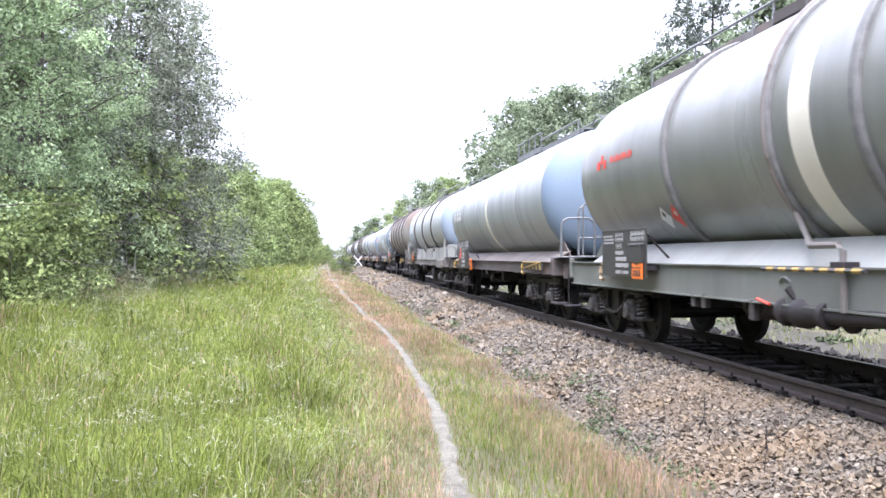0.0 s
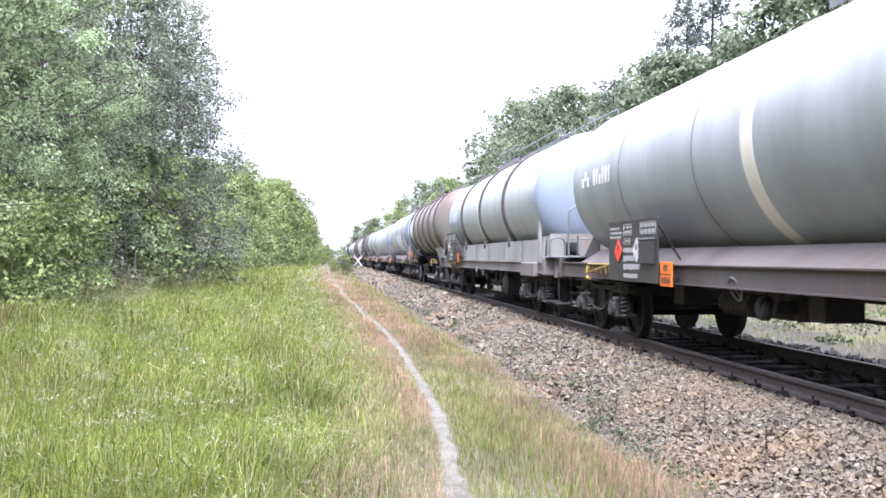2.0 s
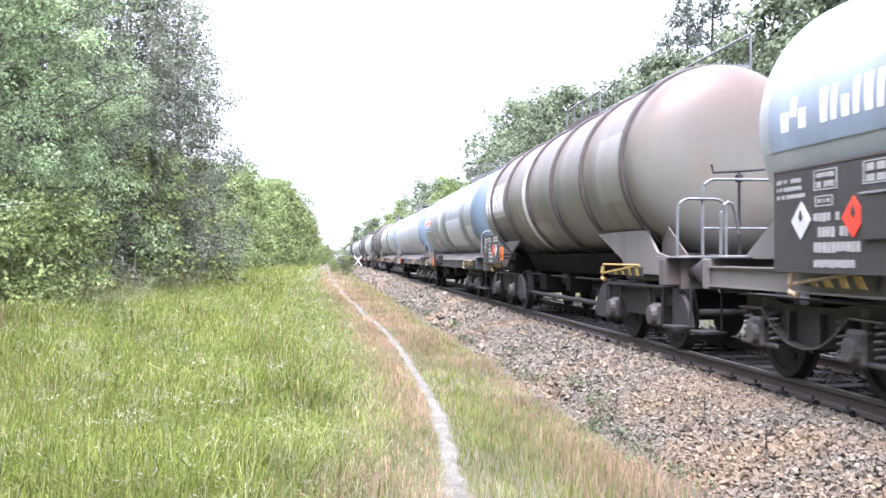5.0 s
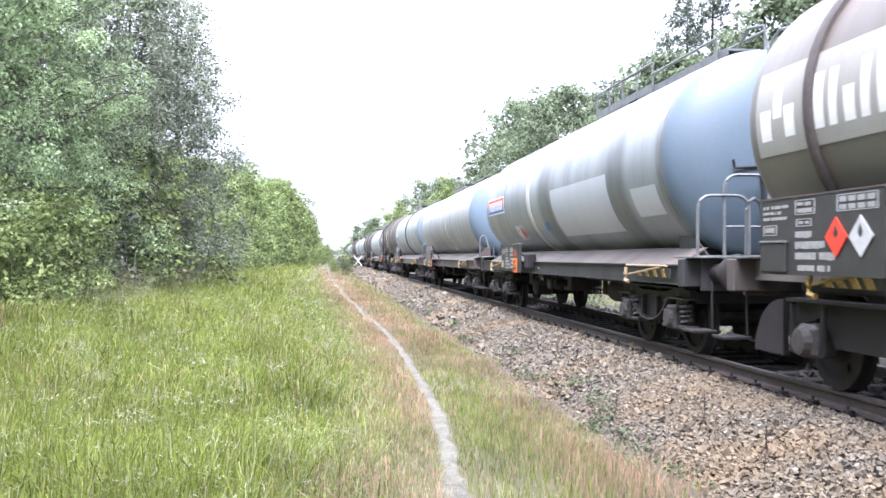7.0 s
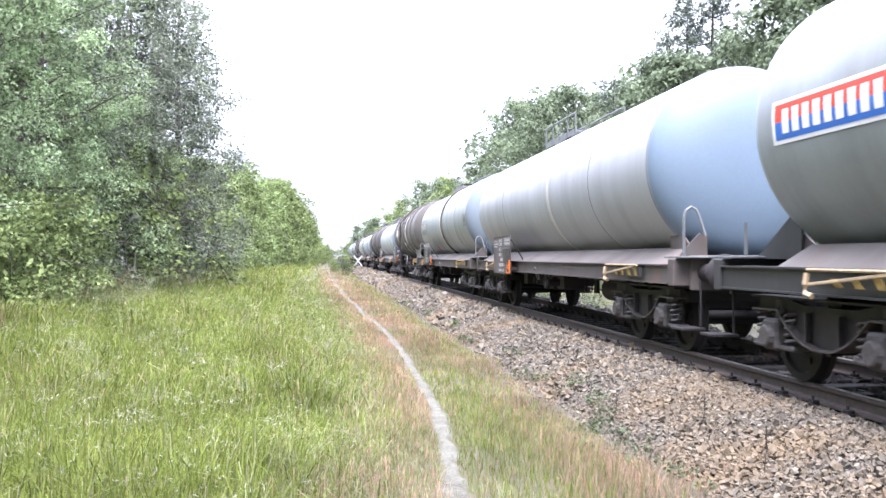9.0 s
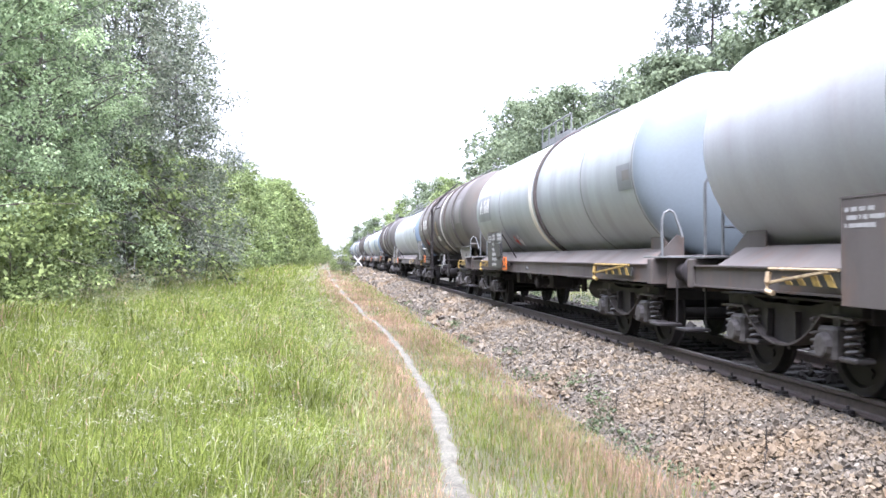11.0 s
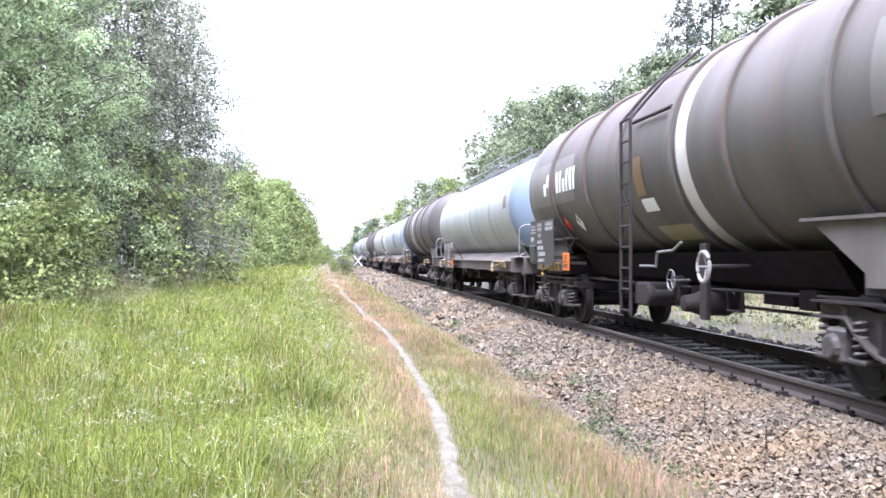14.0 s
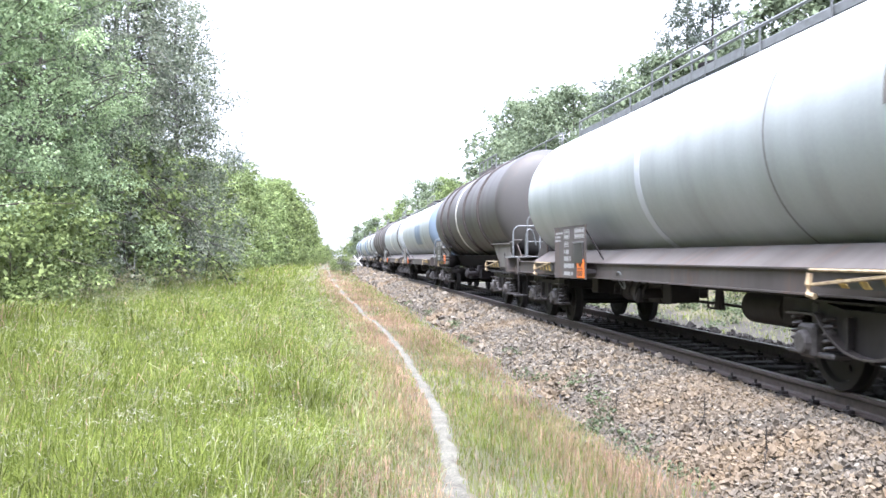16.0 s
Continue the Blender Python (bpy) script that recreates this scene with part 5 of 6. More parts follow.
def hoop(x0, x1, u, z0, z1, rad=0.16, n=5):
    pts = [(x0, u, z0)]
    pts += [(x0 + rad - rad * math.cos(i * math.pi / 2 / n), u, z1 - rad + rad * math.sin(i * math.pi / 2 / n)) for i in range(n + 1)]
    pts += [(x1 - rad + rad * math.sin(i * math.pi / 2 / n), u, z1 - rad + rad * math.cos(i * math.pi / 2 / n)) for i in range(n + 1)]
    return pts + [(x1, u, z0)]


def add_end(w, c, u, d, rails, frame_mat):
    """Headstock, buffers, coupling, platform and hand rails of one end. d: +1 at the front, -1 at the rear."""
    def U(a):
        return u + d * a
    lo, hi = min(U(0.6), U(0.78)), max(U(0.6), U(0.78))
    hs = part("headstock", box(-1.28, 1.28, lo, hi, 0.88, 1.22, 0.012), frame_mat, w, "soiled steel headstock beam")
    part("coupling_hook", tube([(0, U(0.62), 1.0), (0, U(0.3), 1.02), (0, U(0.12), 0.98), (0, U(0.06), 0.86), (0, U(0.0), 0.8)], 0.035, 6), M["underframe"], hs)
    part("brake_hose", tube([(0.3, U(0.6), 0.95), (0.3, U(0.4), 0.7), (0.28, U(0.15), 0.52), (0.2, U(0.02), 0.6)], 0.024, 6), M["underframe"], hs)
    for sx in (-1, 1):
        b = part("buffer", buffer_mesh(), None, w)
        b.matrix_basis = pose(sx * 0.875, U(0.0), 1.05, 0, 0, 0 if d > 0 else 180)
        part("foot_step", step_mesh(), None, w).matrix_basis = pose(sx * 1.1, U(0.45), 0, 0, 0, 0 if sx < 0 else 180)
        part("buffer_plate", box(sx * 0.875 - 0.2, sx * 0.875 + 0.2, min(U(0.55), U(0.6)), max(U(0.55), U(0.6)), 0.83, 1.26, 0.01), frame_mat, w)
    part("platform", box(-1.25, 1.25, min(U(0.42), U(1.0)), max(U(0.42), U(1.0)), 1.225, 1.25, 0.004), M["galv"], w)
    if rails == "hoops":
        if d > 0:
            first = hoop(-1.2, -0.9, U(0.42), 1.22, 1.62, 0.13) if c["kind"] == "trough" else hoop(-1.14, -0.5, U(0.5), 1.22, 1.97)
            part("handrail", tube(first, 0.021), M["pipe"], w)
        else:
            part("handrail", tube(hoop(-0.98, 0.95, U(0.42), 1.22, 2.24), 0.021), M["pipe"], w)
        part("handrail", tube(hoop(-0.8, 0.95, U(0.52), 1.22, 2.22 if d > 0 else 2.12), 0.021), M["pipe"], w)
        part("handrail", tube([(-0.8, U(0.52), 1.6), (0.95, U(0.52), 1.6)], 0.018), M["pipe"], w)
        m = part("brake_mast", tube([(-0.25, U(0.66), 1.22), (-0.25, U(0.66), 2.32)], 0.02, 8), M["underframe"], w)
        part("brake_crank", tube([(-0.62, U(0.66), 2.42), (-0.6, U(0.66), 2.32), (-0.25, U(0.66), 2.34), (0.3, U(0.66), 2.38)], 0.018), M["underframe"], m)
        part("mast_head", box(-0.29, -0.21, U(0.66) - 0.04, U(0.66) + 0.04, 2.2, 2.3, 0.01), M["underframe"], m)
    elif rails == "hook":
        part("handrail", tube([(-1.1, U(0.7), 1.22), (-1.1, U(0.7), 1.74), (-1.07, U(0.7), 1.82), (-1.01, U(0.69), 1.86), (-0.95, U(0.68), 1.83), (-0.92, U(0.67), 1.76), (-0.85, U(0.62), 1.5)], 0.02), M["pipe"], w)
        if d > 0 and c["kind"] != "frameless":
            part("end_plate", prism([(-1.15, 1.252), (-0.88, 1.54), (-0.78, 1.5), (-0.78, 1.252)], "y", U(0.74), U(0.76)), M["frame"], w, "rusty peaked plate beside the handrail")
    if rails == "bare":
        part("post", tube([(-0.95, U(0.7), 1.22), (-0.95, U(0.7), 1.62)], 0.02), M["pipe"], w)
    # gusset plates between headstock and tank cradle
    for sx in (-1, 1):
        y0, y1 = U(0.78), U(1.75)
        part("gusset", prism([(y0, 1.22), (y1, 1.22), (y1, 1.66), (U(1.55), 1.66)], "x", sx * 0.86 - 0.012, sx * 0.86 + 0.012), frame_mat, w)


def add_panel(w, p, letters=True, skin="panel_grey", holder="near"):
    """The dark data panel: lines of white lettering, framed boxes, a form holder with a lid, stays at its back. p: u0, u1, z0, z1."""
    u0, u1, z0, z1 = p
    x = -1.44
    hh, ln = z1 - z0, u1 - u0
    panel = part("data_panel", box(x, x + 0.012, u0, u1, z0, z1, 0.003), M[skin], w, "dark grey data panel with lines of white lettering" if letters else "rusty data panel")
    for u in (u0 + 0.1, u1 - 0.1):
        part("bracket", box(x + 0.012, -1.0, u - 0.03, u + 0.03, z0 + 0.1, z0 + 0.16, 0), M["underframe"], panel)
        part("stay", tube([(x + 0.02, u, z1 - 0.05), (-1.05, u, z0 + 0.2)], 0.015, 5), M["underframe"], panel)
    part("edge_strip", box(x - 0.006, x + 0.018, u0, u1, z1, z1 + 0.015, 0), M["frame"], panel)
    rng = np.random.default_rng(int(u0 * 1000) % 991)
    bm = bmesh.new()

    def rect(a, b, lo, hi):
        bm_box(bm, x - 0.004, x, u1 - b * ln, u1 - a * ln, z0 + lo * hh, z0 + hi * hh, 0)

    def words(a, b, lo, hi):
        n = max(2, int((b - a) * ln / ((hi - lo) * hh * 0.72)))
        g = (b - a) / n
        for i in range(n):
            if rng.uniform() < 0.86:
                rect(a + i * g, a + (i + 0.8) * g, lo + rng.uniform(0, 0.2) * (hi - lo), hi)

    def outline(a, b, lo, hi, t=0.008):
        rect(a, b, hi - t * 1.5, hi), rect(a, b, lo, lo + t * 1.5), rect(a, a + t, lo, hi), rect(b - t, b, lo, hi)

    for k in range(3):
        words(0.03, rng.uniform(0.2, 0.3), 0.87 - k * 0.075, 0.915 - k * 0.075)
    outline(0.33, 0.5, 0.77, 0.96)
    words(0.35, 0.48, 0.88, 0.93), words(0.35, 0.48, 0.79, 0.85)
    outline(0.67, 0.96, 0.77, 0.97)
    for k in range(4):
        rect(0.69 + k * 0.066, 0.69 + k * 0.066 + 0.05, 0.88, 0.945), rect(0.69 + k * 0.066, 0.69 + k * 0.066 + 0.05, 0.79, 0.85)
    outline(0.34, 0.47, 0.62, 0.72)
    words(0.36, 0.45, 0.65, 0.69)
    words(0.33, 0.52, 0.47, 0.56), words(0.33, 0.58, 0.33, 0.43), words(0.33, 0.66, 0.19, 0.29), words(0.33, 0.62, 0.05, 0.13)
    if holder == "none":
        for lo in (0.6, 0.42, 0.25, 0.08):
            words(0.68, 0.97, lo, lo + 0.11)
        rect(0.03, 0.17, 0.1, 0.42)
    if holder == "far":
        outline(0.03, 0.16, 0.52, 0.66), words(0.05, 0.14, 0.55, 0.63)
    tagged(part("lettering", bm, M["letter"], panel), kind="stuff")
    if holder == "none":
        return panel
    a, b, lo, hi = (0.68, 0.95, 0.3, 0.68) if holder == "near" else (0.03, 0.26, 0.04, 0.42)
    h = part("form_holder", box(x - 0.035, x, u1 - b * ln, u1 - a * ln, z0 + lo * hh, z0 + hi * hh, 0.006), M["panel_grey"], panel, "flat dark box for papers")
    part("lid", box(x - 0.045, x, u1 - b * ln - 0.01, u1 - a * ln + 0.01, z0 + hi * hh, z0 + hi * hh + 0.02, 0.003), M["galv"], h)
    return panel


def add_orange(w, u, z, x=-1.42):
    o = part("hazard_plate", box(x, x + 0.02, u - 0.19, u + 0.19, z - 0.15, z + 0.15, 0.004), M["orange"], w, "orange hazard number plate")
    bm = bmesh.new()
    bm_box(bm, x - 0.004, x, u - 0.185, u + 0.185, z - 0.006, z + 0.006, 0)
    for dz, n in ((0.075, 2), (-0.075, 4)):
        for i in range(n):
            c = u + (i - (n - 1) / 2) * 0.075
            bm_box(bm, x - 0.004, x, c - 0.022, c + 0.022, dz + z - 0.04, dz + z + 0.04, 0)
    tagged(part("plate_marking", bm, M["black"], o), kind="stuff")
    part("bracket", box(x + 0.02, -1.05, u - 0.02, u + 0.02, z - 0.05, z + 0.0, 0), M["underframe"], o)


def add_tow_bracket(w, u0, u1, mat_key="tow_pale"):
    """The yellow handle with its striped plate above a bogie. u0 is the end nearer the headstock."""
    x = -1.36
    o = part("tow_bracket", tube([(x, u0, 1.13), (x, u1, 1.13)], 0.017, 6), M[mat_key], w, "worn yellow handle bar with black striped plate")
    s = 1 if u1 > u0 else -1
    plate = prism([(u0, 1.1), (u0, 0.98), (u1 - s * 0.1, 0.98), (u1 - s * 0.1, 1.0), (u0 + s * 0.5, 1.1)], "x", x + 0.04, x + 0.06)
    part("striped_plate", plate, M["black"], o)
    ln = abs(u1 - u0)
    for i in range(4):
        a = u0 + s * (0.1 + i * ln * 0.2)
        part("stripe", prism([(a, 0.985), (a + s * 0.11, 0.985), (a + s * 0.2, 1.06 if i > 1 else 1.09), (a + s * 0.09, 1.06 if i > 1 else 1.09)], "x", x + 0.034, x + 0.04), M["yellow"], o)
    part("brace", tube([(x, u0 + s * 0.15, 1.12), (x, u1, 1.0)], 0.016, 5), M[mat_key], o)
    part("hook", tube([(x, u1, 1.1), (x - 0.02, u1, 1.0), (x - 0.02, u1, 0.92), (x, u1 - s * 0.08, 0.9)], 0.03, 6), M[mat_key], o)


def add_walkway(w, c, R, zc, L):
    """Walkway along the tank top with its railing on the far side and a guarded platform in the middle."""
    a, b = c.get("walk", (2.4, L - 2.6))
    top, rh = zc + R, c.get("rail_h", 0.52)
    slat = mesh_of("slat", box(-0.0125, 0.0125, a, b, top + 0.06, top + 0.09, 0), M["galv"])
    deck = part("walkway", box(0.0, 0.55, a, a + 0.03, top + 0.03, top + 0.058, 0), M["galv"], w, "galvanised slatted walkway along the tank top")
    for i in range(8):
        part("slat", slat, None, deck).matrix_basis = pose(0.013 + i * 0.075, 0, 0)
    n = int((b - a) / 1.6)
    for i in range(n + 1):
        u = a + (b - a) * i / n
        part("railing_post", tube([(0.55, u, top - 0.1), (0.55, u, top + rh)], 0.018), M["galv"], deck)
        part("bracket", box(0.0, 0.5, u - 0.02, u + 0.02, top - 0.12, top + 0.06, 0), M["galv"], deck)
    part("railing", tube([(0.55, a, top + rh), (0.55, b, top + rh)], 0.02), M["galv"], deck)
    if "near_rail" in c:
        p, q = c["near_rail"]
        rail = part("low_railing", tube([(-0.42, p, top + 0.24), (-0.42, q, top + 0.24)], 0.02), M["galv"], w, "low railing along the tank top")
        for u in np.linspace(p, q, int((q - p) / 1.5) + 1):
            part("railing_post", tube([(-0.42, u, top - 0.1), (-0.42, u, top + 0.24)], 0.016), M["galv"], rail)
        part("edge_plate", box(-0.405, -0.39, p - 0.3, q, top - 0.04, top + 0.06, 0.003), M[c.get("toe", "frame_light")], w, "dusty edge plate of the walkway")
        part("walkway_board", box(-0.39, 0.0, p - 0.3, q, top + 0.02, top + 0.045, 0), M["galv"], w)
    ca, cb = c.get("crate", (6.6, 9.6))
    if cb > ca:
        slat = mesh_of("slat", box(-0.0125, 0.0125, ca, cb, top + 0.06, top + 0.09, 0), M["galv"])
        plat = part("platform", box(-0.43, 0.0, ca, ca + 0.03, top + 0.03, top + 0.058, 0), M["galv"], w, "guarded slatted platform at the filling hatch")
        for i in range(6):
            part("slat", slat, None, plat).matrix_basis = pose(-0.41 + i * 0.07, 0, 0)
        for u in np.linspace(ca, cb, 5):
            part("railing_post", tube([(-0.42, u, top - 0.02), (-0.42, u, top + 0.42)], 0.018), M["galv"], w)
        part("railing", tube([(-0.42, ca, top + 0.42), (-0.42, cb, top + 0.42)], 0.02), M["galv"], w)
        part("toe_board", box(-0.43, -0.415, ca, cb, top - 0.02, top + 0.1, 0), M[c.get("toe", "frame")], w)
        part("hatch", revolve([(0.0, 0.28), (0.16, 0.28), (0.2, 0.31), (0.25, 0.31), (0.28, 0.1), (0.285, 0.0)], "z", 18, (0.0, (ca + cb) / 2, top - 0.02)), M["underframe"], w, "round filling hatch", smooth=True)


def add_end_ladder(w, u, zc, R):
    lad = part("end_ladder", tube([(-0.2, u, 1.25), (-0.2, u, zc + R - 0.1), (-0.2, u + 0.12, zc + R + 0.2), (-0.2, u + 0.5, zc + R + 0.26), (-0.2, u + 0.8, zc + R + 0.1)], 0.02), M["galv"], w, "galvanised end ladder")
    part("ladder_rail", tube([(0.2, u, 1.25), (0.2, u, zc + R - 0.1), (0.2, u + 0.12, zc + R + 0.2), (0.2, u + 0.5, zc + R + 0.26), (0.2, u + 0.8, zc + R + 0.1)], 0.02), M["galv"], lad)
    z = 1.5
    while z < zc + R:
        part("rung", tube([(-0.2, u, z), (0.2, u, z)], 0.014, 5), M["galv"], lad)
        z += 0.32


def add_underside(w, c, L, ra, rb):
    """Centre beam, brake rods, reservoir, valve and hand wheel between the bogies."""
    part("centre_beam", box(-0.16, 0.16, 0.78, L - 0.78, 0.86 if c["kind"] != "frameless" else 1.0, 1.1, 0.01), M["underframe"], w)
    part("brake_rod", tube([(-0.35, ra, 0.62), (-0.35, rb, 0.62)], 0.022), M["underframe"], w)
    part("brake_pipe", tube([(-0.7, ra - 0.5, 0.86), (-0.7, (ra + rb) / 2 - 1, 0.84), (-0.7, (ra + rb) / 2 + 1, 0.84), (-0.7, rb + 0.5, 0.86)], 0.02), M["underframe"], w)
    r = part("air_reservoir", reservoir_mesh(0.9, 0.2), None, w)
    r.matrix_basis = pose(0.1, rb - 2.0, 0.76)
    r = part("air_reservoir", reservoir_mesh(0.7, 0.15), None, w)
    r.matrix_basis = pose(0.2, rb - 2.9, 0.78)
    if not c.get("plates"):
        v = part("discharge_valve", valve_mesh(), None, w, "soiled discharge valve and pipe")
        v.matrix_basis = pose(0, c.get("valve", 7.9), 0)
    if c["kind"] == "frameless":
        # these boxes and the trough below are coloured as dark as the underside's shade
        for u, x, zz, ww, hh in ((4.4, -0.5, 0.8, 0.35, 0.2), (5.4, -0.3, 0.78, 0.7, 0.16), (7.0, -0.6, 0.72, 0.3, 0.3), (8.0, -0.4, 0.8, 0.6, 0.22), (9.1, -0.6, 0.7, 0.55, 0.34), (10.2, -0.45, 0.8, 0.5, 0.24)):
            part("brake_gear_box", box(x - 0.22, x + 0.22, u - ww / 2, u + ww / 2, zz - hh / 2, zz + hh / 2, 0.008), M["shade_black"], w)
        if c.get("plates"):
            part("long_rod", tube([(-0.85, ra + 1.6, 0.44), (-0.85, rb - 1.5, 0.44)], 0.045, 8), M["underframe"], w)
        part("drain_trough", prism([(-0.85, 1.3), (-0.62, 0.93), (-0.3, 0.8), (0.3, 0.8), (0.62, 0.93), (0.85, 1.3)], "y", ra + 1.4, rb - 1.4), M["shade_black"], w)
    else:
        mid = (ra + rb) / 2
        for u, ln, rad, z in ((ra + 2.6, 0.9, 0.2, 0.68), (mid + 1.5, 0.8, 0.17, 0.7)):
            tank = part("air_tank", reservoir_mesh(ln, rad), None, w)
            tank.matrix_basis = pose(-0.55, u, z, 0, 0, 90)
        for u, x, zz, ww, hh in ((ra + 1.75, -0.6, 0.72, 0.45, 0.36), (mid - 0.9, -0.8, 0.76, 0.3, 0.26), (mid + 0.4, -0.5, 0.72, 0.5, 0.3), (mid + 2.6, -0.75, 0.76, 0.35, 0.26)):
            part("brake_gear_box", box(x - 0.2, x + 0.2, u - ww / 2, u + ww / 2, zz - hh / 2, zz + hh / 2, 0.012), M["underframe"], w)
            part("hanger", box(x - 0.03, x + 0.03, u - 0.03, u + 0.03, zz + hh / 2, 1.0, 0), M["underframe"], w)
        for k in range(5):
            u = mid - 0.5 + k * 0.32
            if "outlets" in c:
                continue
            part("valve_lever", tube([(-1.1, u, 0.92), (-1.16, u + 0.05, 0.78), (-1.14, u + 0.12, 0.68)], 0.018, 5), M["bogie"], w)
    for k, u in enumerate(c.get("outlets", ())):
        post = part("outlet_post", revolve([(0.5, 0.0), (0.5, 0.13), (0.54, 0.13), (0.56, 0.07), (0.93, 0.075)], "z", 12, (-0.95 + 0.08 * (k % 2), u, 0)), M["bogie"], w, smooth=True)
        part("elbow", tube([(-0.95, u, 0.62), (-1.12, u - 0.06, 0.6), (-1.14, u - 0.08, 0.5)], 0.035, 8), M["axlebox"], post)
    if "outlets" in c:
        for x, z in ((-0.6, 0.6), (-0.75, 0.5), (-0.7, 0.8)):
            part("brake_rod", tube([(x, 5.4, z), (x, 8.2, z)], 0.022), M["underframe"], w)
        part("valve_box", box(-1.3, -1.14, 7.58, 7.76, 0.74, 0.92, 0.02), M["bogie_rim"], w, "grey valve box under the solebar")
        part("pull_ring", tube([(-1.36, 8.32 + 0.11 * math.cos(i * 0.45), 0.9 + 0.07 * math.sin(i * 0.45)) for i in range(14)], 0.009, 5, True), M["letter"], w, "pale bent pull ring")
        part("air_tank", reservoir_mesh(0.7, 0.27), None, w).matrix_basis = pose(-0.8, 5.1, 0.6)
    if "drum" in c:
        part("air_tank", reservoir_mesh(0.3, 0.2), None, w).matrix_basis = pose(-0.85, c["drum"], 0.62)
        part("tool_box", box(-1.38, -1.22, c["drum"] - 0.98, c["drum"] - 0.5, 1.0, 1.3, 0.015), M["underframe"], w, "dark tool box on the solebar")
    if c["kind"] == "frameless" and "side_ladder" not in c:
        return
    hw = part("handwheel", handwheel_mesh(), None, w, "bare metal handwheel")
    hw.matrix_basis = pose(-1.22, c.get("wheel", 8.3), c.get("wheel_z", 0.9), 0, -20 if "side_ladder" not in c else 0, 0)
    for u in (ra + 2.2, (ra + rb) / 2 - 1.2, rb - 3.6):
        part("brake_lever", prism([(u - 0.12, 0.55), (u + 0.12, 0.55), (u + 0.05, 0.95), (u - 0.05, 0.95)], "x", -0.42, -0.37), M["underframe"], w)
    u = (ra + rb) / 2 - 2
    part("rod_guide", tube([(-0.72, u, 0.84), (-0.72, u + 0.03, 0.6), (-0.72, u + 0.4, 0.6), (-0.72, u + 0.43, 0.84)], 0.016), M["underframe"], w)


def make_wagon(c):
    """One bogie tank wagon. Local y runs from the leading buffers to the trailing ones; z = 0 is the rail head."""
    L, R, zc = c["L"], c["R"], c["zc"]
    u0, u1 = c["tank"]
    w = thing("tank_wagon", c["label"], "tank wagon", None, "goods train")
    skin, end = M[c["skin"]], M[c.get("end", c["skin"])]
    dome = 0.5
    arc = [(math.sin(i * math.pi / 22), math.cos(i * math.pi / 22) ** 0.8 if i < 11 else 0.0) for i in range(12)]
    prof = [(u1 + dome * s, R * max(k, 0.0)) for s, k in arc]
    tank = part("tank", revolve([(u0, R), (u0 + 0.02, R)] + [(u0 + (u1 - u0) * i / 10, R) for i in range(1, 10)] + prof, "y", 64, (0, 0, zc)), skin, w, c.get("tank_label", ""), smooth=True)
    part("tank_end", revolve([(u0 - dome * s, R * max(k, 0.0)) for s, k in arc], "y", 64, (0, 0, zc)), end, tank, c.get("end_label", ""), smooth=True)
    for u in c.get("welds", ()):
        part("weld_seam", open_ring(R, u, 0.028, 0.004, zc), M["seam"], tank)
    for u in c.get("ribs", ()):
        part("rib", ring(R, u, 0.13, 0.055, zc), M[c.get("rib_mat", "rib")], tank)
    if "stripe" in c:
        part("painted_band", open_ring(R, c["stripe"], c.get("stripe_w", 0.3), 0.006, zc), M[c.get("stripe_mat", "cream")], tank, "painted band round the tank", smooth=True)
    for u0p, u1p, a0, a1, key in c.get("patches", ()):
        part("paint_patch", patch(R, zc, u0p, u1p, a0, a1, lift=0.009 if key not in ("soot",) else 0.006), M[key], tank, smooth=True)
    pl = c.get("placards", ())
    if pl:
        us, a = [q[0] for q in pl], pl[0][1]
        bd = part("placard_board", patch(R, zc, min(us) - 0.2, max(us) + 0.2, a - 8, a + 8, lift=0.004), M[c.get("board", c["skin"])], w, "painted board with hazard placards", smooth=True)
        for u, a, key in pl:
            part("placard", curved_diamond(R + 0.009, zc, u, a, 0.185), M["red" if key == "red" else "white"], bd)
            part("placard_symbol", curved_diamond(R + 0.012, zc, u, a + 2.5, 0.055), M["black" if key != "red" else "dirtywhite"], bd)
    if "logo" in c:
        add_logo(w, R, zc, *c["logo"])
    fm = M[c.get("frame", "frame")]
    ra, rb = c.get("bogies", (2.3, L - 2.5))
    kind = c["kind"]
    if kind == "frameless":
        for s, a in ((1, 0.0), (-1, L)):
            for sx in (-1, 1):
                if c.get("plates"):
                    pts = [(a + s * 4.3, 1.62), (a + s * 3.9, 1.5), (a + s * 3.0, 1.2), (a + s * 2.75, 1.0), (a + s * 0.78, 1.0), (a + s * 0.78, 1.2), (a + s * 1.5, 1.3), (a + s * 1.95, 1.62)]
                    part("saddle_plate", prism(pts, "x", sx * 1.02 - 0.02, sx * 1.02 + 0.02), M["frame_light"], w, "soiled pointed steel saddle plate")
                    continue
                pts = [(3.75, 1.57), (3.65, 1.5), (2.9, 1.1), (2.9, 0.98), (0.78, 0.98), (0.78, 1.14), (1.3, 1.25), (1.42, 1.36), (1.25, 1.55)]
                sp = part("saddle_plate", prism([(a + s * p, q) for p, q in pts], "x", sx * 1.0 - 0.02, sx * 1.0 + 0.02), M["frame_light"], w, "soiled steel saddle plate with an oval hole")
                lip = [(3.85, 1.57), (1.2, 1.55), (0.6, 1.64), (0.6, 1.66), (1.2, 1.585), (3.85, 1.6)]
                part("saddle_flange", prism([(a + s * p, q) for p, q in lip], "x", sx * 1.0 - 0.1, sx * 1.0 + 0.1), M["frame_light"], sp)
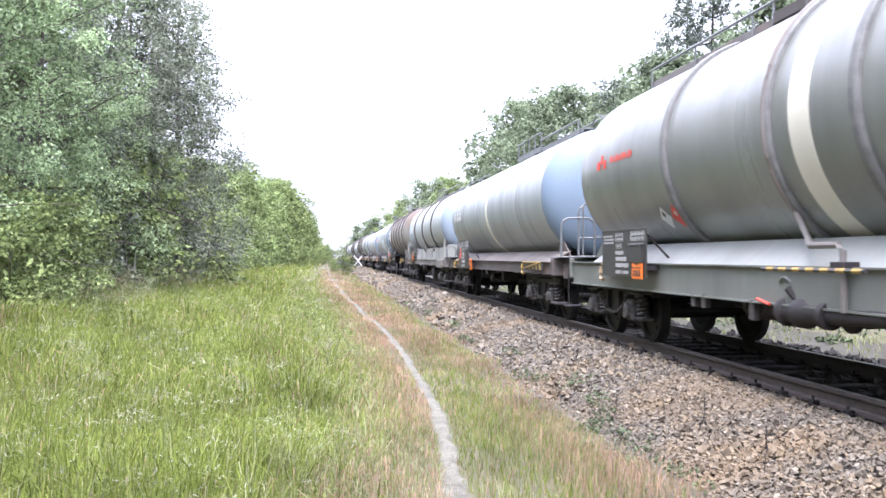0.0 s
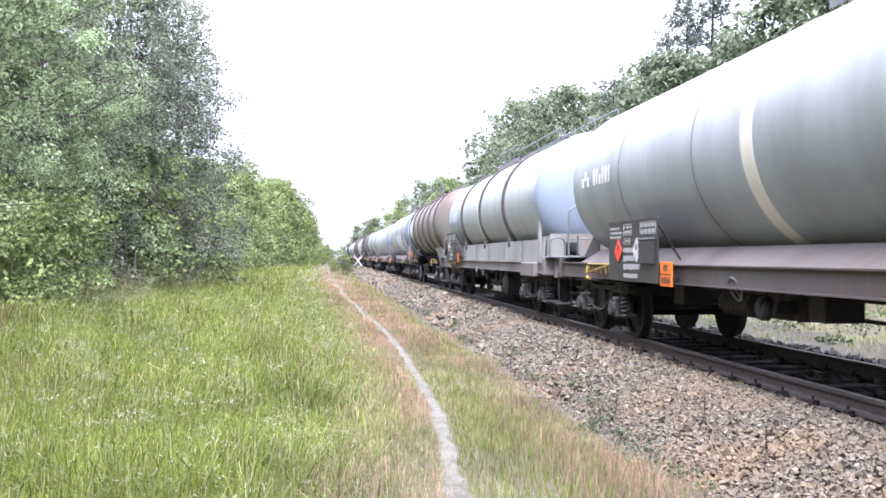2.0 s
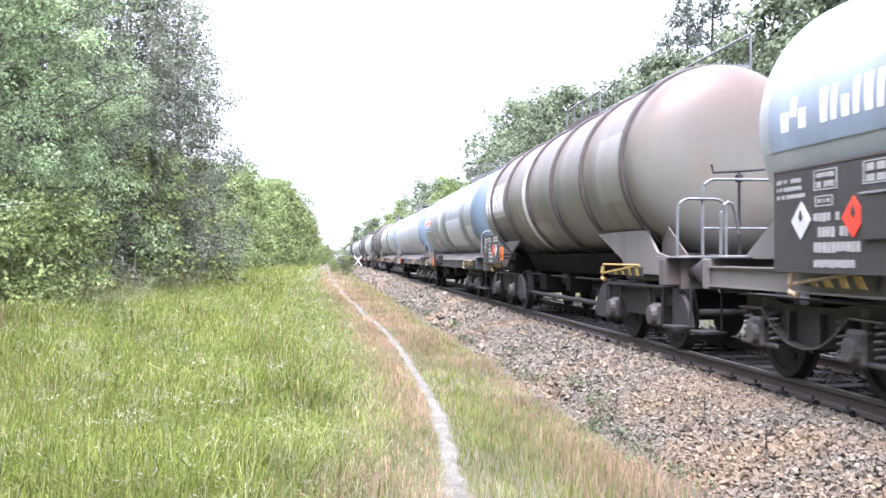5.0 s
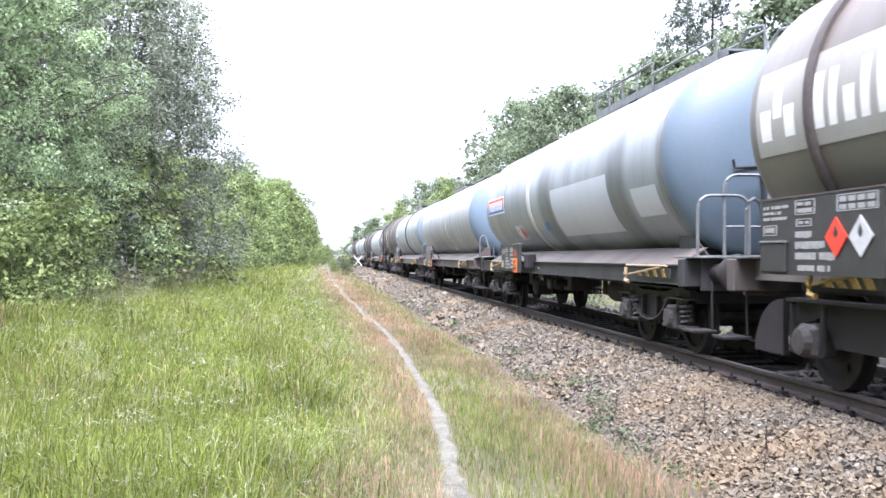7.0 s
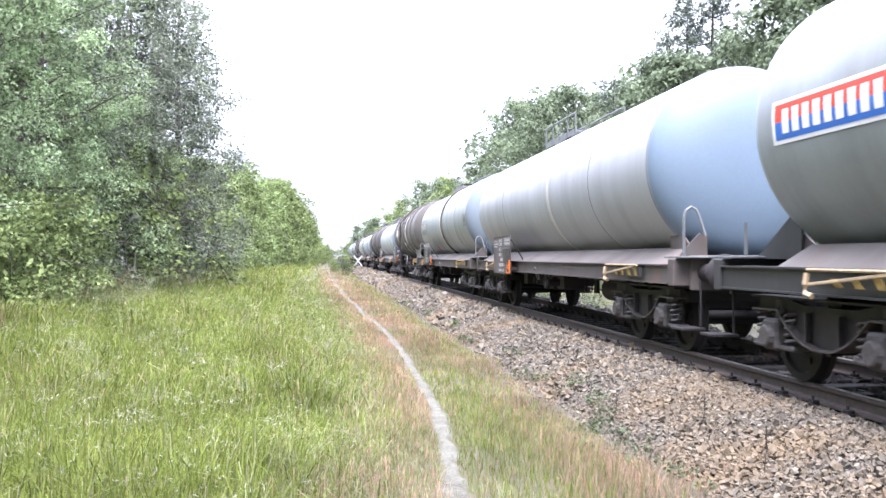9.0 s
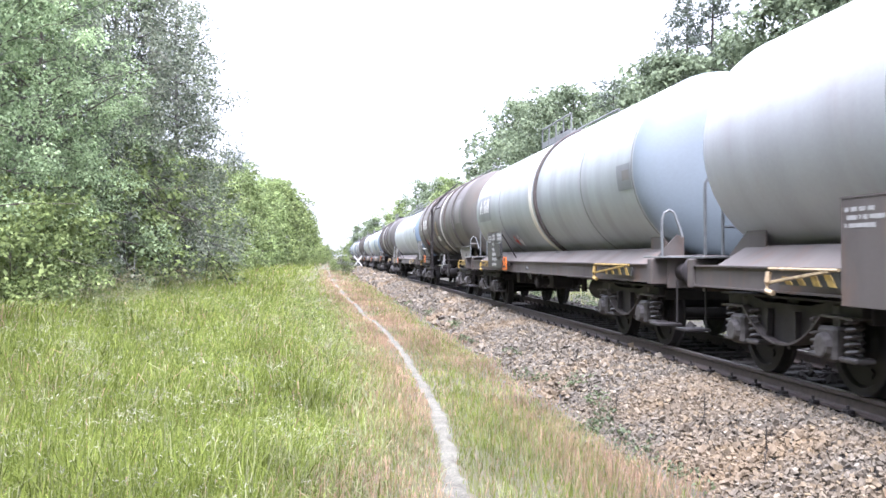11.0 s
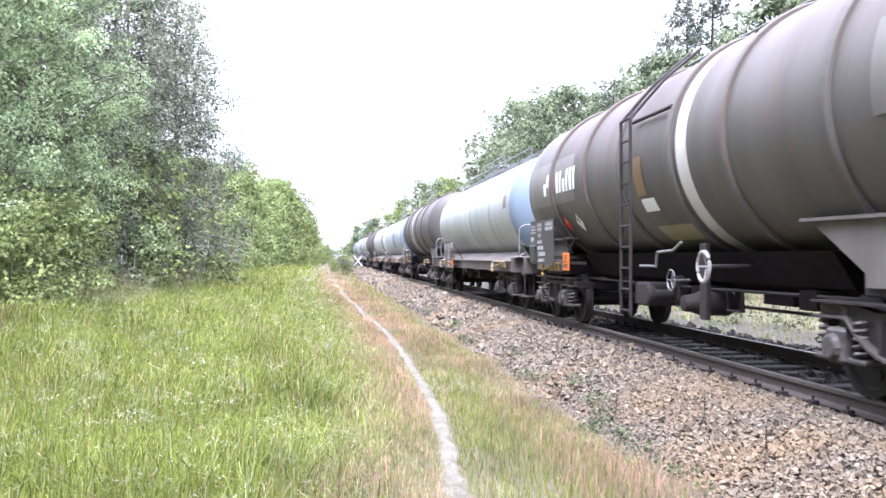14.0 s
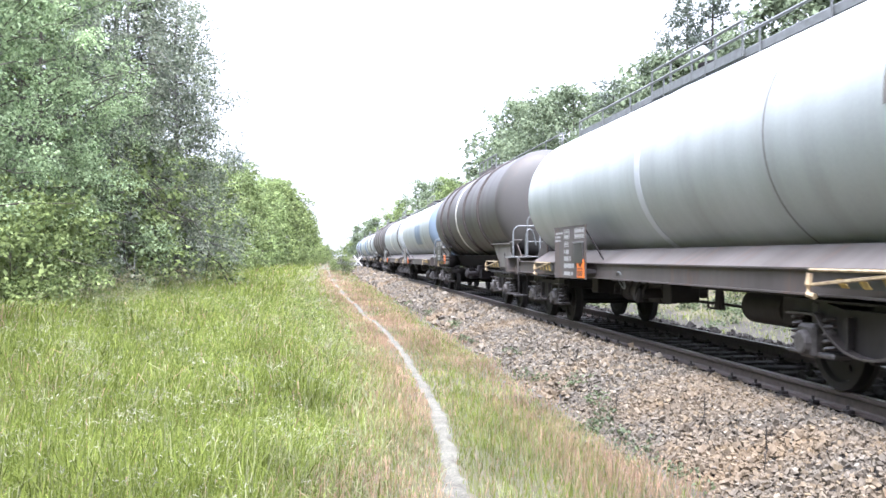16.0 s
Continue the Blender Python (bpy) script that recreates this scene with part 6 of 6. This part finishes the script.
                # no opening is cut: a flat black disc stands for the dark hole
                hole = [(a + s * 2.15 + 0.05 * math.cos(k * 0.449), 1.27 + 0.09 * math.sin(k * 0.449)) for k in range(14)]
                part("dark_hole_disc", prism(hole, "x", sx * 1.019, sx * 1.0225), M["shade_black"], sp)
            part("bolster", box(-0.98, 0.98, min(a + s * 1.6, a + s * 3.0), max(a + s * 1.6, a + s * 3.0), 0.9, 1.3, 0.02), M["underframe"], w)
    else:
        z0, z1, ztop = c.get("sole", (0.92, 1.13, 1.36))
        for sx in (-1, 1):
            prof = [(1.29, z0 - 0.018), (1.29, z0), (1.25, z0), (1.25, z1), (1.29, z1), (1.29, z1 + 0.018), (1.12, z1 + 0.018), (1.12, z1), (1.22, z1), (1.22, z0), (1.12, z0), (1.12, z0 - 0.018)]
            sb = prism([(sx * a, b) for a, b in prof], "y", 0.78, L - 0.78)
            part("solebar", sb, fm, w, "long steel solebar")
            if kind == "trough":
                o = [(sx * 1.21, z1 + 0.018), (sx * 1.175, ztop), (sx * 1.15, ztop), (sx * 1.18, z1 + 0.018)]
            else:
                o = [(sx * 1.2, z1 + 0.018), (sx * 0.85, ztop), (sx * 0.81, ztop), (sx * 1.16, z1 + 0.018)]
            part("cradle_plate", prism(o, "y", min(0.95, u0), u1 - 0.1), M[c.get("cradle", "skirt")], w, "tank cradle plate")
        for u in np.linspace(u0 + 0.6, u1 - 0.6, 6):
            part("cross_member", box(-1.16, 1.16, u - 0.05, u + 0.05, z0 + 0.01, z1 - 0.01, 0), M["underframe"], w)
    add_end(w, c, 0.0, 1, c.get("rails_front", "hoops"), fm)
    add_end(w, c, L, -1, c.get("rails_rear", "hook"), fm)
    add_bogie(w, ra, c.get("plates", False))
    add_bogie(w, rb, c.get("plates", False))
    add_underside(w, c, L, ra, rb)
    add_walkway(w, c, R, zc, L)
    if c.get("end_ladder", True):
        add_end_ladder(w, u0 - dome - 0.06, zc, R)
    if "panel" in c:
        p = add_panel(w, c["panel"], c.get("letters", True), c.get("panel_skin", "panel_grey"), c.get("holder", "near"))
        for u, z, key in c.get("panel_diamonds", ()):
            part("placard", diamond(u, z, 0.165, -1.443), M["placard_white" if key == "white" else key], p)
            sym = prism([(u - 0.035, z + 0.03), (u, z - 0.01), (u + 0.035, z + 0.03), (u + 0.02, z + 0.07), (u, z + 0.1), (u - 0.02, z + 0.06)], "x", -1.4535, -1.451)
            part("placard_symbol", sym, M["black"], p)
    if "orange" in c:
        add_orange(w, *c["orange"])
    if "plate_box" in c:
        a, b, lo, hi = c["plate_box"]
        pb = part("plate_box", box(-1.48, -1.4, a, b, lo, hi, 0.008), M["panel_grey"], w, "dark grey box carrying the hazard plate")
        part("lid", box(-1.5, -1.38, a - 0.015, b + 0.015, hi, hi + 0.025, 0.004), M["frame_light"], pb)
        m = (a + b) / 2
        part("red_mark", prism([(m - 0.05, hi - 0.25), (m + 0.05, hi - 0.25), (m + 0.07, hi - 0.17), (m + 0.02, hi - 0.1), (m - 0.06, hi - 0.14)], "x", -1.484, -1.479), M["red"], pb)
        part("bracket", box(-1.4, -1.0, m - 0.03, m + 0.03, 1.0, 1.06, 0), M["underframe"], pb)
    if "head_box" in c:
        a, b = c["head_box"]
        part("head_box", box(-1.37, -1.2, a, b, 0.84, 1.13, 0.02), M["frame_light"], w, "dusty box beam over the bogie")
    else:
        add_tow_bracket(w, *c.get("tow_front", (1.3, 2.9)), c.get("tow_paint", "tow_pale"))
    add_tow_bracket(w, *c.get("tow_rear", (L - 4.0, L - 2.8)), c.get("tow_paint", "tow_pale"))
    if kind == "trough":
        wall = bmesh.new()
        for x0, x1, lo, hi in ((-1.12, 1.12, 1.2, 1.27), (-1.12, 1.12, 1.53, 1.7), (-1.12, -0.82, 1.27, 1.53), (-0.54, 0.54, 1.27, 1.53), (0.82, 1.12, 1.27, 1.53)):
            bm_box(wall, x0, x1, 0.72, 0.755, lo, hi, 0)
        part("end_wall", wall, M["trough"], w, "pale trough end wall with two square openings")
        for sx in (-1, 1):
            part("side_wing", prism([(0.755, 1.2), (1.4, 1.2), (1.4, 1.66), (0.755, 1.66)], "x", sx * 1.12 - 0.012, sx * 1.12 + 0.012), M["trough"], w)
        z1, ztop = c["sole"][1:]
        for sx in (-1, 1):
            part("strut", prism([(1.22, 1.15), (1.46, 1.15), (1.37, 2.05), (1.31, 2.05)], "x", sx * 1.2 - 0.012, sx * 1.2 + 0.04), M["trough"], w)
            for k in range(6):
                u = u0 + 1.7 + k * 2.1
                part("plate_joint", prism([(u, z1 + 0.03), (u + 0.012, z1 + 0.03), (u + 0.012, ztop - 0.02), (u, ztop - 0.02)], "x", sx * 1.213, sx * 1.2), M["seam"], w)
            for u in c["ribs"]:
                part("rib_foot", prism([(u - 0.1, ztop + 0.1), (u + 0.03, ztop + 0.1), (u - 0.06, ztop - 0.07), (u - 0.14, ztop - 0.13), (u - 0.18, ztop - 0.05)], "x", sx * 1.17, sx * 1.225), M["rib"], w)
    if "fill_pipe" in c:
        u = c["fill_pipe"]
        arc = [(-math.cos(radians(a)) * (R + 0.05), u, zc + math.sin(radians(a)) * (R + 0.05)) for a in range(80, -46, -6)]
        run = arc + [(-1.08, u - 0.22, 1.42), (-1.22, u - 0.5, 1.36), (-1.28, u - 0.62, 1.34), (-1.3, u - 1.12, 1.34), (-1.3, u - 1.18, 1.29), (-1.3, u - 1.19, 0.78)]
        part("fill_pipe", tube(run, 0.03, 8), M["frame_light"], w, "grey pipe curving down the tank side", smooth=True)
        part("pipe_clamp", box(-1.36, -1.22, u - 1.3, u - 1.08, 1.14, 1.2, 0.006), M["underframe"], w)
        rod = part("striped_bar", tube([(-1.42, u - 1.7, 1.13), (-1.42, u - 0.02, 1.13)], 0.022), M["black"], w, "black and yellow striped bar")
        for i in range(7):
            part("stripe", tube([(-1.42, u - 1.66 + i * 0.235, 1.13), (-1.42, u - 1.53 + i * 0.235, 1.13)], 0.0235), M["yellow"], rod)
        hz = part("outlet_valve", revolve([(-0.1, 0.06), (-0.09, 0.125), (0.0, 0.125), (0.02, 0.085), (0.22, 0.1), (0.3, 0.14), (0.42, 0.14), (0.48, 0.09), (0.62, 0.1), (0.64, 0.14), (0.7, 0.14), (0.72, 0.05)], "y", 16, (-1.2, u - 0.75, 0.73)), M["bogie"], w, "heavy soiled outlet valve", smooth=True)
        part("outlet_pipe", tube([(-1.2, u - 0.8, 0.73), (-1.2, u - 1.6, 0.76), (-1.1, u - 2.4, 0.78)], 0.08, 10), M["underframe"], hz, smooth=True)
        part("valve_neck", tube([(-1.2, u - 0.35, 0.8), (-1.26, u - 0.2, 0.95)], 0.04, 8), M["underframe"], hz)
        for k, (a, b) in enumerate(((0.55, 0.92), (1.75, 0.9), (2.05, 0.88))):
            part("bracket", box(-1.27, -1.19, u + a - 0.05, u + a + 0.05, 0.6 if k == 0 else 0.66, 0.82, 0.01), M["axlebox"], w)
        part("red_handle", tube([(-1.3, u + 0.35, 0.83), (-1.32, u + 0.05, 0.79)], 0.016, 5), M["red"], w)
    if "side_ladder" in c:
        u = c["side_ladder"]
        pts = [(-R - 0.12, 0.46), (-R - 0.12, zc + 0.5), (-R * 0.72, zc + R * 0.78), (-0.5, zc + R + 0.1)]
        lad = part("side_ladder", tube([(a, u - 0.2, b) for a, b in pts], 0.024), M["underframe"], w, "dark side ladder curving over the tank")
        part("ladder_rail", tube([(a, u + 0.2, b) for a, b in pts], 0.024), M["underframe"], lad)
        for k in range(10):
            part("rung", tube([(-R - 0.12, u - 0.2, 0.52 + k * 0.285), (-R - 0.12, u + 0.2, 0.52 + k * 0.285)], 0.016, 5), M["underframe"], lad)
        part("side_rail", tube([(-R * 0.98, u - 1.3, zc + R * 0.36), (-R * 0.98, u + 0.2, zc + R * 0.36)], 0.026), M["underframe"], w)
        part("bent_pipe", tube([(-1.25, u + 0.1, 1.12), (-1.25, u - 0.5, 1.12), (-1.25, u - 0.55, 1.3), (-1.25, u - 1.1, 1.32), (-1.2, u - 1.25, 1.42)], 0.02), M["galv"], w)
        big = part("large_handwheel", tube([(-1.3, u - 2.15 + 0.17 * math.cos(i * 0.314), 1.13 + 0.17 * math.sin(i * 0.314)) for i in range(20)], 0.022, 6, True), M["letter"], w, "large pale handwheel")
        for k in range(4):
            part("spoke", tube([(-1.3, u - 2.15 + 0.17 * math.cos(k * 1.571), 1.13 + 0.17 * math.sin(k * 1.571)), (-1.26, u - 2.15, 1.13)], 0.012, 5), M["letter"], big)
        part("spindle", tube([(-1.27, u - 2.15, 1.13), (-0.7, u - 2.15, 1.13)], 0.03, 8), M["underframe"], big)
        part("gear_case", box(-1.05, -0.7, u + 0.3, u + 0.9, 0.55, 0.88, 0.03), M["underframe"], w)
        part("valve_block", revolve([(-1.1, 0.05), (-1.08, 0.1), (-0.95, 0.12), (-0.85, 0.16), (-0.5, 0.16), (-0.4, 0.1)], "x", 14, (0, u - 1.0, 0.66)), M["underframe"], w, smooth=True)
        part("support_frame", box(-1.1, -1.04, u - 1.75, u - 1.55, 0.5, 1.4, 0.01), M["bogie"], w)
    ROLLING.append((w, "wagon", c["front"]))
    return w


def add_logo(w, R, zc, style, u0, u1, a0, a1):
    """Owner's marks as plain strokes in their colours; no letters are spelled out."""
    if style == "redblue":
        o = part("owner_mark", patch(R, zc, u0 - 0.06, u1 + 0.06, a0 - 1.6, a1 + 1.6, lift=0.007), M["white"], w, "red and blue owner's mark on white")
        am = (a0 + a1) / 2
        part("mark_field", patch(R, zc, u0, u1, am, a1, lift=0.010), M["red"], o)
        part("mark_field", patch(R, zc, u0, u1, a0, am, lift=0.010), M["markblue"], o)
        for i in range(10):
            c0 = u0 + (u1 - u0) * (0.06 + i * 0.09)
            part("mark_bar", patch(R, zc, c0, c0 + (u1 - u0) * 0.06, a0 + (a1 - a0) * 0.16, a0 + (a1 - a0) * 0.84, lift=0.013), M["white"], o)
        return
    key = {"white": "white", "red": "red"}[style.split("_")[0]]
    am, da, du = (a0 + a1) / 2, (a1 - a0), (u1 - u0)
    o = part("owner_mark", patch(R, zc, u1 - 0.09 * du, u1, am - 0.5 * da, am + 0.1 * da, lift=0.012), M[key], w, key + " owner's mark as plain strokes")
    part("mark_bar", patch(R, zc, u1 - 0.18 * du, u1 - 0.11 * du, am - 0.1 * da, am + 0.5 * da, lift=0.012), M[key], o)
    part("mark_bar", patch(R, zc, u1 - 0.28 * du, u1 - 0.2 * du, am - 0.5 * da, am + 0.1 * da, lift=0.012), M[key], o)
    n = 3 if key == "white" else 7
    g = 0.62 * du / n
    tall = 0.5 if key == "white" else 0.22
    for i in range(n):
        c0 = u0 + g * i
        part("mark_bar", patch(R, zc, c0, c0 + 0.26 * g, am - tall * da, am + tall * da, lift=0.012, shear=-0.05 * g), M[key], o)
        part("mark_bar", patch(R, zc, c0 + 0.42 * g, c0 + 0.76 * g, am - tall * da, am + tall * (0.2 if i % 2 else 1) * da, lift=0.012), M[key], o)


WAGONS = [
    dict(front=0.44, near_rail=(3.2, 13.6), L=16.0, R=1.36, zc=2.57, tank=(1.5, 14.3), kind="skirt", skin="grey", frame="sole_grey", cradle="cradle_grey", sole=(0.80, 1.14, 1.42),
         ribs=(3.6, 6.38, 7.87, 10.56), rib_mat="seam", stripe=7.3, stripe_w=0.36, panel=(11.0, 12.9, 0.97, 1.6), orange=(11.3, 1.1, -1.468), logo=("red", 11.8, 13.4, -0.5, 8.5),
         placards=((11.2, -37, "white"), (10.8, -37, "red")), rails_rear="hoops", tow_front=(1.6, 3.0), walk=(2.4, 13.4), valve=6.9, wheel=7.75, wheel_z=0.93, fill_pipe=7.87,
         label="grey bogie tank wagon with a cream band and light frame"),
    dict(front=16.44, tow_paint="yellow", rails_rear="bare", near_rail=(1.9, 5.2), L=16.14, R=1.30, zc=2.485, tank=(1.44, 14.45), kind="skirt", skin="lightblue", end="endblue", welds=(1.46, 3.95, 9.3, 12.0), stripe=7.88, stripe_w=0.26,
         panel=(10.0, 12.0, 0.91, 1.72), orange=(9.8, 1.03), panel_diamonds=((11.55, 1.32, "red"), (10.78, 1.33, "white")), logo=("white", 12.4, 13.9, -5, 6), walk=(2.5, 7.8), crate=(5.2, 7.8), toe="galv",
         label="light blue grey bogie tank wagon with blue end", end_label="blue dished tank end"),
    dict(front=32.58, near_rail=(2.6, 7.0), L=16.62, R=1.31, zc=2.5, tank=(1.27, 14.5), kind="trough", skin="paleblue", end="endpale", ribs=(4.6, 8.0, 11.4), stripe=8.3, stripe_w=0.28, sole=(0.93, 1.12, 1.6), frame="frame_light", cradle="trough",
         panel=(11.88, 14.0, 1.1, 2.0), orange=(11.65, 1.22), panel_diamonds=((13.5, 1.55, "white"), (12.7, 1.55, "red")), patches=((12.3, 14.35, -12, 13, "dirtyblue"), (1.35, 1.8, -8, 3, "dirtyblue"), (1.43, 1.7, -5, 1, "lightblue")), logo=("white", 12.5, 14.1, -5, 8),
         walk=(1.6, 9.7), crate=(7.0, 9.7), toe="galv", outlets=(7.3, 7.0, 6.62, 6.2), head_box=(1.1, 2.4), label="light blue tank wagon with dark ribs and high pale trough"),
    dict(front=49.2, tow_paint="yellow", plates=True, bogies=(2.3, 11.95), tow_rear=(11.3, 12.3), L=14.78, R=1.36, zc=2.57, tank=(1.75, 13.4), kind="frameless", skin="rusty", ribs=(2.0, 4.1, 6.1, 8.17, 10.4, 12.3), stripe=8.58, stripe_w=0.36, stripe_mat="dirtywhite",
         holder="far", panel=(11.1, 13.06, 1.08, 1.76), orange=(10.85, 1.32), panel_diamonds=((11.75, 1.4, "red"), (11.4, 1.4, "white")), logo=("white", 10.95, 13.2, -10, 10),
         patches=((10.85, 13.3, -16, 18, "pale_panel"), (8.85, 9.3, -40, -8, "pale_patch"), (2.15, 3.3, -22, 20, "pale_patch"), (7.0, 8.3, -40, -28, "pale_patch")), crate=(6.2, 8.6), walk=(2.0, 12.6), end_ladder=False,
         label="rust stained brown bogie tank wagon with ribs"),
    dict(front=63.98, rails_rear="bare", tow_front=(0.95, 2.45), tow_rear=(11.5, 13.0), board="clean_blue", near_rail=(1.6, 4.0), L=15.75, R=1.34, zc=2.53, tank=(1.16, 13.95), kind="skirt", skin="bandblue", end="enddark", frame="frame_dark", welds=(1.2, 11.5), stripe=8.95, stripe_w=0.28, stripe_mat="dirtywhite",
         patches=((3.5, 7.0, -42, -2, "clean_blue"), (1.5, 2.5, -33, -15, "clean_blue"), (7.7, 8.05, -35, -27, "markcyan")),
         logo=("redblue", 11.6, 13.6, -9, 5), placards=((10.7, -34, "white"), (10.3, -34, "red")), drum=9.65, holder="none", panel=(9.82, 11.3, 0.95, 1.46), orange=(9.53, 1.06, -1.5), plate_box=(9.26, 9.8, 0.9, 1.5), walk=(2.2, 7.0), crate=(4.0, 7.0), toe="galv",
         label="dirty blue grey bogie tank wagon with cleaned patches", end_label="dark blue dished tank end"),
    dict(front=79.73, tow_front=(1.7, 3.1), L=16.17, R=1.30, zc=2.49, tank=(1.47, 15.0), kind="skirt", skin="dustyblue", end="endblue", welds=(1.5, 4.28, 11.6), stripe=7.07, stripe_w=0.16, stripe_mat="dirtywhite",
         panel=(9.94, 12.0, 0.85, 1.7), panel_skin="frame", letters=False, orange=(10.15, 1.02, -1.465), rails_front="hook", rails_rear="hoops", end_ladder=False, walk=(8.0, 13.8), crate=(8.2, 10.8), toe="galv",
         label="light blue grey bogie tank wagon with rusty frame", end_label="blue dished tank end"),
    dict(front=95.9, tow_paint="yellow", L=16.4, R=1.32, zc=2.51, tank=(1.24, 14.6), kind="skirt", skin="lightblue", end="endgrey", welds=(1.3, 3.9, 11.2), ribs=(7.2,), stripe=7.75, stripe_w=0.26,
         patches=((1.35, 1.95, -14, 2, "soot"), (1.4, 1.7, -8, -2, "frame_light"), (12.45, 14.2, -14, 14, "soot")), logo=("white", 12.6, 13.95, -5, 10), placards=((10.6, -42, "red"), (10.2, -42, "white")),
         panel=(10.2, 12.1, 0.98, 1.83), orange=(10.0, 1.09), rails_front="hook", rails_rear="hoops", end_ladder=False, walk=(7.6, 14.2), rail_h=0.5, crate=(7.8, 10.4), toe="galv",
         label="light blue grey tank wagon with one rib and cream band", end_label="blue dished tank end"),
    dict(front=112.3, tow_paint="yellow", tow_front=(0.25, 1.4), L=15.9, R=1.37, zc=2.58, tank=(0.95, 14.28), kind="frameless", skin="brown", welds=(0.98,), ribs=(2.88, 4.92, 6.45, 8.43, 10.2, 12.35), rib_mat="brown", stripe=6.1, stripe_w=0.32, stripe_mat="dirtywhite",
         holder="far", panel=(11.98, 13.86, 1.1, 1.92), orange=(11.2, 1.16), logo=("white", 10.8, 13.0, -8, 8), board="brown", patches=((1.25, 2.25, -11, 21, "brownpatch"), (10.9, 14.1, -16, 18, "brownpatch"), (6.5, 7.8, -54, -42, "ochre"), (7.3, 7.8, -32, -24, "white"), (7.5, 7.85, -22, 0, "rustpatch")),
         placards=((12.0, -33, "red"), (11.2, -33, "white")), side_ladder=7.75, wheel=6.8, wheel_z=0.95, rails_front="hook", rails_rear="bare", end_ladder=False, walk=(5.0, 10.6), crate=(0, 0),
         label="soiled brown bogie tank wagon with ribs and side ladder"),
    dict(front=128.2, tow_front=(1.1, 2.7), near_rail=(2.4, 13.4), L=16.1, R=1.28, zc=2.45, tank=(0.98, 14.3), kind="skirt", skin="paleblue", end="endblue", welds=(1.0, 3.73), stripe=7.44, stripe_w=0.2, stripe_mat="clean_blue",
         patches=((1.35, 1.75, -2, 12, "frame_light"),), panel=(9.4, 11.4, 0.88, 1.74), orange=(9.65, 1.05, -1.465), panel_skin="frame", walk=(2.0, 12.8), crate=(6.0, 9.2), toe="galv",
         label="pale blue bogie tank wagon with blue end", end_label="sky blue dished tank end"),
    dict(front=144.3, L=16.1, R=1.36, zc=2.56, tank=(1.7, 14.2), kind="frameless", skin="darkgrey", ribs=(4.3, 6.9, 10.5, 12.4), stripe=8.7, stripe_w=0.25, stripe_mat="dirtywhite", panel=(11.6, 13.4, 1.1, 1.8), orange=(11.2, 1.15), end_ladder=False,
         label="dark grey soiled bogie tank wagon with ribs"),
    dict(front=160.4, L=16.1, R=1.29, zc=2.47, tank=(1.3, 14.4), kind="skirt", skin="lightblue", end="endblue", welds=(4.0,), panel=(10.0, 12.0, 0.9, 1.7), panel_skin="frame", orange=(9.8, 1.05), patches=((5.0, 7.5, -30, 10, "endblue"),),
         label="pale blue bogie tank wagon with repainted patch"),
    dict(front=176.5, L=16.1, R=1.30, zc=2.49, tank=(1.4, 14.4), kind="skirt", skin="lightblue", ribs=(2.0,), welds=(6.0,), stripe=8.0, panel=(10.0, 12.0, 0.9, 1.7), orange=(9.8, 1.05), label="light blue grey bogie tank wagon with one rib"),
    dict(front=192.6, L=16.1, R=1.36, zc=2.56, tank=(1.5, 14.2), kind="frameless", skin="darkgrey", ribs=(2.0, 5.0, 8.0, 11.0), stripe=8.6, stripe_mat="dirtywhite", panel=(11.6, 13.4, 1.1, 1.8), end_ladder=False, label="dark grey bogie tank wagon with ribs"),
    dict(front=208.7, L=16.1, R=1.30, zc=2.49, tank=(1.4, 14.4), kind="skirt", skin="lightblue", ribs=(4.0, 11.0), stripe=8.0, panel=(10.0, 12.0, 0.9, 1.7), label="light grey bogie tank wagon with two ribs"),
    dict(front=224.8, L=16.1, R=1.30, zc=2.49, tank=(1.4, 14.4), kind="skirt", skin="bluegrey", end="endblue", welds=(5.0,), stripe=8.0, panel=(10.0, 12.0, 0.9, 1.7), label="blue grey bogie tank wagon"),
    dict(front=240.9, L=16.1, R=1.30, zc=2.49, tank=(1.4, 14.4), kind="skirt", skin="dirtyblue", end="enddark", ribs=(5.0, 9.0), stripe=7.0, panel=(10.0, 12.0, 0.9, 1.7), label="soiled dark blue bogie tank wagon at the train's end"),
]

build_trees()
build_weeds()
build_stalks()
build_crossbuck()
for cfg in WAGONS:
    make_wagon(cfg)
build_grass()
build_track()
build_stones()


def motions():
    """The train runs past at an even speed, every wheelset turning with it; the wind rocks the near trees."""
    gusts = (0.2, -0.1, 0.3, 0.0, 0.4, 0.1, 0.3, -0.2, 0.1, 0.2, 0.0, -0.5, -1.2, -0.8, -1.0, -0.6, -0.9)
    for ob, (x, y, z), turn, strength in SWAYING:
        late = (x * 1.7 + y) % 1.0
        walk(ob, [(float(i) if i in (0, 16) else i - 0.5 * late, pose(x, y, z, 0, 0, 0) @ pose(0, 0, 0, 0.3 * strength * g, strength * g, 0) @ pose(0, 0, 0, 0, 0, turn)) for i, g in enumerate(gusts)])
    step = 2 / FPS
    count = int(round(CLIP / step))
    turn = math.degrees(SPEED * step / WHEEL_R)
    for ob, kind, a in ROLLING:
        if kind == "wagon":
            walk(ob, [(0.0, pose(TRACK_X, a, 0)), (CLIP, pose(TRACK_X, a - SPEED * CLIP, 0))])
        else:
            walk(ob, [(i * step, pose(0, a, WHEEL_R, (turn * i) % 360, 0, 0)) for i in range(count + 1)])


motions()
